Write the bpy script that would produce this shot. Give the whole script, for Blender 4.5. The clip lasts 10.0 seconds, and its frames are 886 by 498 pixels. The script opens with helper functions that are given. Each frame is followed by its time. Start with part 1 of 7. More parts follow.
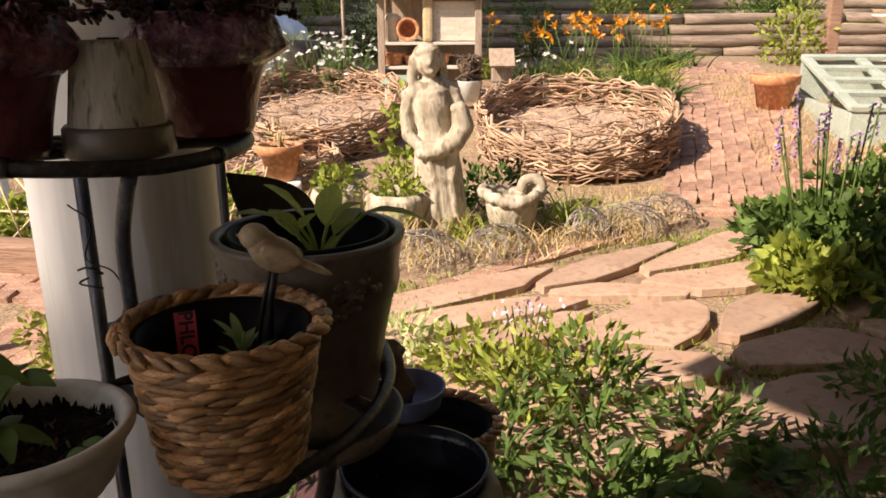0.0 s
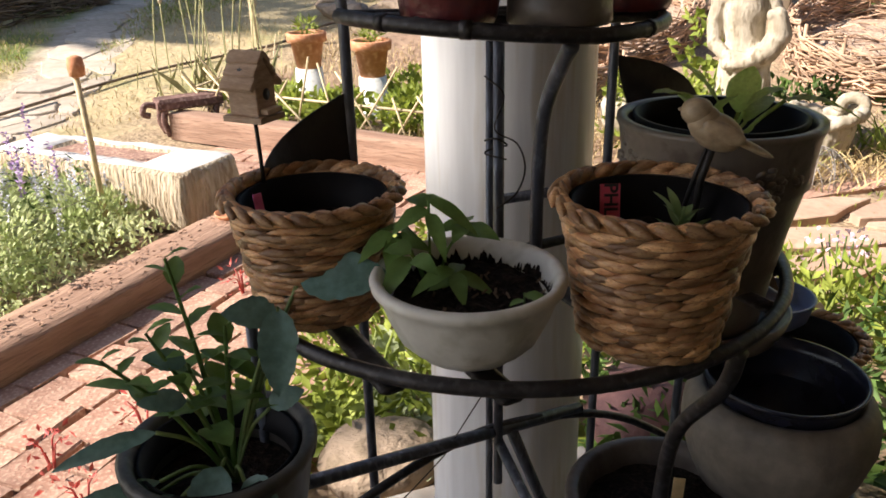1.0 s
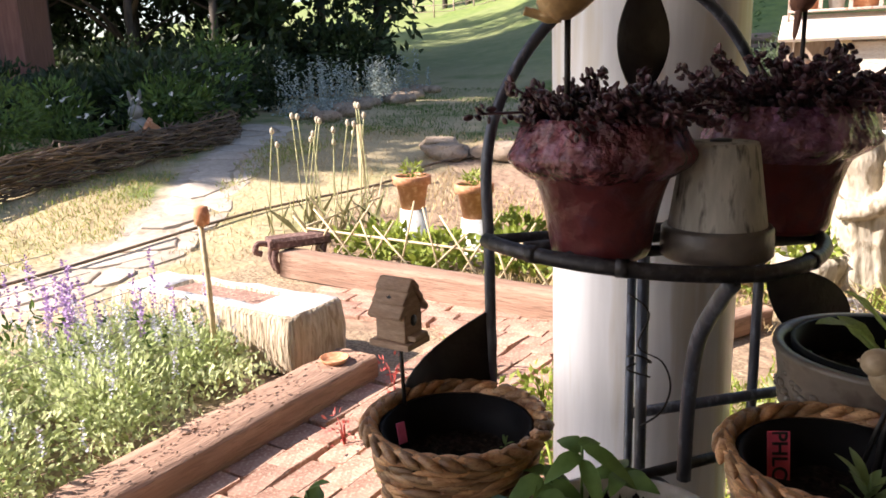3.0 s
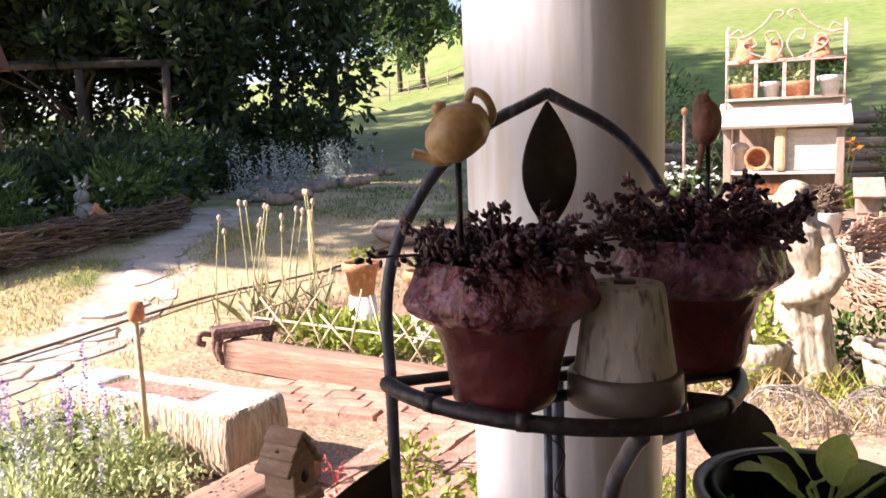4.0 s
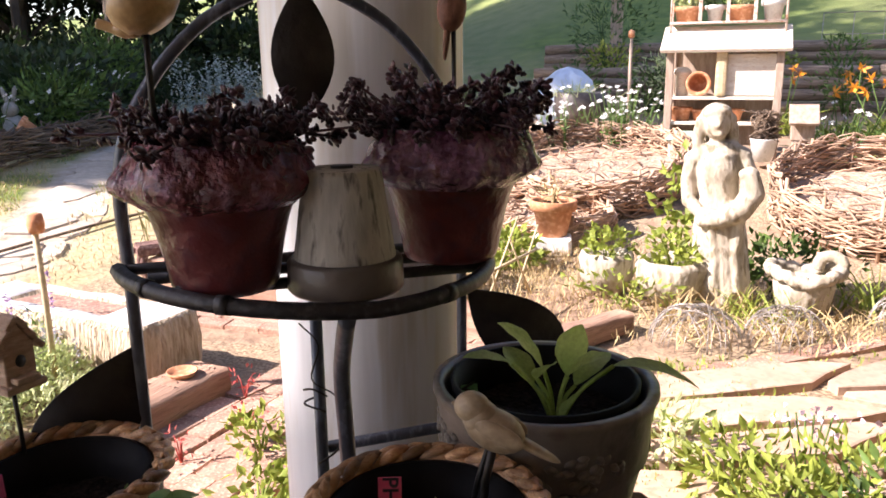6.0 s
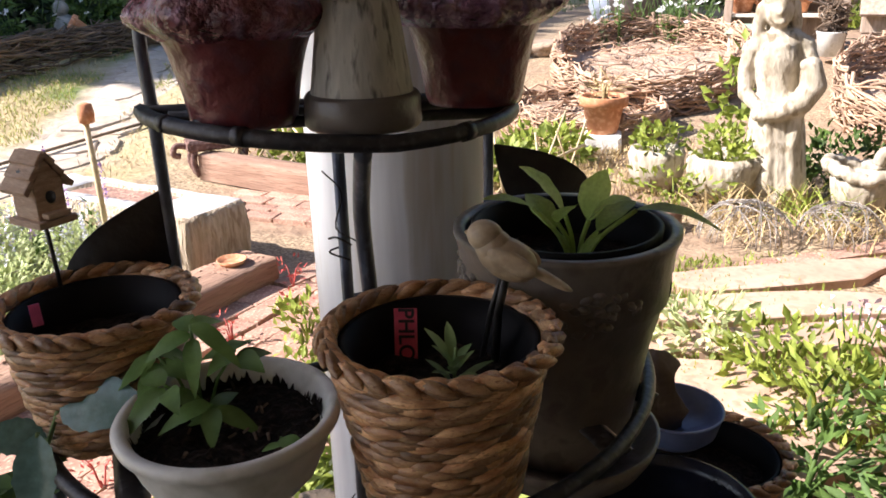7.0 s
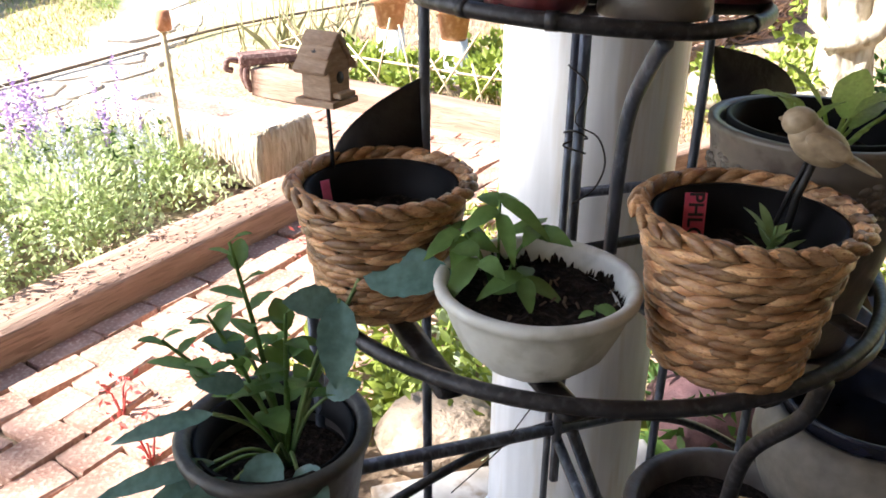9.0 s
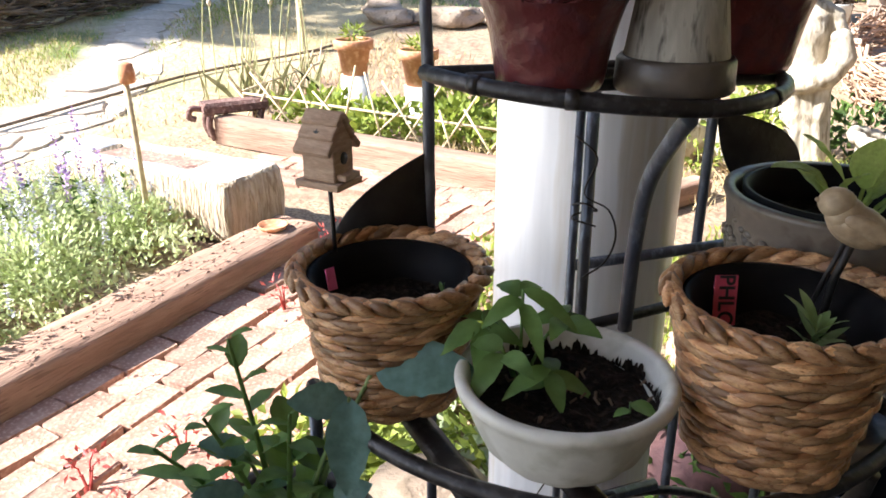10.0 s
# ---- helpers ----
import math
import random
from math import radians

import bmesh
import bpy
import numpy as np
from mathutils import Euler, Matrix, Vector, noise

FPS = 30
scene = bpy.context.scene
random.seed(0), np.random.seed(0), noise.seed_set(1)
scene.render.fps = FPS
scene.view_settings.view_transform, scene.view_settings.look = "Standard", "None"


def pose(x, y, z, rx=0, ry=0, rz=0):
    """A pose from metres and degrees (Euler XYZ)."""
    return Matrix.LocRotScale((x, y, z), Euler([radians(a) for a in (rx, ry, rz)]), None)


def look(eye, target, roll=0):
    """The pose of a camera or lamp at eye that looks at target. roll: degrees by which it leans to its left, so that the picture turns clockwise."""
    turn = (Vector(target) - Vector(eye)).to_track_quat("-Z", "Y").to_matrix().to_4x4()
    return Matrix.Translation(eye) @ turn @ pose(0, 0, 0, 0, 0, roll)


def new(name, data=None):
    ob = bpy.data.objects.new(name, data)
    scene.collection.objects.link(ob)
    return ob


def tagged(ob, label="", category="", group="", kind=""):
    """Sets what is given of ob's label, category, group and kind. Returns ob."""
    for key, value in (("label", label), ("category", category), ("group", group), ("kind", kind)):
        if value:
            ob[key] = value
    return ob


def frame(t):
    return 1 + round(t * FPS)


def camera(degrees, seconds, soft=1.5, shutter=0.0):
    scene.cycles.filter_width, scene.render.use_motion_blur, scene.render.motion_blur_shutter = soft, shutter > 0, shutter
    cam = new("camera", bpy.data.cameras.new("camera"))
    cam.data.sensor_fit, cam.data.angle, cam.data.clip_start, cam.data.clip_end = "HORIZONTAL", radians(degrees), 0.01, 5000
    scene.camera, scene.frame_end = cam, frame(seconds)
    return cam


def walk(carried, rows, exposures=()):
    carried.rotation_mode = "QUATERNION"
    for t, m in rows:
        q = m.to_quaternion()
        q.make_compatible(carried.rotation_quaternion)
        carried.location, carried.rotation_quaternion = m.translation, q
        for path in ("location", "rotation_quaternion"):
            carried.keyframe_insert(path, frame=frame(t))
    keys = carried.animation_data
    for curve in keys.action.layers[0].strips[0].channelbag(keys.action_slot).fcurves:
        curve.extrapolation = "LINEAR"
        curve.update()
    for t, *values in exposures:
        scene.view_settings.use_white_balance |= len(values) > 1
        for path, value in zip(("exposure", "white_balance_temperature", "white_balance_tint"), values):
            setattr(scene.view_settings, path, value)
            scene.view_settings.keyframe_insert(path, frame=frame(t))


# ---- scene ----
cam = camera(59.0, 10.0, soft=1.7)
PATH = [
    (0, (0.008, 0.027, 1.252), (-0.017, 1.943, 0.681), -0.3),
    (0.5, (-0.073, 0.014, 1.225), (-0.425, 1.861, 0.543), -0.5),
    (1, (-0.145, -0.004, 1.218), (-0.788, 1.727, 0.45), -1.3),
    (1.5, (-0.187, -0.027, 1.223), (-1.021, 1.614, 0.44), -1.1),
    (2, (-0.207, -0.024, 1.239), (-1.099, 1.614, 0.514), -0.6),
    (2.5, (-0.214, -0.006, 1.268), (-1.11, 1.68, 0.672), -0.6),
    (3, (-0.21, 0.021, 1.307), (-1.097, 1.754, 0.85), -1.9),
    (4.5, (-0.152, 0.125, 1.361), (-0.9, 1.965, 1.123), -1.4),
    (5, (-0.106, 0.15, 1.35), (-0.801, 2.004, 1.074), -0.8),
    (5.5, (-0.039, 0.178, 1.337), (-0.712, 2.027, 0.982), -0.3),
    (7, (0.038, 0.179, 1.257), (-0.756, 1.883, 0.573), -1.4),
    (7.5, (0.019, 0.163, 1.236), (-0.806, 1.803, 0.444), -1.3),
    (8, (-0.022, 0.132, 1.231), (-0.85, 1.731, 0.361), -1.0),
    (8.5, (-0.09, 0.083, 1.221), (-0.906, 1.688, 0.35), -0.2),
    (9, (-0.159, 0.033, 1.236), (-0.951, 1.66, 0.384), 0.1),
    (9.5, (-0.201, 0.03, 1.25), (-0.978, 1.688, 0.446), 0.0),
    (10, (-0.225, 0.068, 1.257), (-0.947, 1.771, 0.495), -0.1),
]
PATH = [(t, look(eye, target, roll)) for t, eye, target, roll in PATH]
EXPOSURES = [(0.0, 0.77, 7700, 20), (0.5, 0.73, 7500, 18), (1.0, 1.17, 6700, 14), (1.5, 1.62, 6300, 12), (2.0, 1.72, 6200, 12), (2.5, 1.62, 6420, 17), (3.0, 1.47, 6620, 19), (4.5, 1.59, 6670, 29), (5.0, 1.64, 6670, 28),
             (5.5, 1.65, 6620, 27), (7.0, 1.45, 6250, 17), (7.5, 1.59, 6150, 15), (8.0, 2.03, 5950, 13), (8.5, 2.19, 6000, 12), (9.0, 2.25, 6000, 12), (9.5, 2.07, 6000, 11), (10.0, 1.97, 6000, 12)]
walk(cam, PATH, EXPOSURES)

# ---- light ----
SUN_EL = radians(39)
SUN = Vector((-0.85 * math.cos(SUN_EL), -0.53 * math.cos(SUN_EL), math.sin(SUN_EL)))
world = bpy.data.worlds.new("world")
scene.world = world
world.use_nodes = True
wn = world.node_tree.nodes
sky = wn.new("ShaderNodeTexSky")
sky.sky_type = "NISHITA"
sky.sun_disc = False
sky.sun_elevation = SUN_EL
sky.sun_rotation = radians(238.0)
wn["Background"].inputs["Strength"].default_value = 0.09
world.node_tree.links.new(sky.outputs[0], wn["Background"].inputs["Color"])
sun_data = bpy.data.lights.new("sun", "SUN")
sun_data.energy = 5.0
sun_data.angle = radians(0.6)
sun_data.color = (1.0, 0.94, 0.86)
sun = new("sun", sun_data)
sun.matrix_world = look(SUN * 30, (0, 0, 0))


# ---- materials ----
def mat(name, a, b, scale=8.0, rough=0.8, bump=0.2, c=None, fine=60.0, metal=0.0, stretch=(1, 1, 1), vary=0.0, trans=0.0, spec=0.5, dist=0.01, island=0.0, coat=0.0):
    """Two-scale noise colour between a and b, patches of c, fine bump; vary: lightness change by object, island: by mesh island."""
    m = bpy.data.materials.new(name)
    m.use_nodes = True
    nt = m.node_tree
    n, l = nt.nodes, nt.links
    bsdf = n["Principled BSDF"]
    co = n.new("ShaderNodeTexCoord")
    mp = n.new("ShaderNodeMapping")
    mp.inputs["Scale"].default_value = stretch
    l.new(co.outputs["Object"], mp.inputs["Vector"])
    big = n.new("ShaderNodeTexNoise")
    big.inputs["Scale"].default_value = scale
    big.inputs["Detail"].default_value = 4
    small = n.new("ShaderNodeTexNoise")
    small.inputs["Scale"].default_value = fine
    small.inputs["Detail"].default_value = 5
    for x in (big, small):
        l.new(mp.outputs[0], x.inputs["Vector"])
    ramp = n.new("ShaderNodeValToRGB")
    ramp.color_ramp.elements[0].position, ramp.color_ramp.elements[1].position = 0.34, 0.66
    ramp.color_ramp.elements[0].color, ramp.color_ramp.elements[1].color = (*a, 1), (*b, 1)
    l.new(big.outputs["Fac"], ramp.inputs["Fac"])
    col = ramp.outputs["Color"]
    if c:
        r2 = n.new("ShaderNodeValToRGB")
        r2.color_ramp.elements[0].position, r2.color_ramp.elements[1].position = 0.52, 0.64
        l.new(small.outputs["Fac"], r2.inputs["Fac"])
        mix = n.new("ShaderNodeMix")
        mix.data_type = "RGBA"
        l.new(r2.outputs["Color"], mix.inputs["Factor"])
        l.new(col, mix.inputs["A"])
        mix.inputs["B"].default_value = (*c, 1)
        col = mix.outputs["Result"]
    hsv = n.new("ShaderNodeHueSaturation")
    l.new(col, hsv.inputs["Color"])
    mr = n.new("ShaderNodeMapRange")
    l.new(small.outputs["Fac"], mr.inputs["Value"])
    mr.inputs["From Min"].default_value, mr.inputs["From Max"].default_value = 0.25, 0.75
    mr.inputs["To Min"].default_value, mr.inputs["To Max"].default_value = 0.82, 1.18
    val = mr.outputs["Result"]
    for amount, kind in ((vary, "obj"), (island, "isl")):
        if amount:
            if kind == "obj":
                src = n.new("ShaderNodeObjectInfo").outputs["Random"]
            else:
                src = n.new("ShaderNodeNewGeometry").outputs["Random Per Island"]
            m2 = n.new("ShaderNodeMapRange")
            l.new(src, m2.inputs["Value"])
            m2.inputs["To Min"].default_value, m2.inputs["To Max"].default_value = 1 - amount, 1 + amount
            mul = n.new("ShaderNodeMath")
            mul.operation = "MULTIPLY"
            l.new(val, mul.inputs[0])
            l.new(m2.outputs["Result"], mul.inputs[1])
            val = mul.outputs[0]
    l.new(val, hsv.inputs["Value"])
    l.new(hsv.outputs["Color"], bsdf.inputs["Base Color"])
    bsdf.inputs["Roughness"].default_value = rough
    bsdf.inputs["Metallic"].default_value = metal
    bsdf.inputs["Specular IOR Level"].default_value = spec
    bsdf.inputs["Coat Weight"].default_value = coat
    if bump:
        bp = n.new("ShaderNodeBump")
        bp.inputs["Strength"].default_value = bump
        bp.inputs["Distance"].default_value = dist
        l.new(small.outputs["Fac"], bp.inputs["Height"])
        l.new(bp.outputs["Normal"], bsdf.inputs["Normal"])
    if trans:
        tr = n.new("ShaderNodeBsdfTranslucent")
        l.new(hsv.outputs["Color"], tr.inputs["Color"])
        ms = n.new("ShaderNodeMixShader")
        ms.inputs["Fac"].default_value = trans
        l.new(bsdf.outputs[0], ms.inputs[1])
        l.new(tr.outputs[0], ms.inputs[2])
        l.new(ms.outputs[0], n["Material Output"].inputs["Surface"])
    return m


M_IRON = mat("blackened_iron", (0.018, 0.017, 0.019), (0.04, 0.039, 0.044), 30, 0.45, 0.12, c=(0.055, 0.053, 0.058), fine=110, metal=0.3)
M_IRON_BLUE = mat("worn_blue_black_iron", (0.06, 0.07, 0.095), (0.1, 0.115, 0.15), 30, 0.36, 0.15, c=(0.15, 0.17, 0.22), fine=110, metal=0.2, stretch=(1, 1, 0.3))
M_IRON_LEAF = mat("dull_dark_sheet_metal", (0.025, 0.022, 0.022), (0.05, 0.045, 0.042), 20, 0.55, 0.25, fine=70, metal=0.4)
M_COLUMN = mat("weathered_white_paint", (0.78, 0.8, 0.83), (0.86, 0.87, 0.89), 4, 0.36, 0.2, c=(0.64, 0.615, 0.57), fine=11, stretch=(2.6, 2.6, 0.22))
M_PLINTH = mat("stained_white_board", (0.42, 0.36, 0.29), (0.68, 0.64, 0.58), 9, 0.7, 0.3, c=(0.3, 0.22, 0.15), fine=14)
M_HYACINTH = mat("woven_water_hyacinth", (0.27, 0.12, 0.05), (0.66, 0.41, 0.21), 40, 0.34, 0.35, fine=230, island=0.6, c=(0.3, 0.14, 0.06), dist=0.004, stretch=(1, 1, 3))
M_BLACKPLASTIC = mat("black_nursery_plastic", (0.005, 0.005, 0.006), (0.009, 0.009, 0.01), 20, 0.55, 0.03, spec=0.12)
M_SOIL = mat("dark_potting_soil", (0.007, 0.005, 0.004), (0.02, 0.014, 0.011), 60, 0.95, 0.9, c=(0.035, 0.026, 0.02), fine=160, dist=0.02, spec=0.2)
M_WHITEPOT = mat("chalky_white_glaze", (0.62, 0.62, 0.58), (0.72, 0.72, 0.68), 10, 0.5, 0.12, c=(0.5, 0.5, 0.45), fine=30)
M_GREYPOT = mat("brown_grey_ceramic", (0.125, 0.103, 0.083), (0.2, 0.17, 0.14), 10, 0.38, 0.2, c=(0.11, 0.088, 0.07), fine=40)
M_DARKPOT = mat("dark_brown_glazed_ceramic", (0.06, 0.05, 0.045), (0.12, 0.1, 0.085), 14, 0.4, 0.2, fine=60)
M_GREYDARK = mat("dark_grey_stoneware", (0.04, 0.038, 0.035), (0.085, 0.08, 0.072), 16, 0.5, 0.3, fine=60)
M_BEIGEPOT = mat("beige_stoneware_rim", (0.14, 0.12, 0.1), (0.22, 0.195, 0.165), 14, 0.6, 0.2, fine=60)
M_REDPOT = mat("oxblood_glazed_ceramic", (0.085, 0.016, 0.018), (0.17, 0.036, 0.038), 16, 0.28, 0.3, c=(0.1, 0.03, 0.04), fine=40, coat=0.2, dist=0.02)
M_REDRIM = mat("mottled_red_purple_glaze", (0.11, 0.022, 0.035), (0.28, 0.08, 0.1), 38, 0.25, 1.0, c=(0.27, 0.12, 0.18), fine=48, coat=0.35, dist=0.04)
M_PURPLERIM = mat("mottled_violet_red_glaze", (0.16, 0.05, 0.1), (0.34, 0.16, 0.27), 38, 0.22, 1.0, c=(0.22, 0.08, 0.1), fine=48, coat=0.4, dist=0.04)
M_MOSSPOT = mat("streaked_cream_clay", (0.36, 0.34, 0.3), (0.5, 0.48, 0.43), 14, 0.7, 0.2, c=(0.1, 0.095, 0.085), fine=26, stretch=(4, 4, 0.9))
M_PURPLELEAF = mat("dark_purple_succulent_leaf", (0.035, 0.012, 0.018), (0.085, 0.033, 0.042), 30, 0.35, 0.05, island=0.5)
M_SAGE = mat("pale_sage_leaf", (0.36, 0.48, 0.11), (0.5, 0.6, 0.19), 30, 0.5, 0.3, fine=260, trans=0.5, island=0.18)
M_MINT = mat("fresh_green_leaf", (0.1, 0.2, 0.045), (0.18, 0.31, 0.09), 40, 0.5, 0.15, trans=0.3, island=0.25)
M_LIME = mat("lime_green_foliage", (0.18, 0.24, 0.03), (0.34, 0.39, 0.07), 20, 0.6, 0.1, trans=0.35, island=0.35)
M_GREEN = mat("garden_green_foliage", (0.055, 0.11, 0.022), (0.12, 0.2, 0.04), 12, 0.65, 0.1, trans=0.3, island=0.4)
# tree foliage in two tones, deep shade and sun put into the greens
M_SHADEGREEN = mat("shaded_tree_foliage", (0.014, 0.03, 0.008), (0.04, 0.07, 0.02), 0.6, 0.6, 0.1, trans=0.2, island=0.5)
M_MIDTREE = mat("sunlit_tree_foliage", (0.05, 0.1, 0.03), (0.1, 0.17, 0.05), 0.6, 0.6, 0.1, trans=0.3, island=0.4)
M_CATMINT = mat("grey_green_catmint", (0.4, 0.48, 0.19), (0.66, 0.7, 0.4), 8, 0.75, 0.1, trans=0.35, island=0.3)
M_LAMBSEAR = mat("silver_grey_leaf", (0.3, 0.36, 0.32), (0.46, 0.51, 0.47), 10, 0.85, 0.1, trans=0.15, island=0.3)
M_PURPLE = mat("violet_flower", (0.34, 0.2, 0.44), (0.5, 0.34, 0.58), 30, 0.6, 0.1, trans=0.2, island=0.3)
M_PINKFLOWER = mat("pale_pink_flower", (0.75, 0.5, 0.68), (0.82, 0.68, 0.78), 30, 0.6, 0.1, trans=0.3)
M_WHITEFLOWER = mat("white_petal", (0.75, 0.75, 0.72), (0.82, 0.82, 0.8), 30, 0.6, 0.05, trans=0.2)
M_ORANGEFLOWER = mat("orange_lily_petal", (0.7, 0.24, 0.02), (0.85, 0.4, 0.04), 30, 0.5, 0.05, trans=0.3)
M_REDLEAF = mat("pinkish_red_leaf", (0.46, 0.06, 0.06), (0.62, 0.17, 0.13), 30, 0.55, 0.1, trans=0.3, island=0.3)
M_STRAW = mat("dry_straw_stalk", (0.38, 0.28, 0.13), (0.55, 0.42, 0.22), 20, 0.8, 0.2, island=0.3)
M_TWIG = mat("dry_woven_twig", (0.31, 0.19, 0.12), (0.52, 0.36, 0.245), 6, 0.8, 0.3, fine=90, island=0.5)
M_TWIGDARK = mat("old_dark_twig", (0.1, 0.07, 0.05), (0.2, 0.14, 0.09), 6, 0.85, 0.3, fine=90, island=0.4)
M_STATUE = mat("lichen_stained_concrete", (0.33, 0.28, 0.2), (0.56, 0.5, 0.4), 9, 0.9, 0.7, c=(0.22, 0.18, 0.12), fine=18, dist=0.02, stretch=(1.4, 1.4, 0.6))
M_STONE = mat("rough_field_stone", (0.27, 0.2, 0.14), (0.42, 0.32, 0.23), 5, 0.9, 0.9, c=(0.2, 0.15, 0.1), fine=18, dist=0.03)
M_FLAG = mat("pinkish_sandstone_flag", (0.42, 0.27, 0.19), (0.54, 0.38, 0.28), 2.2, 0.9, 0.35, c=(0.34, 0.22, 0.15), fine=18, vary=0.16)
M_FLAGPALE = mat("pale_sandstone_flag", (0.42, 0.35, 0.27), (0.52, 0.44, 0.35), 2.2, 0.9, 0.35, fine=18, vary=0.14)
M_BRICK = mat("worn_red_brick", (0.3, 0.155, 0.105), (0.47, 0.29, 0.21), 7, 0.9, 0.5, c=(0.48, 0.33, 0.24), fine=70, vary=0.24)
M_TERRA = mat("terracotta", (0.5, 0.2, 0.09), (0.6, 0.27, 0.13), 9, 0.8, 0.15, c=(0.62, 0.34, 0.2), fine=30)
M_SLEEPERX = mat("weathered_timber_beam", (0.26, 0.15, 0.1), (0.38, 0.24, 0.165), 5, 0.85, 0.6, c=(0.2, 0.12, 0.08), fine=18, stretch=(0.5, 6, 6))
M_LOGWALL = mat("grey_stacked_log", (0.2, 0.15, 0.11), (0.34, 0.26, 0.2), 4, 0.9, 0.7, c=(0.13, 0.095, 0.07), fine=14, stretch=(0.4, 6, 6))
M_TROUGH = mat("bark_textured_concrete", (0.42, 0.33, 0.22), (0.58, 0.48, 0.35), 10, 0.9, 0.9, c=(0.3, 0.22, 0.14), fine=16, stretch=(4, 4, 0.8), dist=0.03)
M_TROUGHTOP = mat("pale_concrete", (0.6, 0.58, 0.54), (0.72, 0.7, 0.67), 8, 0.9, 0.3, fine=30)
M_RUST = mat("rusty_iron", (0.1, 0.05, 0.04), (0.19, 0.1, 0.08), 14, 0.85, 0.7, c=(0.25, 0.16, 0.13), fine=50)
M_BAMBOO = mat("dry_bamboo_stick", (0.5, 0.39, 0.22), (0.62, 0.5, 0.31), 14, 0.7, 0.2)
M_WOODGREY = mat("weathered_grey_wood", (0.3, 0.22, 0.16), (0.42, 0.33, 0.26), 8, 0.85, 0.4, fine=30, stretch=(4, 4, 0.6))
M_WOODPALE = mat("sun_bleached_board", (0.62, 0.55, 0.45), (0.74, 0.68, 0.58), 6, 0.8, 0.3, c=(0.5, 0.4, 0.3), fine=26, stretch=(0.7, 4, 4))
M_RACKIRON = mat("rusty_cream_painted_iron", (0.48, 0.38, 0.3), (0.6, 0.5, 0.42), 14, 0.7, 0.4, c=(0.34, 0.17, 0.1), fine=26)
M_BIRDHOUSE = mat("carved_tan_wood", (0.4, 0.27, 0.185), (0.52, 0.38, 0.275), 40, 0.7, 0.3, fine=140, stretch=(1, 1, 5))
M_BIRDCREAM = mat("cream_resin_bird", (0.3, 0.22, 0.14), (0.42, 0.33, 0.22), 40, 0.45, 0.15, fine=160)
M_BIRDRED = mat("brown_red_resin_bird", (0.2, 0.09, 0.06), (0.32, 0.15, 0.1), 60, 0.6, 0.2, fine=200)
M_TEAPOT = mat("mustard_glazed_clay", (0.4, 0.25, 0.1), (0.58, 0.4, 0.2), 50, 0.3, 0.12, fine=160)
M_STICK = mat("dark_metal_rod", (0.02, 0.018, 0.017), (0.035, 0.03, 0.028), 30, 0.5, 0.1, metal=0.4)
M_PINK = mat("pink_plant_tag", (0.8, 0.1, 0.17), (0.86, 0.14, 0.22), 30, 0.5, 0.02)
M_YELLOW = mat("pale_wood_plant_tag", (0.66, 0.47, 0.22), (0.74, 0.55, 0.28), 30, 0.6, 0.05)
M_HOTPINK = mat("bright_pink_plant_tag", (0.82, 0.14, 0.4), (0.88, 0.2, 0.48), 30, 0.5, 0.02)
M_SEEDLING = mat("pale_seedling_leaf", (0.17, 0.27, 0.09), (0.28, 0.38, 0.16), 40, 0.5, 0.1, trans=0.3, island=0.2)
# green leaf with the sky's blue reflection mixed into its base colour
M_SKYLEAF = mat("sky_tinted_glossy_leaf", (0.1, 0.19, 0.17), (0.15, 0.27, 0.25), 30, 0.27, 0.08, trans=0.2, island=0.25, fine=120)
M_GREENTAG = mat("green_plant_tag", (0.1, 0.3, 0.13), (0.13, 0.36, 0.16), 30, 0.5, 0.02)
M_INK = mat("black_ink", (0.02, 0.02, 0.02), (0.03, 0.03, 0.03), 30, 0.5, 0.0)
M_BLUE = mat("blue_enamel", (0.1, 0.14, 0.3), (0.16, 0.2, 0.38), 20, 0.3, 0.05)
M_NAVY = mat("dark_blue_glaze", (0.01, 0.011, 0.02), (0.018, 0.02, 0.036), 20, 0.25, 0.05)
M_BAG = mat("pale_blue_plastic_sheet", (0.5, 0.6, 0.75), (0.68, 0.76, 0.86), 4, 0.35, 0.5, fine=9, dist=0.05)
M_COLDFRAME = mat("pale_green_painted_wood", (0.34, 0.4, 0.34), (0.43, 0.49, 0.42), 6, 0.6, 0.2)
M_SHED = mat("red_brown_boards", (0.16, 0.07, 0.055), (0.23, 0.11, 0.085), 5, 0.8, 0.3, stretch=(5, 5, 0.5))
M_BARK = mat("dark_bark", (0.05, 0.04, 0.03), (0.1, 0.08, 0.06), 5, 0.95, 0.7, fine=20, stretch=(1, 1, 0.3))
M_GREYPAINT = mat("grey_green_painted_wood", (0.2, 0.3, 0.22), (0.28, 0.37, 0.29), 8, 0.6, 0.2)
M_WIRE = mat("thin_dull_wire", (0.28, 0.25, 0.22), (0.36, 0.33, 0.3), 20, 0.5, 0.05, metal=0.5)
M_CEILING = mat("porch_ceiling_paint", (0.32, 0.305, 0.285), (0.4, 0.385, 0.36), 2, 0.7, 0.1)
M_WALL = mat("brown_house_siding", (0.25, 0.205, 0.16), (0.32, 0.27, 0.215), 2, 0.7, 0.2, stretch=(0.4, 0.4, 6))
# unseen floor's colour, dark so that little light bounces up
M_CONCRETE = mat("bounce_dimming_decking", (0.04, 0.034, 0.03), (0.065, 0.055, 0.048), 4, 0.85, 0.3)
M_RABBIT = mat("mossy_grey_concrete", (0.2, 0.2, 0.18), (0.32, 0.31, 0.28), 12, 0.9, 0.4)
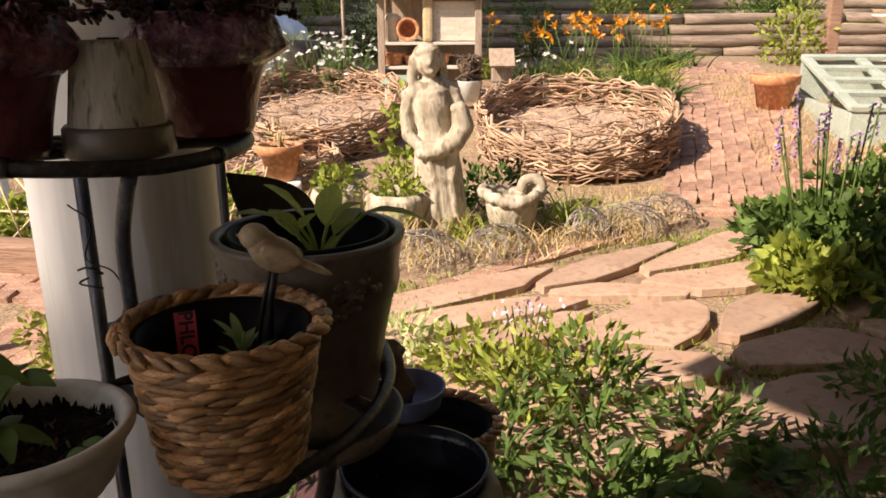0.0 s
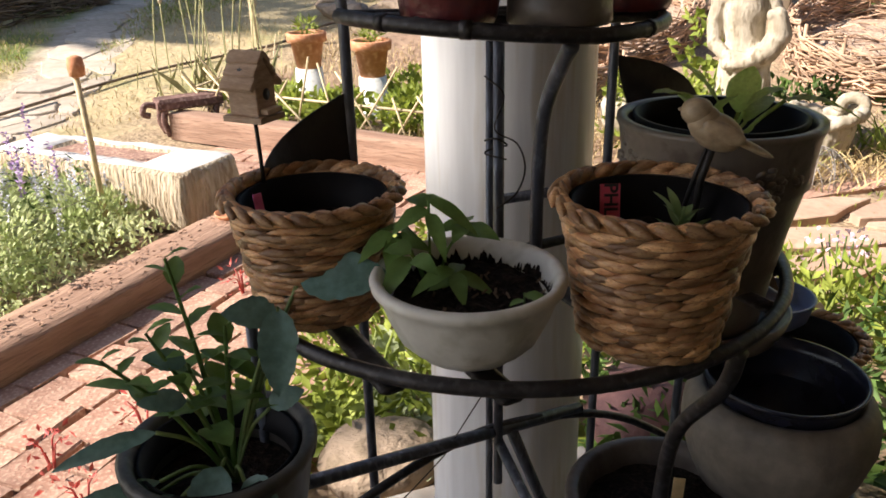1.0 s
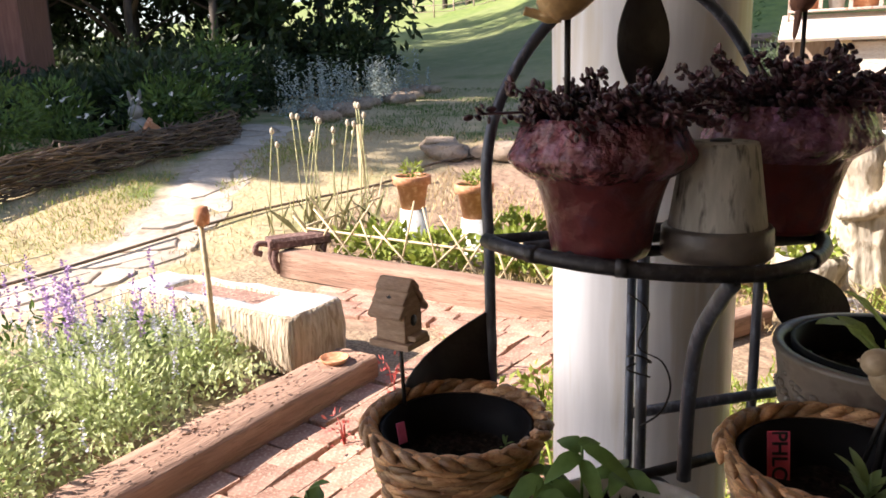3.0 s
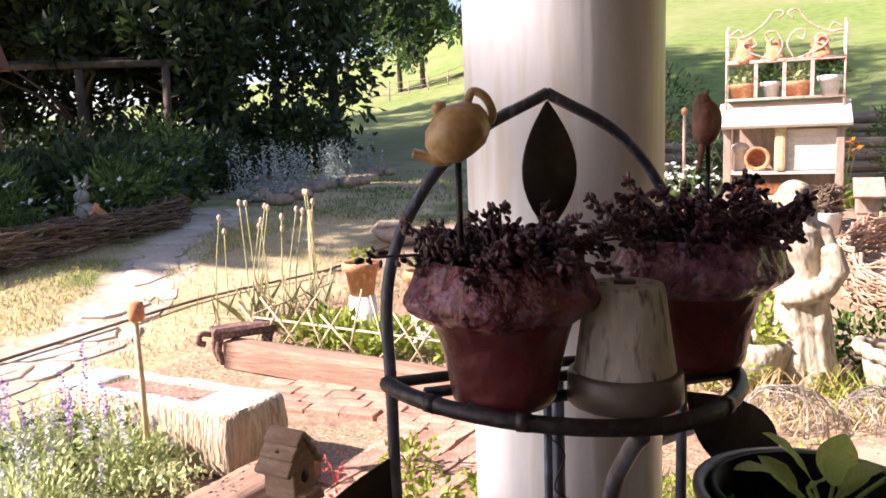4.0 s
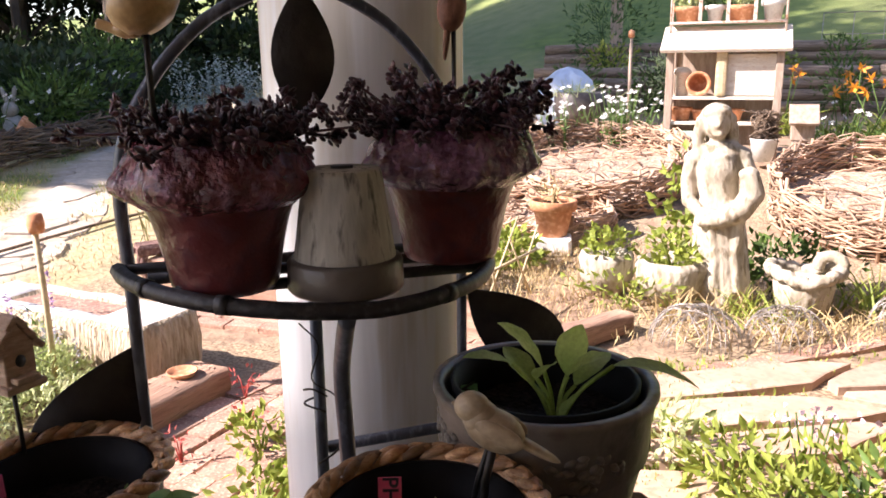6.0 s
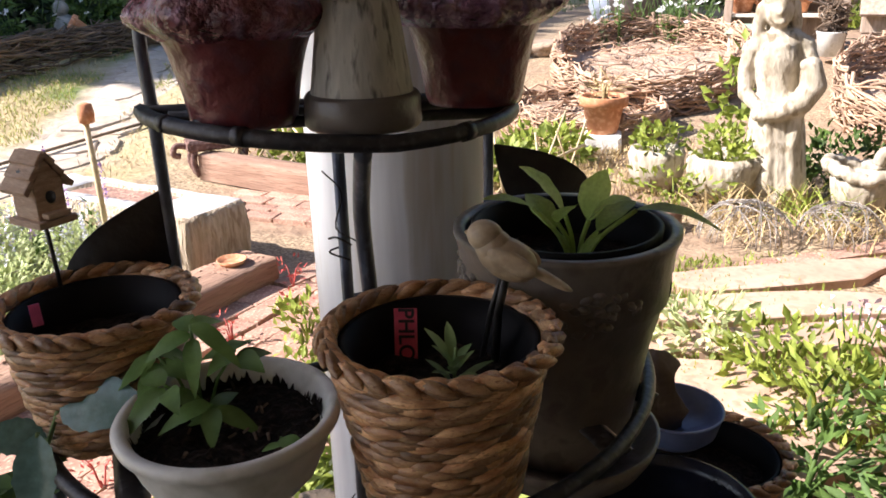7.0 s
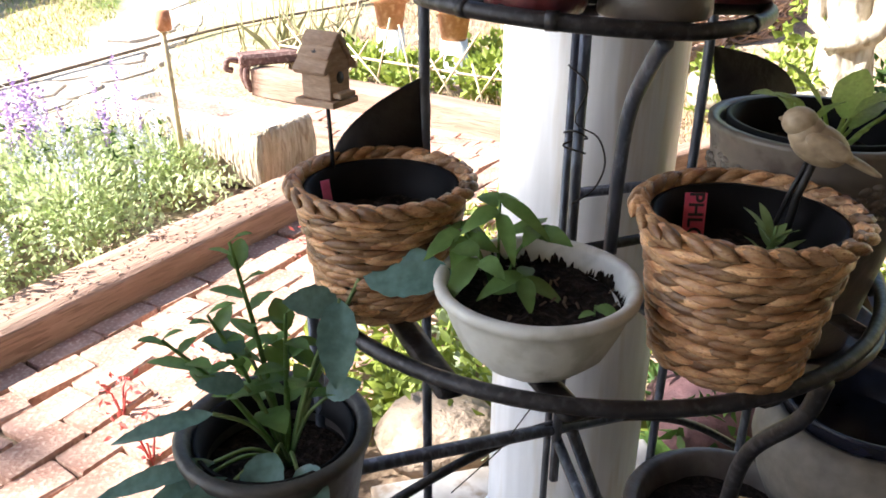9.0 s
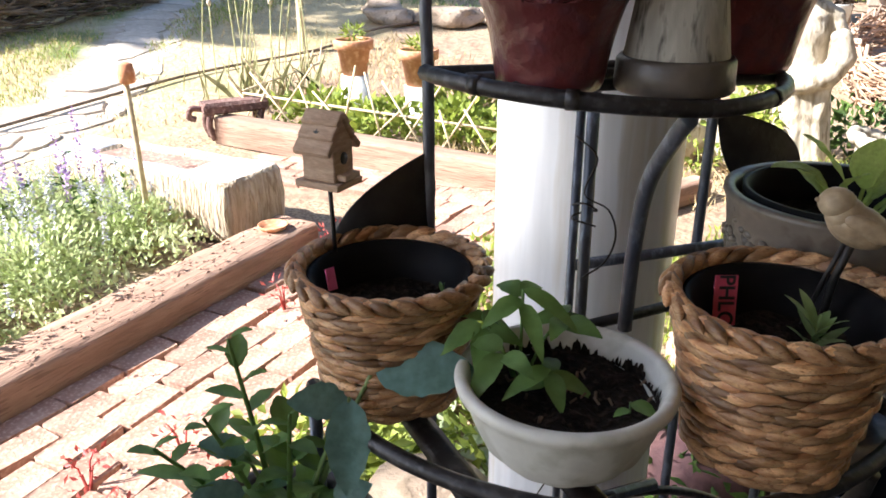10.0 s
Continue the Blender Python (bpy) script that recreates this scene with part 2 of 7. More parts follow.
M_LILAC = mat("pale_lilac_bloom", (0.5, 0.5, 0.6), (0.66, 0.66, 0.74), 30, 0.7, 0.1, trans=0.2, island=0.3)
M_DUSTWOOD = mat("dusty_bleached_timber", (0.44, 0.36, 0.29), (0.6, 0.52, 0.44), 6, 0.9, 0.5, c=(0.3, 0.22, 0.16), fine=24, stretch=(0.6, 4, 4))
M_DRYSOIL = mat("dry_red_needles", (0.22, 0.12, 0.09), (0.34, 0.2, 0.15), 14, 0.95, 0.8, c=(0.42, 0.28, 0.2), fine=60)


# ---- mesh helpers ----
def obj(name, verts, faces, material, parent=None, label="", smooth=True):
    me = bpy.data.meshes.new(name)
    me.from_pydata([tuple(map(float, v)) for v in verts], [], [tuple(int(i) for i in f) for f in faces])
    me.update()
    if smooth:
        me.polygons.foreach_set("use_smooth", [True] * len(me.polygons))
    me.materials.append(material)
    ob = new(name, me)
    if parent is not None:
        ob.parent = parent
    if label:
        ob["label"] = label
    return ob


def part(name, bm, material, parent=None, label="", smooth=False):
    me = bpy.data.meshes.new(name)
    bm.to_mesh(me)
    bm.free()
    if smooth:
        me.polygons.foreach_set("use_smooth", [True] * len(me.polygons))
    me.materials.append(material)
    ob = new(name, me)
    if parent is not None:
        ob.parent = parent
    if label:
        ob["label"] = label
    return ob


def empty(name, at, label, category, group="", kind="", rz=0.0):
    ob = new(name)
    ob.matrix_world = pose(at[0], at[1], at[2], 0, 0, rz)
    return tagged(ob, label, category, group, kind)


def merge(*pieces):
    verts, faces, n = [], [], 0
    for v, f in pieces:
        verts += [tuple(p) for p in v]
        faces += [tuple(i + n for i in q) for q in f]
        n += len(v)
    return verts, faces


def box(sx, sy, sz, at=(0, 0, 0), bevel=0.0, rz=0.0, jitter=0.0, seed=0):
    """A bevelled box of full sizes, its base centre at `at`."""
    bm = bmesh.new()
    bmesh.ops.create_cube(bm, size=1)
    bmesh.ops.scale(bm, vec=(sx, sy, sz), verts=bm.verts)
    if bevel:
        bmesh.ops.bevel(bm, geom=bm.edges[:], offset=bevel, segments=2, affect="EDGES", profile=0.6)
    if jitter:
        rnd = random.Random(seed)
        for v in bm.verts:
            v.co += Vector((rnd.uniform(-1, 1), rnd.uniform(-1, 1), rnd.uniform(-1, 1))) * jitter
    bm.transform(pose(at[0], at[1], at[2] + sz / 2, 0, 0, rz))
    return bm


def lathe(profile, seg=40, at=(0, 0, 0), wob=None):
    """Revolve (radius, height) pairs; wob(angle, k) may change the radius."""
    verts, faces = [], []
    for k, (r, z) in enumerate(profile):
        for i in range(seg):
            a = 2 * math.pi * i / seg
            q = r * (wob(a, z) if wob else 1)
            verts.append((at[0] + q * math.cos(a), at[1] + q * math.sin(a), at[2] + z))
    for k in range(len(profile) - 1):
        for i in range(seg):
            j = (i + 1) % seg
            faces.append((k * seg + i, k * seg + j, (k + 1) * seg + j, (k + 1) * seg + i))
    if profile[0][0] > 1e-4:
        faces.append(tuple(range(seg - 1, -1, -1)))
    return verts, faces


def smooth_line(pts, n=8):
    """Catmull-Rom through the points."""
    p = [Vector(q) for q in pts]
    p = [2 * p[0] - p[1]] + p + [2 * p[-1] - p[-2]]
    out = []
    for i in range(1, len(p) - 2):
        for k in range(n):
            t = k / n
            out.append(0.5 * ((2 * p[i]) + (p[i + 1] - p[i - 1]) * t + (2 * p[i - 1] - 5 * p[i] + 4 * p[i + 1] - p[i + 2]) * t * t + (3 * p[i] - p[i - 1] - 3 * p[i + 1] + p[i + 2]) * t ** 3))
    out.append(p[-2])
    return out


def tube(pts, r, seg=8, closed=False, flat=1.0):
    """A tube along points; r a number or a list. flat squeezes it in height."""
    p = [Vector(q) for q in pts]
    n = len(p)
    rs = r if isinstance(r, (list, tuple)) else [r] * n
    verts, faces = [], []
    for i in range(n):
        d = (p[(i + 1) % n] - p[i - 1]) if closed else (p[min(i + 1, n - 1)] - p[max(i - 1, 0)])
        d = d.normalized() if d.length > 1e-9 else Vector((0, 0, 1))
        if i == 0:
            up = Vector((0, 0, 1)) if abs(d.z) < 0.92 else Vector((1, 0, 0))
            s = d.cross(up).normalized()
        else:
            s = (s - d * s.dot(d)).normalized()
        u = s.cross(d)
        for k in range(seg):
            a = 2 * math.pi * k / seg
            verts.append(tuple(p[i] + s * (math.cos(a) * rs[i]) + u * (math.sin(a) * rs[i] * flat)))
    for i in range(n if closed else n - 1):
        j = (i + 1) % n
        for k in range(seg):
            m = (k + 1) % seg
            faces.append((i * seg + k, i * seg + m, j * seg + m, j * seg + k))
    if not closed:
        faces.append(tuple(range(seg - 1, -1, -1)))
        faces.append(tuple((n - 1) * seg + k for k in range(seg)))
    return verts, faces


def leaves(pts, dirs, length, width, fold=0.25, seed=1, droop=0.0):
    """Many small folded leaves: base points, growth directions, sizes."""
    rng = np.random.default_rng(seed)
    pts, d = np.asarray(pts, float), np.asarray(dirs, float)
    n = len(pts)
    d = d / np.maximum(np.linalg.norm(d, axis=1, keepdims=True), 1e-9)
    side = np.cross(d, rng.normal(size=(n, 3)))
    side /= np.maximum(np.linalg.norm(side, axis=1, keepdims=True), 1e-9)
    nor = np.cross(side, d)
    L = (np.asarray(length) * rng.uniform(0.7, 1.25, n))[:, None]
    W = (np.asarray(width) * rng.uniform(0.8, 1.2, n))[:, None]
    mid = pts + d * L * 0.45
    tip = pts + d * L - np.array([0, 0, 1]) * droop * L
    v = np.stack([pts, mid + side * W / 2 + nor * W * fold, tip, mid - side * W / 2 + nor * W * fold], 1).reshape(-1, 3)
    i = np.arange(n)[:, None] * 4
    f = np.concatenate([i + np.array([[0, 1, 2]]), i + np.array([[0, 2, 3]])], 0)
    return v, f


def leaf_obj(name, vf, material, parent=None, label=""):
    v, f = vf
    me = bpy.data.meshes.new(name)
    me.vertices.add(len(v))
    me.vertices.foreach_set("co", np.asarray(v, np.float32).ravel())
    me.loops.add(len(f) * 3)
    me.loops.foreach_set("vertex_index", np.asarray(f, np.int32).ravel())
    me.polygons.add(len(f))
    me.polygons.foreach_set("loop_start", np.arange(len(f), dtype=np.int32) * 3)
    me.update()
    me.materials.append(material)
    ob = new(name, me)
    if parent is not None:
        ob.parent = parent
    if label:
        ob["label"] = label
    return ob


def scatter(n, centre, radii, seed, shell=0.5):
    """Points in an uneven ellipsoid, with outward directions."""
    rng = np.random.default_rng(seed)
    d = rng.normal(size=(n, 3))
    d /= np.linalg.norm(d, axis=1, keepdims=True)
    lump = 1 + 0.22 * np.sin(d[:, 0] * 5 + seed) * np.cos(d[:, 1] * 4 + seed * 2) + 0.15 * np.sin(d[:, 2] * 7 + seed)
    r = (shell + (1 - shell) * rng.random(n) ** 0.6) * lump
    p = np.array(centre) + d * r[:, None] * np.array(radii)
    return p, d + rng.normal(size=(n, 3)) * 0.6 + np.array([0, 0, 0.3])


def broad_leaf(base, direction, length, width, curl=0.35, cup=0.15, rows=8, notch=0.0, up=(0, 0, 1), power=0.8):
    """One large leaf with a midrib fold, drooping along its length."""
    b, d = Vector(base), Vector(direction).normalized()
    s = d.cross(Vector(up))
    s = s.normalized() if s.length > 1e-4 else Vector((1, 0, 0))
    u = s.cross(d)
    verts, faces = [], []
    for i in range(rows + 1):
        t = i / rows
        c = b + d * (length * t) - Vector((0, 0, 1)) * (curl * length * t * t)
        w = width / 2 * (math.sin(math.pi * min(t ** power, 1)) ** 0.75 if 0 < t < 1 else 0.06)
        w *= 1 - notch * (0.5 + 0.5 * math.sin(t * 34))
        for k in (-1, -0.5, 0, 0.5, 1):
            verts.append(tuple(c + s * (w * k) + u * (cup * w * abs(k) + 0.04 * w * math.sin(t * 19 + k * 4))))
    for i in range(rows):
        for k in range(4):
            faces.append((i * 5 + k, i * 5 + k + 1, i * 5 + k + 6, i * 5 + k + 5))
    return verts, faces


def terrain(x, y):
    """Height of the ground: level round the house, a rise behind the beds, then a hill."""
    r = math.hypot(x, y - 0.5)
    def ease(a, b, v):
        t = min(max((v - a) / (b - a), 0), 1)
        return t * t * (3 - 2 * t)
    z = 0.42 * ease(4.6, 8.4, r) + 0.24 * ease(7.5, 13, r)
    yaw = math.degrees(math.atan2(-x, max(y, 0.01))) if y > 0 else 90.0
    slope = 0.27 - 0.17 * ease(8, 27, yaw) - 0.07 * ease(27, 55, yaw)
    if y <= 0:
        slope = 0.02
    return z + slope * max(r - 14, 0) * ease(12, 24, r)


# ---- ground ----
def ground_material():
    m = bpy.data.materials.new("garden_earth_and_lawn")
    m.use_nodes = True
    n, l = m.node_tree.nodes, m.node_tree.links
    bsdf = n["Principled BSDF"]
    bsdf.inputs["Roughness"].default_value = 0.95
    geo = n.new("ShaderNodeNewGeometry")
    sep = n.new("ShaderNodeSeparateXYZ")
    l.new(geo.outputs["Position"], sep.inputs[0])

    def noise_ramp(scale, lo, hi, a, b, detail=5):
        t = n.new("ShaderNodeTexNoise")
        t.inputs["Scale"].default_value = scale
        t.inputs["Detail"].default_value = detail
        l.new(geo.outputs["Position"], t.inputs["Vector"])
        r = n.new("ShaderNodeValToRGB")
        r.color_ramp.elements[0].position, r.color_ramp.elements[1].position = lo, hi
        r.color_ramp.elements[0].color, r.color_ramp.elements[1].color = (*a, 1), (*b, 1)
        l.new(t.outputs["Fac"], r.inputs["Fac"])
        return r.outputs["Color"], t.outputs["Fac"]

    def mixed(fac, a, b):
        x = n.new("ShaderNodeMix")
        x.data_type = "RGBA"
        l.new(fac, x.inputs["Factor"])
        l.new(a, x.inputs["A"])
        l.new(b, x.inputs["B"])
        return x.outputs["Result"]

    def ramp_of(value, lo, hi):
        r = n.new("ShaderNodeMapRange")
        r.interpolation_type = "SMOOTHSTEP"
        l.new(value, r.inputs["Value"])
        r.inputs["From Min"].default_value, r.inputs["From Max"].default_value = lo, hi
        return r.outputs["Result"]

    def math_of(op, a, b):
        x = n.new("ShaderNodeMath")
        x.operation = op
        for k, v in enumerate((a, b)):
            if isinstance(v, (int, float)):
                x.inputs[k].default_value = v
            else:
                l.new(v, x.inputs[k])
        return x.outputs[0]

    soil, fine = noise_ramp(14, 0.3, 0.7, (0.2, 0.125, 0.08), (0.38, 0.26, 0.17))
    straw, _ = noise_ramp(60, 0.4, 0.62, (0.17, 0.12, 0.07), (0.46, 0.35, 0.22))
    mulch = mixed(noise_ramp(1.6, 0.4, 0.6, (0, 0, 0), (1, 1, 1))[0], soil, straw)
    grass, gf = noise_ramp(26, 0.3, 0.7, (0.06, 0.1, 0.02), (0.17, 0.22, 0.045))
    dry, _ = noise_ramp(40, 0.3, 0.7, (0.36, 0.28, 0.14), (0.52, 0.42, 0.25))
    lawn = mixed(noise_ramp(1.1, 0.3, 0.52, (0, 0, 0), (1, 1, 1))[0], grass, dry)
    hillgrass = mixed(noise_ramp(0.12, 0.42, 0.62, (0, 0, 0), (1, 1, 1))[0], noise_ramp(3, 0.3, 0.7, (0.09, 0.15, 0.03), (0.19, 0.25, 0.05))[0], noise_ramp(2, 0.3, 0.7, (0.17, 0.2, 0.065), (0.25, 0.265, 0.105))[0])
    wob = math_of("MULTIPLY", noise_ramp(2.5, 0, 1, (0, 0, 0), (1, 1, 1))[1], 1.6)
    left = ramp_of(math_of("SUBTRACT", math_of("MULTIPLY", sep.outputs["X"], -1), math_of("SUBTRACT", 4.6, wob)), -0.3, 0.5)
    ydist = math_of("ADD", sep.outputs["Y"], wob)
    back = ramp_of(ydist, 13.3, 14.2)
    lawn_mask = math_of("MAXIMUM", left, back)
    col = mixed(lawn_mask, mulch, lawn)
    far = ramp_of(ydist, 15, 22)
    col = mixed(far, col, hillgrass)
    dust, _ = noise_ramp(9, 0.3, 0.7, (0.36, 0.28, 0.2), (0.54, 0.45, 0.36))
    bend = math_of("MULTIPLY", math_of("MAXIMUM", math_of("SUBTRACT", sep.outputs["Y"], 4.0), 0.0), 0.58)
    off = math_of("ABSOLUTE", math_of("ADD", math_of("ADD", sep.outputs["X"], bend), 4.66), 0)
    track = math_of("SUBTRACT", 1.0, ramp_of(math_of("ADD", off, math_of("MULTIPLY", wob, 0.3)), 0.4, 0.72))
    track = math_of("MULTIPLY", track, math_of("SUBTRACT", 1.0, ramp_of(sep.outputs["Y"], 8.0, 9.5)))
    col = mixed(track, col, dust)
    l.new(col, bsdf.inputs["Base Color"])
    bp = n.new("ShaderNodeBump")
    bp.inputs["Strength"].default_value = 0.8
    bp.inputs["Distance"].default_value = 0.03
    l.new(fine, bp.inputs["Height"])
    l.new(bp.outputs["Normal"], bsdf.inputs["Normal"])
    return m


def build_ground():
    near = list(np.arange(-12, 12.01, 0.25))
    far = [14, 17, 21, 26, 32, 40, 50, 64, 82, 105, 140, 190, 260, 360, 500, 700]
    xs = [-v for v in reversed(far)] + near + far
    ys = [-v for v in reversed(far)] + list(np.arange(-12, 16.01, 0.25)) + far[2:]
    verts, faces = [], []
    for y in ys:
        for x in xs:
            bumpy = 0.018 * noise.noise((x * 1.3, y * 1.3, 0)) if math.hypot(x, y) < 16 else 0.25 * noise.noise((x * 0.08, y * 0.08, 3))
            verts.append((x, y, terrain(x, y) - 0.03 + bumpy))
    w = len(xs)
    for j in range(len(ys) - 1):
        for i in range(w - 1):
            faces.append((j * w + i, j * w + i + 1, (j + 1) * w + i + 1, (j + 1) * w + i))
    g = obj("ground", verts, faces, ground_material())
    return tagged(g, "brown mulched earth, dry lawn and grassy hill", "ground", kind="structure")


ground = build_ground()

# The house runs along U; N points out of it into the garden.
U, N = Vector((0.76, 0.65, 0)).normalized(), Vector((-0.65, 0.76, 0)).normalized()
HOUSE_RZ = math.degrees(math.atan2(U.y, U.x))


def along(u, n, z):
    return U * u + N * n + Vector((0, 0, z))


def house_slab(name, u0, u1, n0, n1, z0, z1, material, label, category):
    c = along((u0 + u1) / 2, (n0 + n1) / 2, z0)
    bm = box(u1 - u0, n1 - n0, z1 - z0, bevel=0.01)
    ob = part(name, bm, material)
    ob.matrix_world = pose(c.x, c.y, c.z, 0, 0, HOUSE_RZ)
    return tagged(ob, label, category, kind="structure")


house_slab("ceiling", -0.95, 9, -0.8, 1.97, 2.7, 2.85, M_CEILING, "grey painted porch ceiling under the eave", "ceiling")
# Added out of view; its edge lets sun reach the column, not the pots.
house_slab("shade_ceiling_side", -2.65, -0.954, -0.8, 1.175, 2.7, 2.85, M_CEILING, "unseen narrower grey ceiling, added to shade the pots but not the column", "ceiling")
# Unseen wall and floor, placed to block and dim light from the house side.
house_slab("wall_porch", -2.65, 9, -1.0, -0.8, -0.1, 2.9, M_WALL, "unseen brown house wall behind the porch, blocking light from that side", "wall")
house_slab("porch_floor", -2.4, 9, -0.8, 0.62, -0.1, 0.06, M_CONCRETE, "unseen porch floor, kept dark to limit bounce light", "floor")

COL = (-0.444, 1.086)


def build_column():
    col = empty("porch_column", (COL[0], COL[1], 0), "round white painted wooden porch column, weathered and scuffed", "column", kind="structure")
    prof = [(0.15, 0.1), (0.16, 0.115), (0.163, 0.135), (0.155, 0.155), (0.138, 0.165)]
    prof += [(0.1255 - 0.002 * math.sin(z * 2), z) for z in np.linspace(0.18, 2.65, 26)] + [(0.15, 2.67), (0.155, 2.7)]
    def wob(a, z):
        return 1 + 0.006 * math.sin(3 * a + z * 2) + 0.003 * math.sin(7 * a + 5 * z)
    obj("shaft", *lathe(prof, 56, wob=wob), M_COLUMN, col)
    bm = box(0.62, 0.5, 0.11, (0.0, 0.02, -0.005), 0.006, rz=HOUSE_RZ)
    part("plinth", bm, M_PLINTH, col, "stained pale board under the column")


build_column()


# ---- plant stand ----
RU, RL = 0.182, 0.312
CU, CL = Vector((-0.398, 0.857, 1.12)), Vector((-0.377, 0.836, 0.85))
AX, FR = Vector((0.668, 0.744, 0)), Vector((0.744, -0.668, 0))


def half_ring(c, r, n=28, lift=0.0):
    """Half circle on the stand's front; lift raises its far-left end, where the shelf sits crooked."""
    return [c + AX * (-r * math.cos(math.pi * i / n)) + FR * (r * math.sin(math.pi * i / n)) + Vector((0, 0, lift * max(math.cos(math.pi * i / n), 0))) for i in range(n + 1)]


def build_stand():
    st = empty("plant_stand", (-0.39, 0.85, 0), "tiered half-round wrought iron plant stand, chipped black-blue paint", "plant stand")
    o = Vector((-0.39, 0.85, 0))

    def add(name, pts, r, m=M_IRON, seg=8, flat=1.0, label=""):
        v, f = tube([Vector(p) - o for p in pts], r, seg, flat=flat)
        return obj(name, v, f, m, st, label)

    pl, pr = CU - AX * RU + Vector((0, 0, 0.015)), CU + AX * RU
    # uprights that bend into the pointed arch on top
    def side(p, sgn):
        top = Vector((-0.404, 0.872, 1.403))
        return smooth_line([(p.x, p.y, 0.32), (p.x, p.y, 0.8), (p.x, p.y, 1.1), (p.x, p.y, 1.22), tuple(p.lerp(Vector((top.x, top.y, p.z)), 0.16).xy) + (1.295,), tuple(p.lerp(Vector((top.x, top.y, p.z)), 0.5).xy) + (1.36,), tuple(top)], 6)
    add("upright", side(Vector((-0.525, 0.741, 1.1)), -1), 0.0062, M_IRON_BLUE)
    add("upright", side(Vector((-0.286, 1.004, 1.1)), 1), 0.0062, M_IRON_BLUE)
    add("upright", [(-0.411, 0.883, 0.3), (-0.411, 0.883, 1.12)], 0.0052, M_IRON_BLUE)
    add("upright", [(-0.387, 0.845, 0.5), (-0.389, 0.848, 0.85), (-0.391, 0.85, 1.12)], 0.0066, M_IRON_BLUE)
    # upper tier
    add("shelf_rim", half_ring(CU, RU, 28, 0.015), 0.0078, M_IRON)
    add("shelf_bar", [pl, pr], 0.0055)
    add("shelf_bar", [pl + FR * 0.045 + AX * 0.02, pr + FR * 0.045 - AX * 0.02], 0.0055)
    add("shelf_bar", [pl + FR * 0.1 + AX * 0.035, pr + FR * 0.1 - AX * 0.035], 0.0055)
    for k in (0.12, 0.27, 0.62):
        a = math.pi * k
        p = CU + AX * (-RU * math.cos(a)) + FR * (RU * math.sin(a))
        q = CU + AX * (-RU * math.cos(a + 0.06)) + FR * (RU * math.sin(a + 0.06))
        up = Vector((0, 0, 0.015 * max(math.cos(a), 0)))
        add("weld", [p + up, q + up], 0.0088, M_IRON)
    # lower tier, flat bar
    add("shelf_rim", half_ring(CL + Vector((0, 0, 0.008)), RL, 40), 0.0074, M_IRON, 8)
    ll, lr = CL - AX * RL, CL + AX * RL
    add("shelf_bar", [ll, lr], 0.0065)
    for u, w in ((-0.16, 0.265), (0.0, 0.31), (0.16, 0.265), (-0.24, 0.2), (0.24, 0.2)):
        add("shelf_bar", [CL + AX * u + Vector((0, 0, -0.004)), CL + AX * u + FR * w + Vector((0, 0, -0.004))], 0.014, M_IRON, 6, 0.3)
    add("upright", [(ll.x, ll.y, 0.3), (ll.x, ll.y, 0.86)], 0.0065, M_IRON_BLUE)
    add("upright", [(lr.x, lr.y, 0.3), (lr.x, lr.y, 0.86)], 0.0065, M_IRON_BLUE)
    # curved braces
    add("brace", smooth_line([(-0.285, 0.722, 1.113), (-0.298, 0.74, 1.09), (-0.32, 0.772, 1.037), (-0.33, 0.795, 0.96), (-0.333, 0.806, 0.87)], 6), 0.0078, M_IRON_BLUE)
    add("crossbar", [(-0.41, 0.89, 0.895), (-0.2, 1.06, 0.9)], 0.007, M_IRON_BLUE)
    g = CL + FR * RL * 0.98 + AX * 0.06
    add("brace", smooth_line([g, g + Vector((-0.01, 0.01, -0.05)), g + Vector((-0.05, 0.05, -0.14)), g + Vector((-0.06, 0.07, -0.28))], 6), 0.0085, M_IRON)
    # lowest tier
    c3 = Vector((-0.37, 0.83, 0.56))
    j = Vector((-0.39, 0.85, 0.583))
    add("shelf_bar", [j + AX * 0.14 + Vector((0, 0, -0.012)), j - AX * 0.42 + Vector((0, 0, 0.03))], 0.0088, M_IRON_BLUE)
    add("shelf_bar", [j + AX * 0.02, (-0.339, 0.906, 0.435), (-0.3, 0.95, 0.33)], 0.0085, M_IRON_BLUE)
    add("shelf_bar", [j + Vector((0, 0, -0.015)), j + FR * 0.28 + Vector((0, 0, -0.2))], 0.0075, M_IRON_BLUE)
    add("brace", smooth_line([(-0.62, 0.6, 0.47), (-0.53, 0.692, 0.543), (-0.42, 0.82, 0.585), (-0.32, 0.925, 0.572), (-0.24, 1.015, 0.525), (-0.15, 1.11, 0.43)], 6), 0.0062)
    add("shelf_rim", half_ring(c3 + Vector((0, 0, -0.04)), 0.44, 44), 0.011, M_IRON, 8)
    for p in (c3 - AX * 0.43, c3 + AX * 0.43, c3 + FR * 0.43 + AX * 0.1):
        add("leg", smooth_line([p + Vector((0, 0, -0.04)), p + Vector((0, 0, -0.3)), p + FR * 0.02 + Vector((0, 0, -0.53))], 4), 0.009)
    # metal leaves
    def metal_leaf(base, tip, width, side_dir, label):
        b, t = Vector(base) - o, Vector(tip) - o
        d = t - b
        s = Vector(side_dir).normalized()
        nrm = d.cross(s).normalized()
        verts, faces = [], []
        R = 12
        for layer in (0.0012, -0.0012):
            for i in range(R + 1):
                q = i / R
                w = width / 2 * max(math.sin(math.pi * q ** 0.9), 0.02) ** 0.9
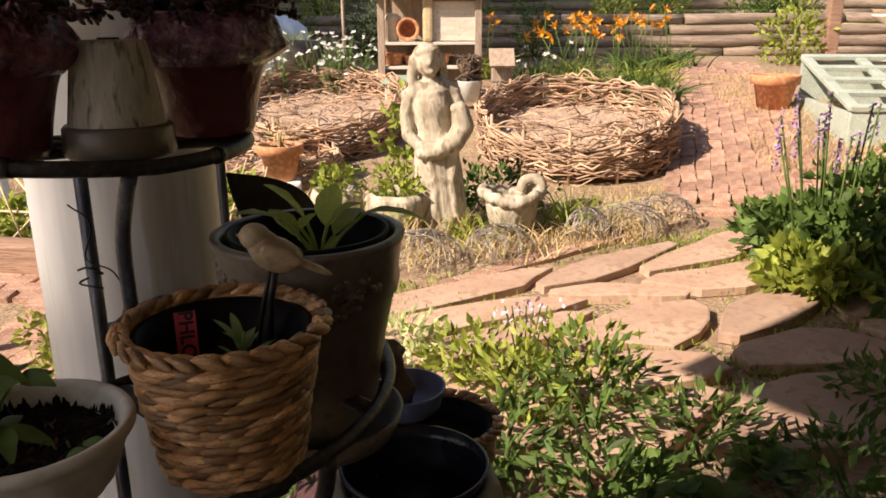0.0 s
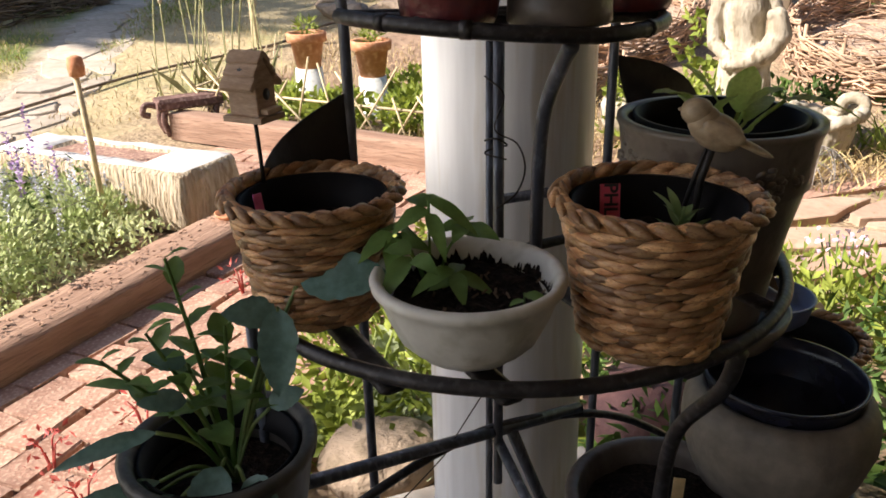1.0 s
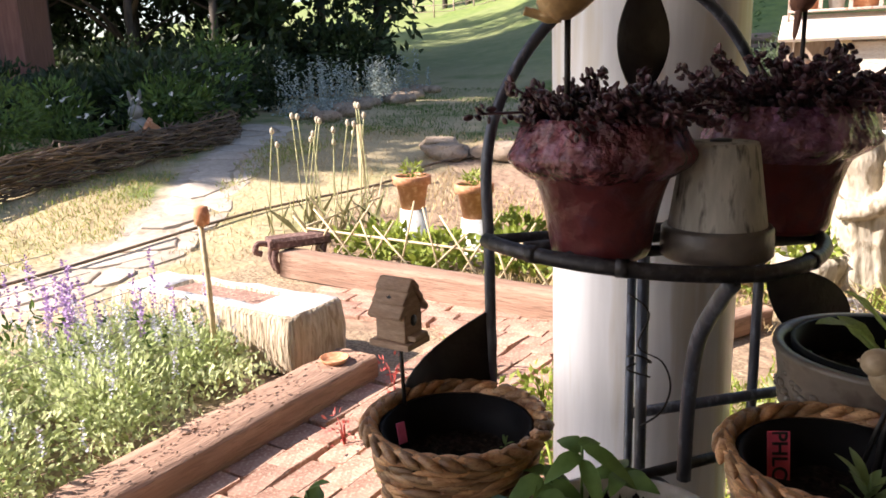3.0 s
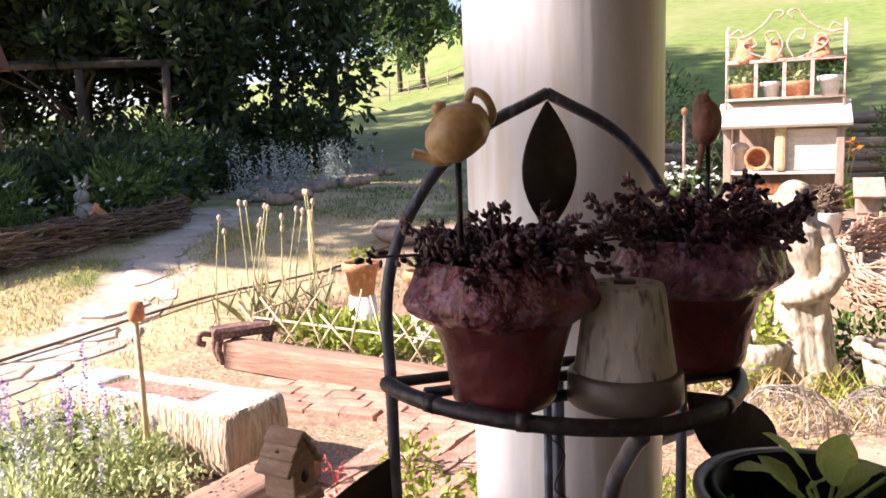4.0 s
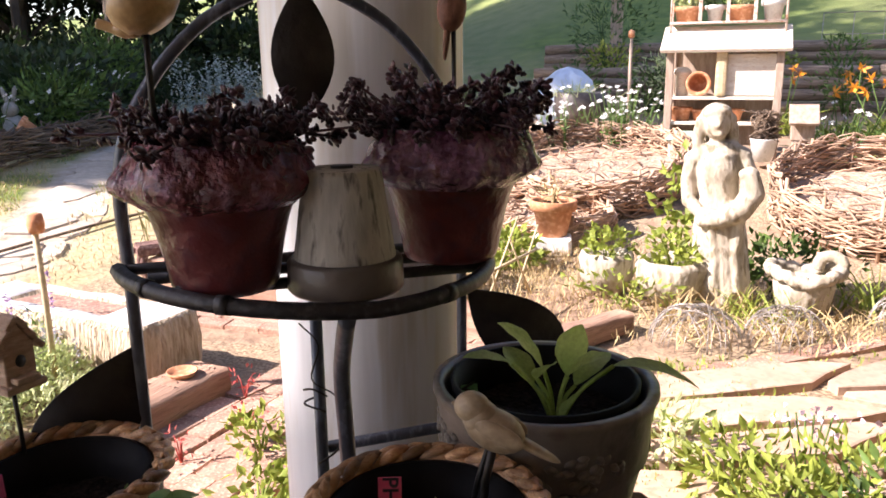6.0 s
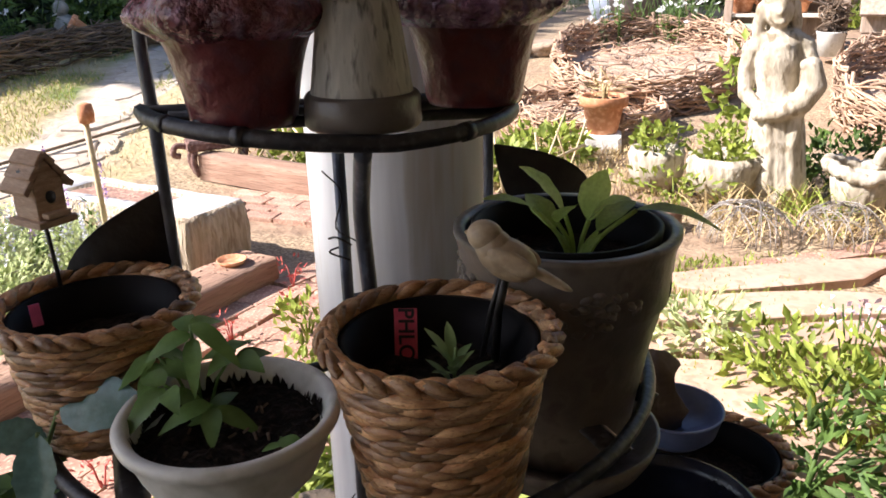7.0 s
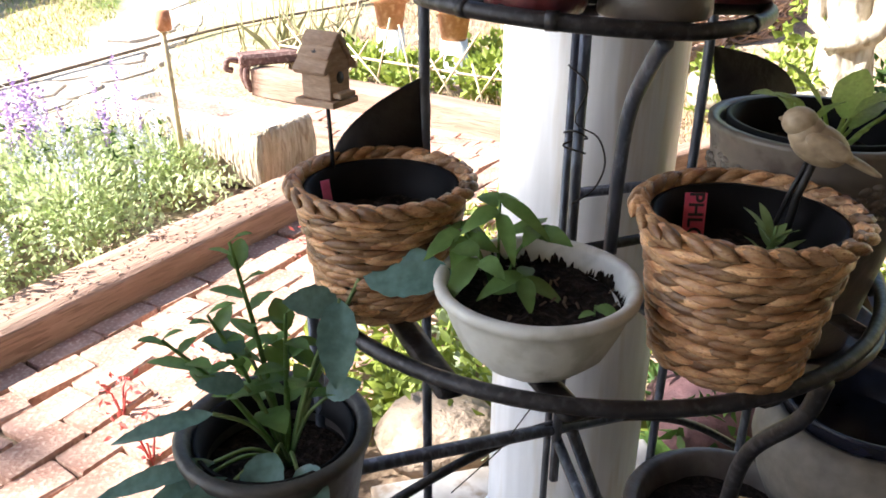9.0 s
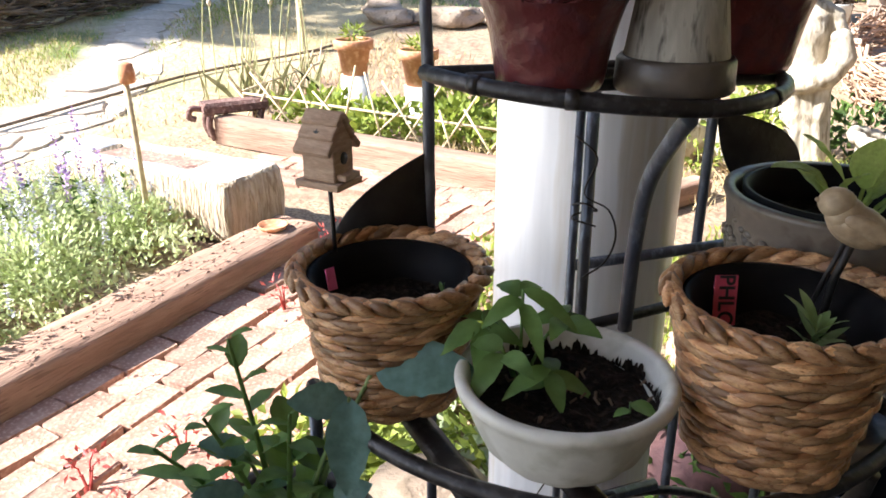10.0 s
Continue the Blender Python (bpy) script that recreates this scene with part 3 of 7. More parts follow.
                for k in (-1, 0, 1):
                    verts.append(tuple(b + d * q + s * (w * k) + nrm * (layer - 0.12 * w * abs(k))))
        m = (R + 1) * 3
        for i in range(R):
            for k in range(2):
                a = i * 3 + k
                faces += [(a, a + 1, a + 4, a + 3), (m + a + 3, m + a + 4, m + a + 1, m + a)]
            for k, flip in ((0, 0), (2, 1)):
                a = i * 3 + k
                faces.append((a, a + 3, m + a + 3, m + a) if flip == 0 else (m + a, m + a + 3, a + 3, a))
        obj("leaf_ornament", verts, faces, M_IRON_LEAF, st, label)
    metal_leaf((-0.404, 0.87, 1.265), (-0.404, 0.872, 1.395), 0.064, AX, "dark sheet metal leaf under the arch")
    metal_leaf((-0.592, 0.672, 0.925), (-0.524, 0.742, 1.056), 0.088, AX * 0.9 + Vector((0, 0, -0.35)), "dark sheet metal leaf by the upright")
    metal_leaf((-0.185, 1.1, 0.945), (-0.281, 1.012, 1.06), 0.09, AX * 0.9 + Vector((0, 0, 0.5)), "dark sheet metal leaf by the upright")
    # twisted wire round the middle uprights
    add("tie_wire", smooth_line([(-0.404, 0.838, 1.06), (-0.38, 0.834, 1.04), (-0.392, 0.838, 1.0), (-0.366, 0.84, 0.985), (-0.357, 0.845, 0.955), (-0.366, 0.842, 0.925), (-0.388, 0.838, 0.905)], 5), 0.0011, M_STICK, 4)
    add("tie_wire", smooth_line([(-0.405, 0.842, 0.985), (-0.391, 0.836, 0.99), (-0.378, 0.842, 0.982), (-0.392, 0.856, 0.975), (-0.405, 0.842, 0.97), (-0.378, 0.84, 0.965)], 5), 0.0012, M_STICK, 4)
    add("tie_wire", smooth_line([(-0.4, 0.85, 0.655), (-0.43, 0.8, 0.6), (-0.45, 0.8, 0.56), (-0.5, 0.76, 0.5)], 4), 0.001, M_STICK, 4)


build_stand()


# ---- pots on the stand ----
def pot_profile(rt, rb, h, wall=0.008, lip=0.006, lip_h=0.012, depth=0.02):
    return [(0.002, 0.0), (rb - 0.004, 0.0), (rb, 0.005), (rb + (rt - rb) * 0.5, h * 0.5), (rt, h - lip_h - 0.002), (rt + lip, h - lip_h), (rt + lip + 0.001, h - 0.003), (rt + lip - 0.003, h),
            (rt - wall + 0.003, h), (rt - wall, h - 0.004), (rt - wall - 0.006, h - depth), (rt - wall - 0.01, h - depth - 0.03)]


def soil_disc(r, z, seed, parent, bumpy=0.006):
    verts, faces = [], []
    rings, seg = 9, 36
    for k in range(rings + 1):
        for i in range(seg):
            a = 2 * math.pi * i / seg
            q = r * k / rings
            p = (q * math.cos(a), q * math.sin(a))
            verts.append((*p, z + bumpy * noise.noise((p[0] * 40 + seed, p[1] * 40, seed)) + bumpy * 0.6 * noise.noise((p[0] * 110, p[1] * 110 + seed, seed))))
    for k in range(rings):
        for i in range(seg):
            j = (i + 1) % seg
            faces.append((k * seg + i, k * seg + j, (k + 1) * seg + j, (k + 1) * seg + i))
    return obj("soil", verts, faces, M_SOIL, parent, "dark potting soil")


def lobe(c, d, n, length, w, t, point=0.62):
    """A tapered bulging strip lobe along d, out along n."""
    s = n.cross(d).normalized()
    verts, faces = [], []
    R, S = 6, 6
    for i in range(R + 1):
        q = -1 + 2 * i / R
        k = max(1 - q * q, 0.03) ** point
        for j in range(S):
            a = 2 * math.pi * j / S
            verts.append(tuple(c + d * (q * length / 2) + s * (math.cos(a) * w / 2 * k) + n * (math.sin(a) * t * k)))
    for i in range(R):
        for j in range(S):
            m = (j + 1) % S
            faces.append((i * S + j, i * S + m, (i + 1) * S + m, (i + 1) * S + j))
    return verts, faces


def build_basket(at, rt, rb, h, seed, label):
    """Woven basket: rows of slanted lobes, a plaited rim, a black plastic pot inside."""
    b = empty("woven_basket_pot", at, label, "planter", "woven baskets")
    rnd = random.Random(seed)
    pieces = []
    rows = 16
    for k in range(rows):
        z = h * (0.03 + 0.9 * k / (rows - 1))
        r = rb + (rt - rb) * (z / h) - 0.003
        n = 22
        for i in range(n):
            a = 2 * math.pi * (i + 0.5 * (k % 2) + rnd.uniform(-0.2, 0.2)) / n
            out = Vector((math.cos(a), math.sin(a), 0.0))
            tang = Vector((-math.sin(a), math.cos(a), 0.0))
            d = (tang + Vector((0, 0, rnd.uniform(-0.02, 0.16))) - out * rnd.uniform(0.0, 0.06)).normalized()
            step = 2 * math.pi * r / n
            pieces.append(lobe(out * (r + rnd.uniform(-0.0015, 0.002)) + Vector((0, 0, z + rnd.uniform(-0.0015, 0.0015))), d, out, step * rnd.uniform(1.5, 2.1), h / rows * rnd.uniform(1.05, 1.5), 0.005, 0.95))
    weave = tagged(obj("weave", *merge(*pieces), M_HYACINTH, b), kind="stuff")
    plait = []
    n = 27
    for i in range(n):
        a = 2 * math.pi * (i + rnd.uniform(-0.12, 0.12)) / n
        out = Vector((math.cos(a), math.sin(a), 0))
        tang = Vector((-math.sin(a), math.cos(a), 0))
        for sgn in (1, -1):
            nrm = (out * 0.7 * sgn + Vector((0, 0, 0.7))).normalized()
            d = (tang + out * (0.34 * sgn) + Vector((0, 0, -0.3))).normalized()
            plait.append(lobe(out * (rt + 0.0025 * sgn) + Vector((0, 0, h - 0.004)), d, nrm, 0.032, 0.0115, 0.0062, 0.75))
    obj("rim", *merge(*plait), M_HYACINTH, weave, "plaited rim")
    obj("liner", *lathe([(rb - 0.01, 0.012), (rt - 0.012, h - 0.014), (rt - 0.009, h - 0.008), (rt - 0.014, h - 0.008), (rt - 0.022, h * 0.72), (rt - 0.03, h * 0.6)], 40), M_BLACKPLASTIC, b, "black plastic liner pot")
    soil_disc(rt - 0.024, h * 0.66, seed, b)
    return b


def sprout(at, leaves_n, size, seed, material, name, label, spread=0.6):
    rnd = random.Random(seed)
    e = empty(name, at, label, "plant")
    st, lf = [], []
    for i in range(leaves_n):
        a = i * 2.4 + rnd.uniform(-0.3, 0.3)
        d = Vector((math.cos(a) * spread, math.sin(a) * spread, rnd.uniform(0.5, 1.2))).normalized()
        z0 = size * rnd.uniform(0.05, 0.6)
        lf.append(broad_leaf((0, 0, z0), d, size * rnd.uniform(0.45, 0.8), size * 0.16, 0.25, rows=5))
    st.append(tube([(0, 0, -0.01), (0.001, 0, size * 0.4), (0.002, 0.001, size * 0.75)], size * 0.025, 5))
    obj("stem", *merge(*st), material, e)
    obj("foliage", *merge(*lf), material, e)
    return e


B1 = (-0.513, 0.628, 0.862)
B2 = (-0.193, 0.664, 0.862)
build_basket(B1, 0.082, 0.062, 0.125, 3, "round woven water hyacinth basket planter with black liner, nearly bare soil")
build_basket(B2, 0.086, 0.062, 0.138, 5, "tapered woven water hyacinth basket planter with a small seedling")
sprout((-0.172, 0.642, 0.955), 13, 0.054, 4, M_SEEDLING, "lavender_seedling", "small green narrow-leaved seedling in a woven basket", 0.7)
sprout((-0.475, 0.655, 0.945), 3, 0.022, 6, M_MINT, "thin_seedling", "two thin pale seedlings in dark soil", 1.4)


def tag(at, w, h, rz, material, text, name, label, tilt=8):
    e = empty(name, at, label, "plant tag")
    e.matrix_world = pose(*at, tilt, 0, rz)
    part("blade", box(w, 0.0016, h, (0, 0, -0.01), 0.0005), material, e)
    if text:
        cu = bpy.data.curves.new("text", "FONT")
        cu.body = text
        cu.size = w * 0.95
        cu.offset = w * 0.018
        cu.align_x, cu.align_y = "CENTER", "CENTER"
        tmp = new("lettering", cu)
        dg = bpy.context.evaluated_depsgraph_get()
        me = bpy.data.meshes.new_from_object(tmp.evaluated_get(dg))
        bpy.data.objects.remove(tmp)
        me.materials.clear()
        me.materials.append(M_INK)
        t = new("lettering", me)
        t.parent = e
        t.matrix_local = pose(0, -0.0013, h * 0.62 - 0.01, 90, 90, 0)
    return e


tag((-0.236, 0.69, 0.945), 0.019, 0.058, 22, M_PINK, "PHLO", "plant_tag", "pink plant tag hand-lettered in black, stuck in soil", -10)
tag((-0.556, 0.6, 0.974), 0.009, 0.02, 62, M_HOTPINK, "", "plant_tag", "bright pink plant tag tip at the basket rim", -14)


# birdhouse on a rod
def build_birdhouse():
    at = (-0.58, 0.645, 0.945)
    e = empty("birdhouse_pick", at, "small carved tan wooden birdhouse ornament on a dark rod", "garden ornament", rz=84)
    e.scale = (0.76, 0.86, 0.9)
    e.location.z += 0.012
    obj("rod", *tube([(0.006, 0, -0.03), (0.003, 0, 0.05), (0, 0, 0.105)], 0.0026, 8), M_STICK, e)
    z = 0.1
    prof = [(-0.019, 0), (0.019, 0), (0.019, 0.036), (0.0, 0.061), (-0.019, 0.036)]
    bm = bmesh.new()
    a = [bm.verts.new((x, -0.02, z + y + 0.004)) for x, y in prof]
    b2 = [bm.verts.new((x, 0.02, z + y + 0.004)) for x, y in prof]
    bm.faces.new(a)
    bm.faces.new(b2[::-1])
    for i in range(5):
        j = (i + 1) % 5
        bm.faces.new((a[j], a[i], b2[i], b2[j]))
    bmesh.ops.recalc_face_normals(bm, faces=bm.faces)
    bmesh.ops.bevel(bm, geom=bm.edges[:], offset=0.0012, segments=1, affect="EDGES")
    body = part("body", bm, M_BIRDHOUSE, e)
    part("base", box(0.05, 0.054, 0.007, (0, 0, z - 0.003), 0.0015), M_BIRDHOUSE, e)
    for sgn in (-1, 1):
        for k in range(3):
            bm = box(0.0165, 0.045 - 0.0015 * (k % 2), 0.007, (0, 0, 0), 0.0022)
            bm.transform(pose(sgn * (0.0225 - 0.0095 * k), 0, z + 0.036 + 0.0125 * k, 0, sgn * 43, 0))
            part("shingle", bm, M_BIRDHOUSE, e)
    obj("hole", *tube([(0, -0.0185, z + 0.026), (0, -0.0212, z + 0.026)], 0.0062, 14), M_INK, body, "round dark entrance hole")
    part("perch", box(0.03, 0.012, 0.006, (0, -0.025, z + 0.006), 0.002), M_BIRDHOUSE, e)
    star = []
    for i in range(10):
        r = 0.0045 if i % 2 == 0 else 0.002
        an = math.pi / 2 + i * math.pi / 5
        star.append((-0.0192 + 0.62 * r * math.sin(an), r * math.cos(an), z + 0.0525 + 0.79 * r * math.sin(an)))
    obj("star_cutout", star, [tuple(range(10))], M_INK, body, "dark star cut in the roof", smooth=False)


build_birdhouse()


def bird_mesh(scale, body_len=1.0, head=0.34, tail=0.6, pitch=0.0):
    """A plump perching bird, one mesh, facing -x; origin at the belly."""
    bm = bmesh.new()
    def blob(c, s, rot=0):
        g = bmesh.ops.create_icosphere(bm, subdivisions=3, radius=1)
        m = pose(*c, 0, rot, 0) @ Matrix.Diagonal((*s, 1))
        bmesh.ops.transform(bm, matrix=m, verts=g["verts"])
    blob((0, 0, 0.42), (0.54 * body_len, 0.33, 0.36), 24)
    blob((-0.22, 0, 0.6), (0.34, 0.28, 0.32), 40)
    blob((-0.38, 0, 0.8), (head, head * 0.86, head * 0.88), 10)
    blob((0.56 * body_len, 0, 0.2), (tail, 0.13, 0.085), 26)
    blob((0.9 * body_len, 0, 0.04), (0.2, 0.11, 0.05), 26)
    blob((-0.64, 0, 0.83), (0.1, 0.055, 0.05), 10)
    blob((0.12, 0.26, 0.46), (0.44, 0.09, 0.18), 24)
    blob((0.12, -0.26, 0.46), (0.44, 0.09, 0.18), 24)
    bm.transform(Matrix.Scale(scale, 4) @ pose(0, 0, 0, 0, pitch, 0))
    return bm


bird = empty("bird_pick", (-0.152, 0.702, 0.95), "plump cream resin bird ornament on a dark rod", "garden ornament", rz=8)
part("bird", bird_mesh(0.0455, 1.0, 0.31), M_BIRDCREAM, bird, smooth=True).matrix_local = pose(0, 0, 0.077)
obj("rod", *tube([(-0.014, 0.01, -0.03), (-0.008, 0.004, 0.05), (0, 0, 0.088)], 0.0034, 8), M_STICK, bird)
obj("rod", *tube([(-0.03, 0.016, -0.03), (-0.014, 0.006, 0.05), (-0.004, 0.004, 0.086)], 0.0022, 8), M_STICK, bird)
for sgn in (1, -1):
    obj("eye", *lathe([(0.0003, -0.0016), (0.0015, 0), (0.0003, 0.0016)], 8, (-0.0215, 0.0098 * sgn, 0.1155)), M_INK, bird)


# white bowl with a seedling plant
def build_bowl():
    at = (-0.343, 0.592, 0.855)
    e = empty("white_bowl_pot", at, "chalky white ribbed ceramic bowl planter half filled with soil", "planter")
    prof = [(0.002, 0), (0.036, 0.0), (0.042, 0.004), (0.05, 0.01), (0.063, 0.024), (0.0735, 0.044), (0.0795, 0.062), (0.0815, 0.068), (0.0865, 0.071), (0.0875, 0.076), (0.085, 0.08), (0.079, 0.08), (0.076, 0.076), (0.072, 0.06), (0.064, 0.045)]
    bowl = obj("bowl", *lathe(prof, 72, wob=lambda a, z: 1 + (0.03 * abs(math.sin(6 * a)) if 0.0 < z < 0.03 else 0)), M_WHITEPOT, e)
    soil_disc(0.0715, 0.058, 11, e, 0.008)
    smear_v, smear_f = [], []
    for i in range(320):
        a = 2 * math.pi * i / 320
        top = 0.0585 + 0.018 * max(0.0, 0.25 + 1.1 * noise.noise((math.cos(a) * 2.2, math.sin(a) * 2.2, 4)) + 0.6 * noise.noise((math.cos(a) * 12, math.sin(a) * 12, 9)) + 0.5 * noise.noise((math.cos(a) * 40, math.sin(a) * 40, 2)))
        for z in (0.054, top):
            r = 0.0712 + (z - 0.06) * 0.25
            smear_v.append((r * math.cos(a), r * math.sin(a), z))
        smear_f.append((2 * i, 2 * i + 1, (2 * i + 3) % 640, (2 * i + 2) % 640))
    obj("soil_smear", smear_v, smear_f, M_SOIL, bowl, "soil smeared up the inner wall")
    pl = empty("leafy_seedling", (at[0] - 0.042, at[1] + 0.015, at[2] + 0.052), "young green plant with soft oval leaves in a white bowl", "plant")
    rnd = random.Random(8)
    st, lf = [], []
    for k, (dx, dy, hh) in enumerate(((0.0, 0.0, 0.085), (-0.03, -0.012, 0.06), (0.03, 0.014, 0.062), (-0.006, -0.03, 0.045), (0.03, -0.02, 0.03))):
        st.append(tube([(0, 0, -0.01), (dx * 0.5, dy * 0.5, hh * 0.6), (dx, dy, hh)], 0.0014, 5))
        for i in range(5):
            a = i * 1.35 + k
            d = Vector((math.cos(a), math.sin(a), rnd.uniform(-0.35, 0.6)))
            lf.append(broad_leaf((dx, dy, hh - 0.003 * i), d, rnd.uniform(0.03, 0.048), rnd.uniform(0.015, 0.021), 0.5, notch=0.08, power=0.75, up=(0.2, -0.45, 0.87)))
    obj("stem", *merge(*st), M_MINT, pl)
    obj("foliage", *merge(*lf), M_MINT, pl)
    w = empty("round_leaf_seedling", (at[0] + 0.052, at[1] - 0.005, at[2] + 0.056), "tiny round-leaved seedling at the bowl's edge", "plant")
    obj("foliage", *merge(broad_leaf((0, 0, 0.012), (0.8, -0.2, 0.1), 0.022, 0.017), broad_leaf((0, 0, 0.006), (-0.5, -0.6, 0.2), 0.016, 0.009), tube([(0, 0, -0.008), (0, 0, 0.013)], 0.001, 5)), M_MINT, w)
    crumbs = []
    for i in range(26):
        a, q = rnd.uniform(0, 6.28), rnd.uniform(0, 0.066)
        crumbs.append(tube([(q * math.cos(a), q * math.sin(a), 0.061), (q * math.cos(a) + rnd.uniform(-0.006, 0.006), q * math.sin(a) + 0.004, 0.064)], 0.0012, 4))
    tagged(obj("bark_crumbs", *merge(*crumbs), M_TWIGDARK, e, "brown bits of bark on the soil"), kind="stuff")


build_bowl()


# tall grey pot with sage
def build_sage():
    at = (-0.152, 0.862, 0.79)
    e = empty("tall_grey_pot", at, "tall tapered grey ceramic pot with a moulded leaf band", "planter")
    h = 0.235
    prof = [(0.002, 0), (0.062, 0), (0.067, 0.006), (0.074, 0.06), (0.084, 0.12), (0.094, 0.165), (0.0985, 0.17), (0.1, 0.2), (0.103, 0.222), (0.1065, 0.23), (0.106, h), (0.097, h), (0.094, h - 0.006), (0.09, h - 0.05)]
    sage_pot = obj("pot", *lathe(prof, 64), M_GREYPOT, e)
    orn = []
    rnd = random.Random(2)
    for k in range(4):
        for i in range(26):
            a = k * math.pi / 2 + 0.6 + rnd.gauss(0, 0.2)
            z = 0.19 + rnd.gauss(0, 0.011)
            r = 0.0995
            orn.append(lobe(Vector((r * math.cos(a), r * math.sin(a), z)), Vector((-math.sin(a), math.cos(a), rnd.uniform(-1, 1))).normalized(), Vector((math.cos(a), math.sin(a), 0)), 0.012, 0.008, 0.004))
        for i in range(5):
            a = k * math.pi / 2 + 0.05 + i * 0.045
            orn.append(lobe(Vector((0.0975 * math.cos(a), 0.0975 * math.sin(a), 0.183)), Vector((0, 0, 1)), Vector((math.cos(a), math.sin(a), 0)), 0.026, 0.003, 0.003))
    orn_ob = obj("leaf_band", *merge(*orn), M_GREYPOT, sage_pot)
    tagged(orn_ob, kind="stuff")
    obj("saucer", *lathe([(0.06, -0.012), (0.088, -0.012), (0.098, 0.006), (0.101, 0.018), (0.097, 0.018), (0.085, -0.002), (0.02, -0.004)], 48), M_GREYPOT, e)
    obj("nursery_pot", *lathe([(0.06, 0.03), (0.088, h - 0.01), (0.0895, h + 0.002), (0.085, h + 0.002), (0.08, h - 0.03), (0.07, h - 0.06)], 48), M_BLACKPLASTIC, e, "black nursery pot inside")
    soil_disc(0.079, h - 0.035, 21, e)
    pl = empty("sage_plant", (at[0] + 0.012, at[1] - 0.002, at[2] + h - 0.04), "young sage with broad pale green velvety leaves", "plant")
    side, near = Vector((0.93, 0.37, 0)), Vector((0.37, -0.93, 0))
    # stalk end, blade tip (sideways, forward, up), width, arch
    specs = [((-0.042, 0.0, 0.058), (-0.09, 0.012, 0.068), 0.026, 0.25), ((-0.012, -0.004, 0.05), (-0.064, -0.016, 0.1), 0.037, 0.35), ((0.012, -0.014, 0.04), (0.028, -0.026, 0.088), 0.04, 0.1),
             ((0.008, 0.01, 0.048), (0.054, 0.022, 0.074), 0.033, 0.5), ((0.052, 0.004, 0.056), (0.124, 0.012, 0.034), 0.031, 0.4), ((0.004, 0.018, 0.012), (0.02, 0.032, 0.046), 0.03, 0.2),
             ((-0.02, 0.008, 0.046), (-0.004, 0.03, 0.07), 0.027, 0.3), ((0.02, -0.012, 0.03), (0.066, -0.05, 0.05), 0.03, 0.4), ((-0.02, -0.016, 0.03), (-0.05, -0.05, 0.06), 0.03, 0.3)]
    for b, t, W, c in specs:
        b, t = (side * q[0] + near * q[1] + Vector((0, 0, q[2])) for q in (b, t))
        st = tube(smooth_line([(0, 0, -0.012), tuple(b * 0.4 + Vector((0, 0, 0.006))), tuple(b)], 5), 0.0021, 6)
        L = (t - b).length * 1.06
        d = t - b + Vector((0, 0, c * L))
        obj("stalk", *st, M_SAGE, pl)
        obj("leaf", *broad_leaf(b, d, L, W, c * L / max(d.length, 0.01) * 0.9, 0.24, 14, power=0.95), M_SAGE, pl)


build_sage()
tag((-0.222, 0.85, 0.975), 0.022, 0.046, 40, M_GREENTAG, "VERI", "plant_tag", "green plant tag with pale hand lettering, lying at the pot's edge", -18)


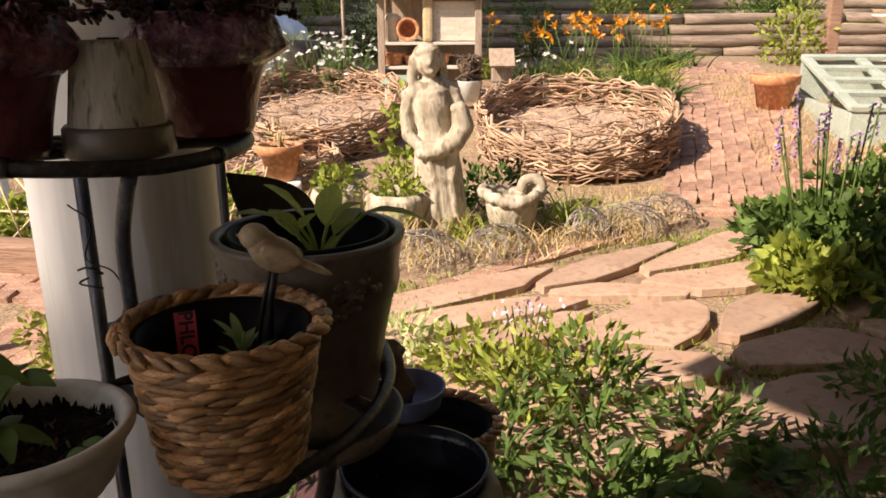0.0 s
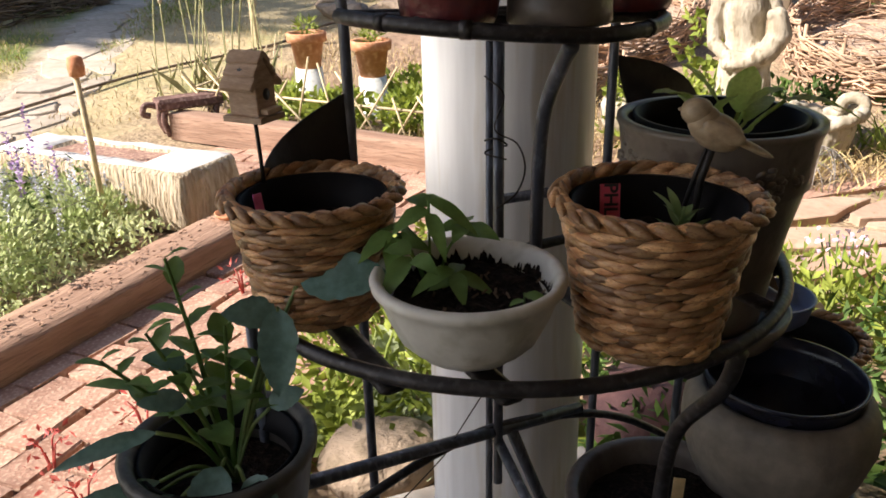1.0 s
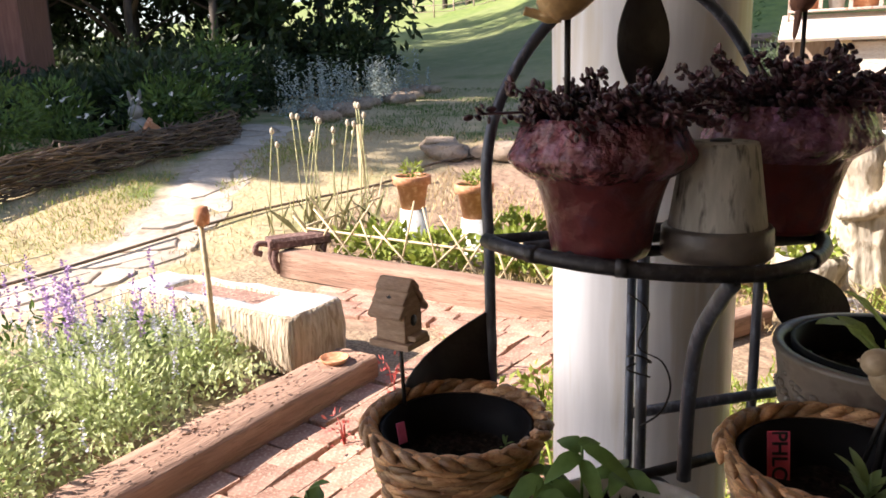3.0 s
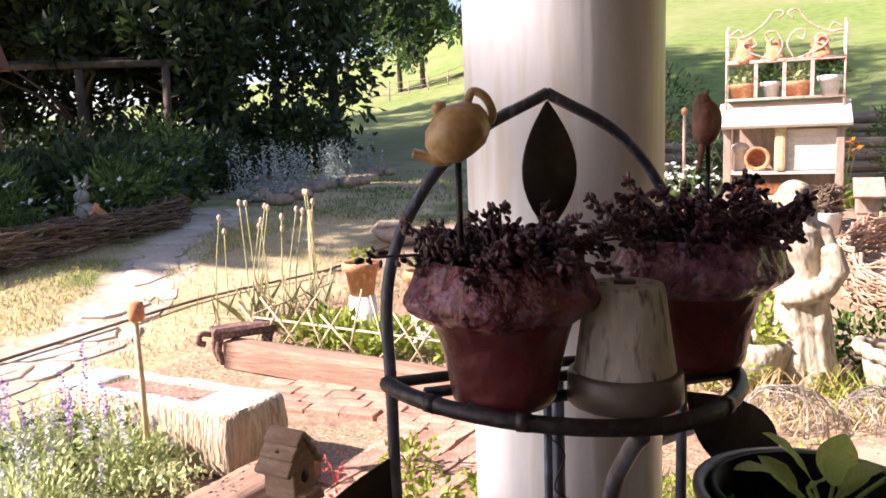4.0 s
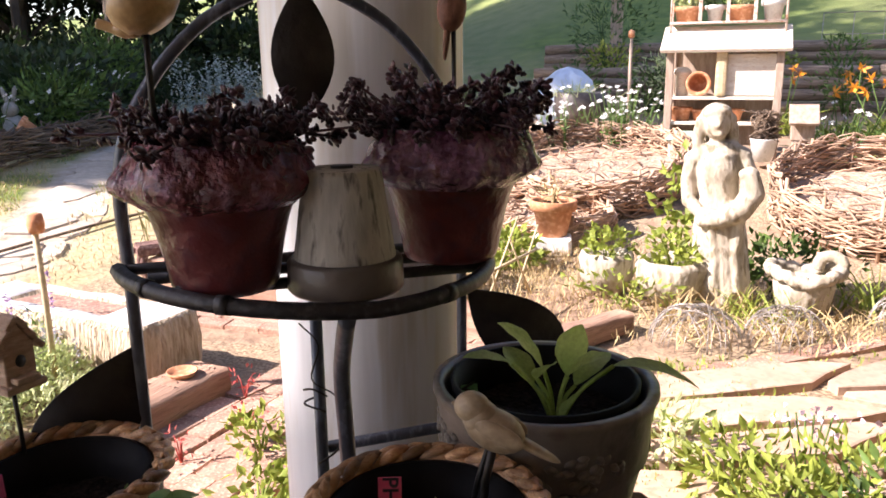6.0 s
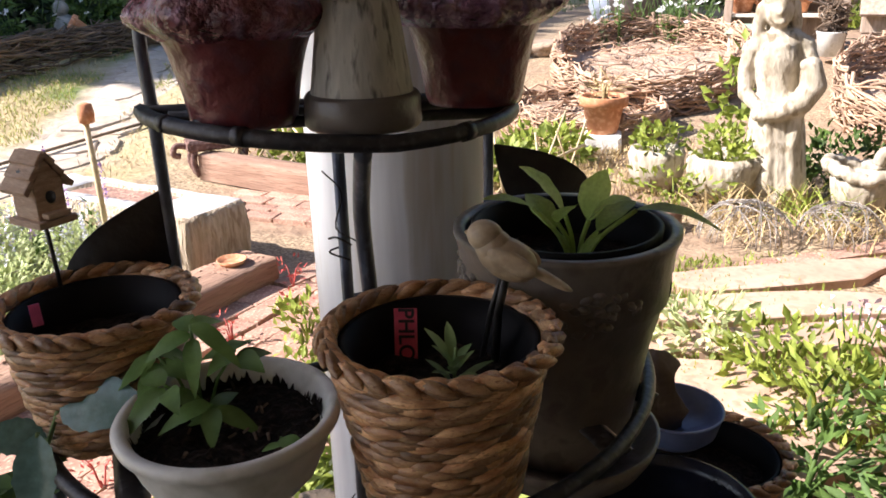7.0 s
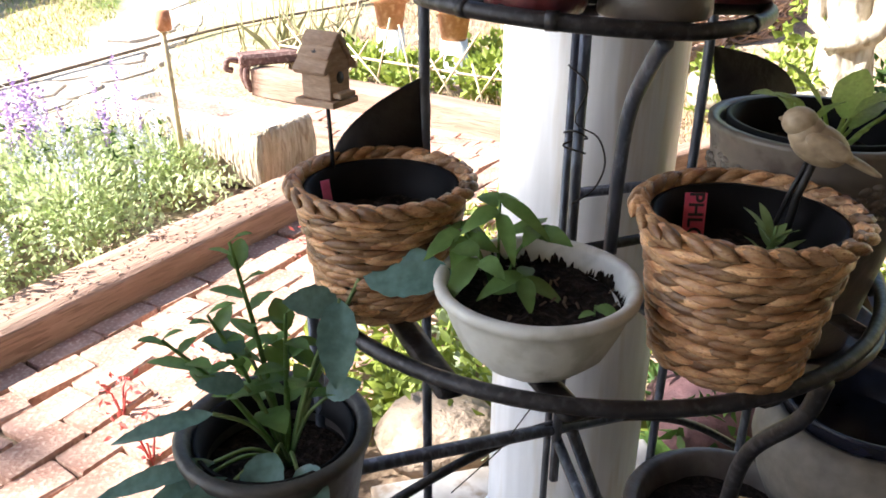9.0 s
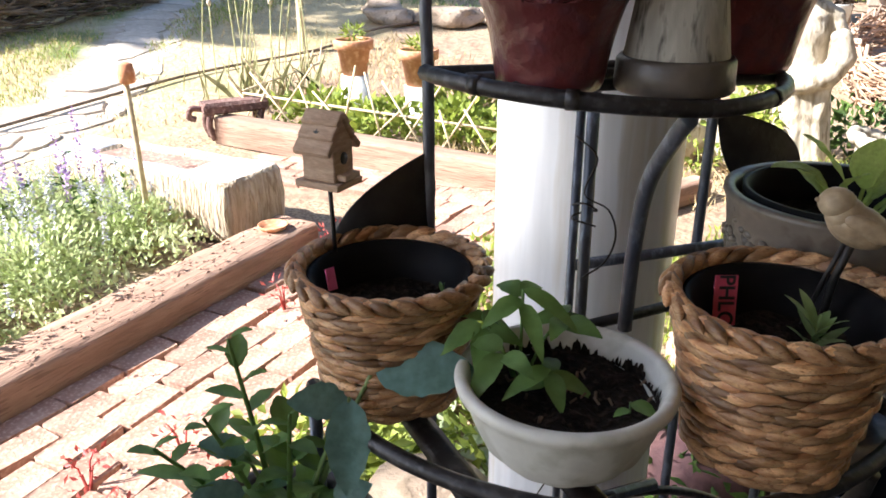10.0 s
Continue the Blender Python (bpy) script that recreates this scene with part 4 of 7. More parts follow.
# red glazed pots with dark succulents
def build_red_pot(at, rt, rb, h, seed, name_label, plant_label):
    e = empty("red_glazed_pot", at, name_label, "planter", "red glazed pots")
    line = smooth_line([(rb, 0, 0.006), (rb * 1.06, 0, h * 0.18), (rb * 1.15, 0, h * 0.34), (rt * 0.74, 0, h * 0.5), (rt * 0.83, 0, h * 0.63)], 6)
    def lump(a, z):
        return 1 + 0.012 * noise.noise((math.cos(a) * 3 + seed, math.sin(a) * 3, z * 30))
    body = obj("body", *lathe([(0.002, 0), (rb - 0.003, 0)] + [(q.x, q.z) for q in line], 56, wob=lump), M_REDPOT, e)
    def wob(a, z):
        return 1 + 0.06 * noise.noise((math.cos(a) * 2.6 + seed, math.sin(a) * 2.6, z * 30)) + 0.03 * math.sin(a * 5 + seed) + 0.035 * noise.noise((math.cos(a) * 9, math.sin(a) * 9 + seed, z * 90))
    obj("flared_rim", *lathe([(rt * 0.8, h * 0.575), (rt * 0.87, h * 0.61), (rt * 0.96, h * 0.645), (rt * 1.04, h * 0.69), (rt * 1.06, h * 0.73), (rt * 1.04, h * 0.77), (rt * 1.0, h * 0.82), (rt * 0.96, h * 0.87), (rt * 0.92, h * 0.92), (rt * 0.88, h * 0.97), (rt * 0.84, h), (rt * 0.78, h), (rt * 0.74, h * 0.85)], 110, wob=wob), M_PURPLERIM if seed == 7 else M_REDRIM, body, "lumpy mottled red and purple rim")
    soil_disc(rt * 0.76, h * 0.9, seed, e)
    pl = empty("dark_succulent", (at[0], at[1], at[2] + h * 0.92), plant_label, "plant", "dark succulents")
    rng = np.random.default_rng(seed)
    P_, D_, S_ = [], [], []
    stems = []
    for k in range(95):
        a = rng.uniform(0, 6.283)
        q = rt * rng.uniform(0.1, 0.9)
        wide = k % 7 == 0
        L = rng.uniform(0.022, 0.05) * (1.7 if wide else 1) * (1.3 if seed == 7 else 1)
        b = np.array([q * math.cos(a) * 0.75, q * math.sin(a) * 0.75, 0])
        tip = b + np.array([math.cos(a) * L * 0.9, math.sin(a) * L * 0.9, L * (rng.uniform(0.05, 0.3) if wide else rng.uniform(0.35, 1.0))])
        stems.append(tube([tuple(b), tuple((b + tip) / 2 + np.array([0, 0, 0.008])), tuple(tip)], 0.0014, 5))
        for i in range(9):
            P_.append(b + (tip - b) * rng.uniform(0.1, 0.8))
            D_.append(rng.normal(size=3) + np.array([0, 0, 0.3]))
        for i in range(12):
            P_.append(tip + rng.normal(size=3) * 0.003)
            D_.append(rng.normal(size=3) + (tip - b) / L * 0.5)
    obj("stem", *merge(*stems), M_PURPLELEAF, pl)
    lobes = []
    for p, d in zip(P_, D_):
        d = Vector(d).normalized()
        s = d.orthogonal().normalized()
        L = rng.uniform(0.006, 0.0105)
        lobes.append(lobe(Vector(p) + d * L * 0.5, d, s, L, L * 0.85, L * 0.18, 0.5))
    obj("foliage", *merge(*lobes), M_PURPLELEAF, pl)


build_red_pot((-0.405, 0.727, 1.13), 0.079, 0.046, 0.128, 2, "flared oxblood red glazed pot with a mottled lumpy rim", "dark purple trailing succulent in a red pot")
build_red_pot((-0.262, 0.905, 1.128), 0.082, 0.048, 0.13, 7, "second oxblood red glazed pot on the iron shelf", "dark purple bushy succulent with a red shoot")
shoot = empty("red_shoot", (-0.225, 0.86, 1.235), "small bright crimson shoot among dark leaves", "plant")
obj("foliage", *merge(*[broad_leaf((0, 0, 0), (math.cos(a) * 0.6, math.sin(a) * 0.6, 0.8), 0.022, 0.006) for a in (0, 1.2, 2.5, 3.9, 5.1)]), M_REDLEAF, shoot)

up = empty("upturned_pot", (-0.306, 0.762, 1.128), "small cream clay pot standing upside down, streaked with dark moss", "pot")
up_body = obj("body", *lathe([(0.043, 0.02), (0.0445, 0.024), (0.0335, 0.1), (0.032, 0.104), (0.012, 0.105), (0.009, 0.1), (0.002, 0.1)], 44), M_MOSSPOT, up)
obj("rim", *lathe([(0.04, 0.0), (0.048, 0.0), (0.0505, 0.003), (0.0495, 0.026), (0.047, 0.029), (0.0435, 0.029)], 44), M_DARKPOT, up_body, "darker grey rolled rim")
obj("drain_hole", *tube([(0, 0, 0.1), (0, 0, 0.1065)], 0.0095, 16), M_INK, up_body, "dark drain hole")


def build_teapot():
    e = empty("teapot_pick", (-0.42, 0.672, 1.237), "small mustard clay teapot ornament on a dark rod", "garden ornament", rz=20)
    obj("rod", *tube([(0.0, 0.01, 0.0), (0, 0, 0.055), (0, 0, 0.11)], 0.0026, 8), M_STICK, e)
    bm = bmesh.new()
    v, f = lathe([(0.002, -0.024), (0.012, -0.023), (0.022, -0.015), (0.0265, -0.002), (0.0255, 0.008), (0.019, 0.018), (0.01, 0.0225), (0.0085, 0.024), (0.002, 0.025)], 32)
    v = [(x * 1.06, y * 1.06, z * 0.88) for x, y, z in v]
    spout = tube(smooth_line([(-0.016, 0, -0.01), (-0.027, 0, -0.005), (-0.034, 0, 0.004), (-0.038, 0, 0.009)], 4), [0.009, 0.0085, 0.0075, 0.007, 0.006, 0.0045, 0.004, 0.004, 0.004, 0.004, 0.004, 0.004, 0.004][:13], 10)
    handle = tube(smooth_line([(0.019, 0, 0.013), (0.029, 0, 0.018), (0.034, 0, 0.008), (0.031, 0, -0.005), (0.024, 0, -0.01)], 5), 0.0034, 8)
    knob = lathe([(0.001, 0.017), (0.0055, 0.019), (0.0065, 0.025), (0.0045, 0.0285), (0.001, 0.0295)], 14)
    rot = pose(0, 0, 0.127, 0, -36, 0)
    body = None
    for nm, (vv, ff) in (("body", (v, f)), ("spout", spout), ("handle", handle), ("lid_knob", knob)):
        ob = obj(nm, [tuple(rot @ Vector(q)) for q in vv], ff, M_TEAPOT, body or e)
        body = body or ob


build_teapot()
rb = empty("cardinal_pick", (-0.25, 0.885, 1.25), "reddish brown resin bird ornament on a thin dark rod", "garden ornament", rz=198)
part("bird", bird_mesh(0.038, 1.05, 0.24, 0.62, 58), M_BIRDRED, rb, smooth=True).matrix_local = pose(-0.012, 0, 0.108)
obj("rod", *tube([(0, 0, -0.01), (0, 0, 0.11)], 0.0022, 8), M_STICK, rb)


# lower pots
def build_lower_pots():
    e = empty("dark_pot", (-0.587, 0.528, 0.58), "dark grey stoneware pot with a black nursery pot inside", "planter")
    obj("pot", *lathe(pot_profile(0.093, 0.07, 0.165, 0.009, 0.004), 48), M_GREYDARK, e)
    obj("nursery_pot", *lathe([(0.07, 0.02), (0.078, 0.155), (0.08, 0.158), (0.076, 0.158), (0.07, 0.13)], 44), M_BLACKPLASTIC, e)
    soil_disc(0.072, 0.112, 31, e)
    pl = empty("kohlrabi_plant", (-0.577, 0.533, 0.705), "leafy vegetable seedling with long stalks, sky reflection tinting its large leaves", "plant")
    rnd = random.Random(12)
    lf = []
    side, near = Vector((0.9, 0.44, 0)), Vector((0.44, -0.9, 0))

    def at(q):
        return side * q[0] + near * q[1] + Vector((0, 0, q[2]))
    # two woody stems with tufts of small leaves at their tips
    for tip, n in (((-0.062, 0.0, 0.165), 12), ((-0.036, -0.01, 0.235), 10), ((0.012, 0.006, 0.17), 11), ((0.045, 0.0, 0.14), 9), ((-0.1, 0.02, 0.15), 9)):
        e1 = at(tip)
        obj("stem", *tube(smooth_line([(0, 0, -0.012), tuple(e1 * 0.5 + Vector((0, 0, 0.01))), tuple(e1)], 5), [0.0036 - 0.0002 * i for i in range(11)], 6), M_MINT, pl)
        for k in range(n):
            q = 1 - 0.06 * k
            an = k * 2.4 + rnd.uniform(-0.4, 0.4)
            out = side * math.cos(an) + near * (0.6 * math.sin(an)) + Vector((0, 0, rnd.uniform(0.25, 1.0)))
            L = rnd.uniform(0.024, 0.04) * (1.0 + 0.06 * k)
            lf.append(broad_leaf(e1 * q, out, L, L * rnd.uniform(0.42, 0.58), 0.25, 0.25, 9, notch=0.12, power=0.85))
    obj("foliage", *merge(*lf), M_MINT, pl)
    # big stalked leaves, sky reflection in their colour: stalk end, blade tip, width, arch
    big = [((0.085, 0.01, 0.215), (0.17, 0.035, 0.222), 0.052, 0.1), ((0.064, 0.015, 0.19), (0.06, 0.04, 0.115), 0.04, 0.05), ((0.062, 0.0, 0.175), (0.01, 0.01, 0.185), 0.034, 0.1), ((-0.06, 0.03, 0.075), (-0.15, 0.05, 0.055), 0.02, 0.15),
           ((-0.06, 0.045, 0.03), (-0.165, 0.075, 0.01), 0.022, 0.15), ((-0.07, 0.04, 0.01), (-0.13, 0.07, -0.015), 0.024, 0.1), ((-0.035, 0.07, 0.03), (-0.095, 0.125, 0.0), 0.034, 0.25), ((0.0, 0.05, 0.045), (-0.02, 0.088, 0.005), 0.042, 0.2),
           ((0.02, 0.055, 0.03), (0.05, 0.085, 0.006), 0.036, 0.3), ((-0.03, 0.02, 0.1), (-0.075, 0.03, 0.108), 0.024, 0.2), ((0.045, 0.01, 0.08), (0.085, 0.01, 0.1), 0.026, 0.3), ((0.07, -0.01, 0.16), (0.075, -0.005, 0.2), 0.034, 0.05), ((-0.03, 0.0, 0.13), (-0.07, 0.0, 0.14), 0.024, 0.1)]
    for b, t, W, c in big:
        b, t = at(b), at(t)
        obj("stalk", *tube(smooth_line([(0, 0, -0.008), tuple(b * 0.5 + Vector((0, 0, 0.012))), tuple(b)], 5), 0.002, 6), M_SEEDLING, pl)
        L = (t - b).length
        d = t - b + Vector((0, 0, c * L))
        obj("leaf", *broad_leaf(b, d, L, W, c * L / d.length, 0.22, 14, notch=0.1, power=0.8, up=(0.3, -0.62, 0.72)), M_SKYLEAF, pl)

    d = empty("wide_dark_pot", (-0.042, 0.918, 0.53), "wide beige stoneware pot holding an empty glossy dark blue pot", "planter")
    d.scale = (0.9, 0.9, 0.95)
    obj("pot", *lathe([(0.002, 0), (0.088, 0), (0.094, 0.004), (0.118, 0.055), (0.13, 0.1), (0.1285, 0.128), (0.12, 0.148), (0.109, 0.157), (0.102, 0.156), (0.1, 0.12)], 52), M_BEIGEPOT, d)
    obj("inner_pot", *lathe([(0.07, 0.03), (0.095, 0.13), (0.105, 0.172), (0.108, 0.178), (0.103, 0.178), (0.098, 0.16), (0.085, 0.06), (0.002, 0.05)], 52), M_NAVY, d, "glossy dark blue inner pot")

    t = empty("brown_pot", (-0.16, 0.79, 0.43), "brown clay pot with a pale wooden tag in dark soil", "planter")
    obj("pot", *lathe(pot_profile(0.115, 0.08, 0.15, 0.01, 0.006), 48), M_DARKPOT, t)
    soil_disc(0.1, 0.12, 41, t)

    b = empty("blue_bowl", (-0.062, 1.055, 0.7), "small blue enamel bowl on the stand", "bowl")
    obj("bowl", *lathe([(0.002, 0), (0.04, 0), (0.052, 0.012), (0.058, 0.036), (0.06, 0.04), (0.056, 0.04), (0.05, 0.015), (0.002, 0.008)], 40), M_BLUE, b)
    w = empty("gnarled_wood", (-0.087, 1.05, 0.71), "rough gnarled brown driftwood piece in a bowl", "driftwood")
    obj("wood", *lathe([(0.002, 0), (0.03, 0.0), (0.034, 0.03), (0.025, 0.06), (0.03, 0.08), (0.012, 0.1), (0.002, 0.104)], 20, wob=lambda a, z: 1 + 0.3 * math.sin(a * 3 + z * 60)), M_TWIGDARK, w)


build_lower_pots()
build_basket((-0.012, 1.11, 0.53), 0.09, 0.075, 0.13, 9, "low woven basket planter behind the dark blue pot")
tag((-0.15, 0.82, 0.55), 0.014, 0.05, 10, M_YELLOW, "", "plant_tag", "pale wooden plant tag with faint writing")


# ---- near garden: timber, log trough, lattice bed ----
def timber(name, a, b, width, height, material, label, z=0.0):
    a, b = Vector((*a, z)), Vector((*b, z))
    L = (b - a).length
    n = max(int(L / 0.12), 2)
    verts, faces = [], []
    prof = [(-0.5, 0.0), (-0.5, 0.42), (-0.49, 0.85), (-0.45, 0.97), (-0.2, 1.0), (0.2, 1.0), (0.45, 0.97), (0.49, 0.85), (0.5, 0.42), (0.5, 0.0)]
    for i in range(n + 1):
        t = i / n
        for k, (u, w) in enumerate(prof):
            e = 0.012 * noise.noise((i * 0.7, k * 3.1, L))
            verts.append(((t - 0.5) * L, u * width + e, w * height + (e * 0.6 if w > 0.3 else 0) - 0.02))
    m = len(prof)
    for i in range(n):
        for k in range(m - 1):
            faces.append((i * m + k, i * m + k + 1, (i + 1) * m + k + 1, (i + 1) * m + k))
    faces += [tuple(range(m)), tuple(reversed([n * m + k for k in range(m)]))]
    ob = obj(name, verts, faces, material)
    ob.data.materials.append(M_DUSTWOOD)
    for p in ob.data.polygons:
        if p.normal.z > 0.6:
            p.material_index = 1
    c = (a + b) / 2
    ob.matrix_world = pose(c.x, c.y, c.z, 0, 0, math.degrees(math.atan2(b.y - a.y, b.x - a.x)))
    return tagged(ob, label, "timber edging")


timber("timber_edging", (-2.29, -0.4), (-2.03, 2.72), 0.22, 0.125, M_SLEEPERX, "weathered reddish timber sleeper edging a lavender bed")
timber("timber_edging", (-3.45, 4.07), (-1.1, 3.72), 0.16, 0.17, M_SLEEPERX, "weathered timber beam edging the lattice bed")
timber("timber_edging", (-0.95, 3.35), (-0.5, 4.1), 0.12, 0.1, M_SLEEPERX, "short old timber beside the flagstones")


rng = np.random.default_rng(71)
t_ = rng.random(300) ** 0.8
litter = np.stack([-2.2 + 0.2 * t_ + rng.normal(size=300) * 0.055 - 0.03, 0.6 + 2.1 * t_, 0.108 + rng.random(300) * 0.004], 1)
tagged(leaf_obj("bark_litter", leaves(litter, rng.normal(size=(300, 3)) * [1, 1, 0.08], 0.02, 0.008, 0.1, 72), M_SLEEPERX), "crumbs of dark bark strewn on the timber edging", "litter", kind="stuff")


def build_trough():
    e = empty("log_trough", (-2.84, 2.8, 0), "hollow log-shaped concrete trough with bark texture and pale top", "planter", rz=-4)
    L, W, H = 1.2, 0.36, 0.27
    verts, faces = [], []
    loops = [(L / 2, W / 2, 0.0, 0), (L / 2 + 0.01, W / 2 + 0.01, H * 0.5, 0), (L / 2, W / 2, H - 0.02, 0), (L / 2 - 0.02, W / 2 - 0.02, H, 1), (L / 2 - 0.28, W / 2 - 0.085, H + 0.005, 1), (L / 2 - 0.3, W / 2 - 0.1, H - 0.06, 1), (0.05, 0.02, H - 0.07, 1)]
    per = []
    for i in range(14):
        per.append((-1 + 2 * i / 14, -1))
    for i in range(6):
        per.append((1, -1 + 2 * i / 6))
    for i in range(14):
        per.append((1 - 2 * i / 14, 1))
    for i in range(6):
        per.append((-1, 1 - 2 * i / 6))
    m = len(per)
    for k, (a, b, z, top) in enumerate(loops):
        for i, (u, v) in enumerate(per):
            e1 = 0.014 * noise.noise((u * 6, v * 6 + k * 0.3, 2)) + (0.01 * math.sin(i * 2.4) if not top else 0)
            verts.append((u * (a + e1), v * (b + e1), z + (0.01 * noise.noise((u * 3, v * 3, 9)) if top else 0)))
    for k in range(len(loops) - 1):
        for i in range(m):
            j = (i + 1) % m
            faces.append((k * m + i, k * m + j, (k + 1) * m + j, (k + 1) * m + i))
    ob = obj("shell", verts, faces, M_TROUGH, e)
    ob.data.materials.append(M_TROUGHTOP)
    for p in ob.data.polygons:
        if p.index // m in (3,):
            p.material_index = 1
    soil = obj("soil", [(x, y, H - 0.012 + 0.008 * noise.noise((x * 9, y * 9, 4))) for y in np.linspace(-0.09, 0.09, 8) for x in np.linspace(-0.3, 0.3, 18)],
               [(j * 18 + i, j * 18 + i + 1, j * 18 + i + 19, j * 18 + i + 18) for j in range(7) for i in range(17)], M_DRYSOIL, e, "dry reddish soil and needles")


build_trough()

stake = empty("garden_stake", (-2.54, 2.4, 0.035), "thin wooden stake with a small orange clay cap", "stake")
obj("stick", *tube([(0, 0.0, -0.05), (0, 0, 0.4), (-0.012, 0, 0.72)], 0.012, 8), M_BAMBOO, stake)
obj("cap", *lathe([(0.018, 0.66), (0.03, 0.665), (0.033, 0.7), (0.028, 0.735), (0.01, 0.742), (0.001, 0.742)], 18), M_TERRA, stake, "orange terracotta cap")
dish = empty("clay_saucer", (-2.045, 2.57, 0.108), "small terracotta saucer lying on the timber edging", "saucer")
obj("saucer", *lathe([(0.002, 0), (0.05, 0.0), (0.062, 0.02), (0.058, 0.02), (0.05, 0.006), (0.002, 0.006)], 28), M_TERRA, dish)


def rusty_scraper():
    e = empty("rusty_iron_scraper", (-3.42, 4.16, 0.0), "rusty brown cast iron ornament on short feet", "ornament", rz=52)
    bm = box(0.42, 0.16, 0.07, (0.0, 0, 0.16), 0.02, jitter=0.006, seed=3)
    part("body", bm, M_RUST, e)
    for x in (-0.16, 0.17):
        for y in (-0.055, 0.055):
            obj("foot", *tube(smooth_line([(x, y, 0.18), (x - 0.02, y, 0.09), (x + 0.01, y, 0.0)], 4), 0.022, 8), M_RUST, e)
    obj("scroll", *tube(smooth_line([(-0.2, 0, 0.19), (-0.27, 0, 0.2), (-0.29, 0, 0.15), (-0.25, 0, 0.13)], 5), 0.02, 8), M_RUST, e)


rusty_scraper()


def terracotta(at, rt, rb, h, label, group="", fill=True, name="terracotta_pot", material=None):
    e = empty(name, at, label, "flower pot", group)
    obj("pot", *lathe([(0.002, 0), (rb, 0), (rb + (rt - rb) * 0.72, h * 0.72), (rt + 0.012, h * 0.74), (rt + 0.016, h * 0.98), (rt + 0.012, h), (rt - 0.006, h), (rt - 0.016, h * 0.9), (rt - 0.02, h * 0.8)], 32), material or M_TERRA, e)
    if fill:
        soil_disc(rt - 0.018, h * 0.88, int(at[0] * 100) % 50, e, 0.01)
    return e


def bush(name, at, label, category, material, radii, n, leaf, width, seed, stems=5, group="", kind="", shell=0.35):
    e = empty(name, at, label, category, group, kind)
    p, d = scatter(n, (0, 0, radii[2] * 0.95), radii, seed, shell)
    keep = p[:, 2] > 0.0
    leaf_obj("foliage", leaves(p[keep], d[keep], leaf, width, seed=seed), material, e)
    rnd = random.Random(seed)
    sp = []
    for k in range(stems):
        a = rnd.uniform(0, 6.28)
        q = Vector((math.cos(a) * radii[0] * 0.5, math.sin(a) * radii[1] * 0.5, radii[2] * rnd.uniform(0.9, 1.5)))
        sp.append(tube([(0, 0, -0.03), tuple(q * 0.5 + Vector((0, 0, 0.02))), tuple(q)], [leaf * 0.12, leaf * 0.1, leaf * 0.06], 5))
    obj("stem", *merge(*sp), material, e)
    return e


for i, (x, z0) in enumerate(((-2.95, 0.0), (-2.46, -0.04))):
    e = empty("upturned_white_pot", (x, 4.92, z0), "white plastic pot turned upside down as a stand", "pot", "white pot stands")
    obj("pot", *lathe([(0.1, 0), (0.118, 0.0), (0.118, 0.04), (0.108, 0.045), (0.095, 0.3), (0.002, 0.302)], 32), M_WHITEPOT, e)
    terracotta((x, 4.92, z0 + 0.302), 0.125, 0.085, 0.24, "terracotta pot with a pale yellow-green succulent on a white stand", "terracotta pots in the bed")
    bush("pale_succulent", (x, 4.92, z0 + 0.51), "small pale yellow-green succulent in a terracotta pot", "plant", M_LIME, (0.07, 0.07, 0.06), 120, 0.05, 0.014, 60 + i, 2)


def build_lattice():
    e = empty("bamboo_lattice", (-2.35, 4.08, 0), "low fence of crossed dry bamboo sticks around a bed", "fence", rz=-7)
    rnd = random.Random(4)
    def rows(a, b, n):
        a, b = Vector(a), Vector(b)
        for i in range(n):
            p = a.lerp(b, (i + 0.5) / n)
            for sgn in (-1, 1):
                d = (b - a).normalized() * (0.16 * sgn + rnd.uniform(-0.12, 0.12))
                h = rnd.uniform(0.26, 0.48)
                obj("stick", *tube([p - d * 0.6 + Vector((0, 0.01 * sgn, -0.02)), p + d + Vector((0, 0.01 * sgn, h))], 0.0062, 6), M_BAMBOO, e)
        obj("rail", *tube([a + Vector((0, 0.02, 0.2)), b + Vector((0, 0.02, 0.21))], 0.008, 6), M_BAMBOO, e)
    rows((-1.1, 0.05, 0.05), (1.15, -0.08, 0.05), 9)
    rows((1.15, -0.05, 0.05), (1.2, 0.6, 0.05), 2)
    rows((-1.15, 0.1, 0.05), (-1.4, 1.3, 0.05), 5)


build_lattice()
for k, (x, y, r) in enumerate(((-3.05, 4.6, 0.28), (-2.55, 4.5, 0.22), (-2.05, 4.6, 0.25), (-1.6, 4.5, 0.25), (-2.3, 5.2, 0.3), (-1.5, 5.1, 0.26))):
    bush("strawberry_plant", (x, y, 0), "leafy bright green strawberry plant inside the lattice", "plant", M_LIME, (r, r, 0.12), 300, 0.07, 0.05, 80 + k, 6, "plants in the lattice bed")


M_SEEDHEAD = mat("pale_tan_seed_head", (0.46, 0.38, 0.26), (0.6, 0.52, 0.4), 60, 0.85, 0.5, fine=200)
M_STALK = mat("pale_green_dry_stalk", (0.3, 0.3, 0.13), (0.44, 0.42, 0.22), 20, 0.7, 0.1, island=0.3)


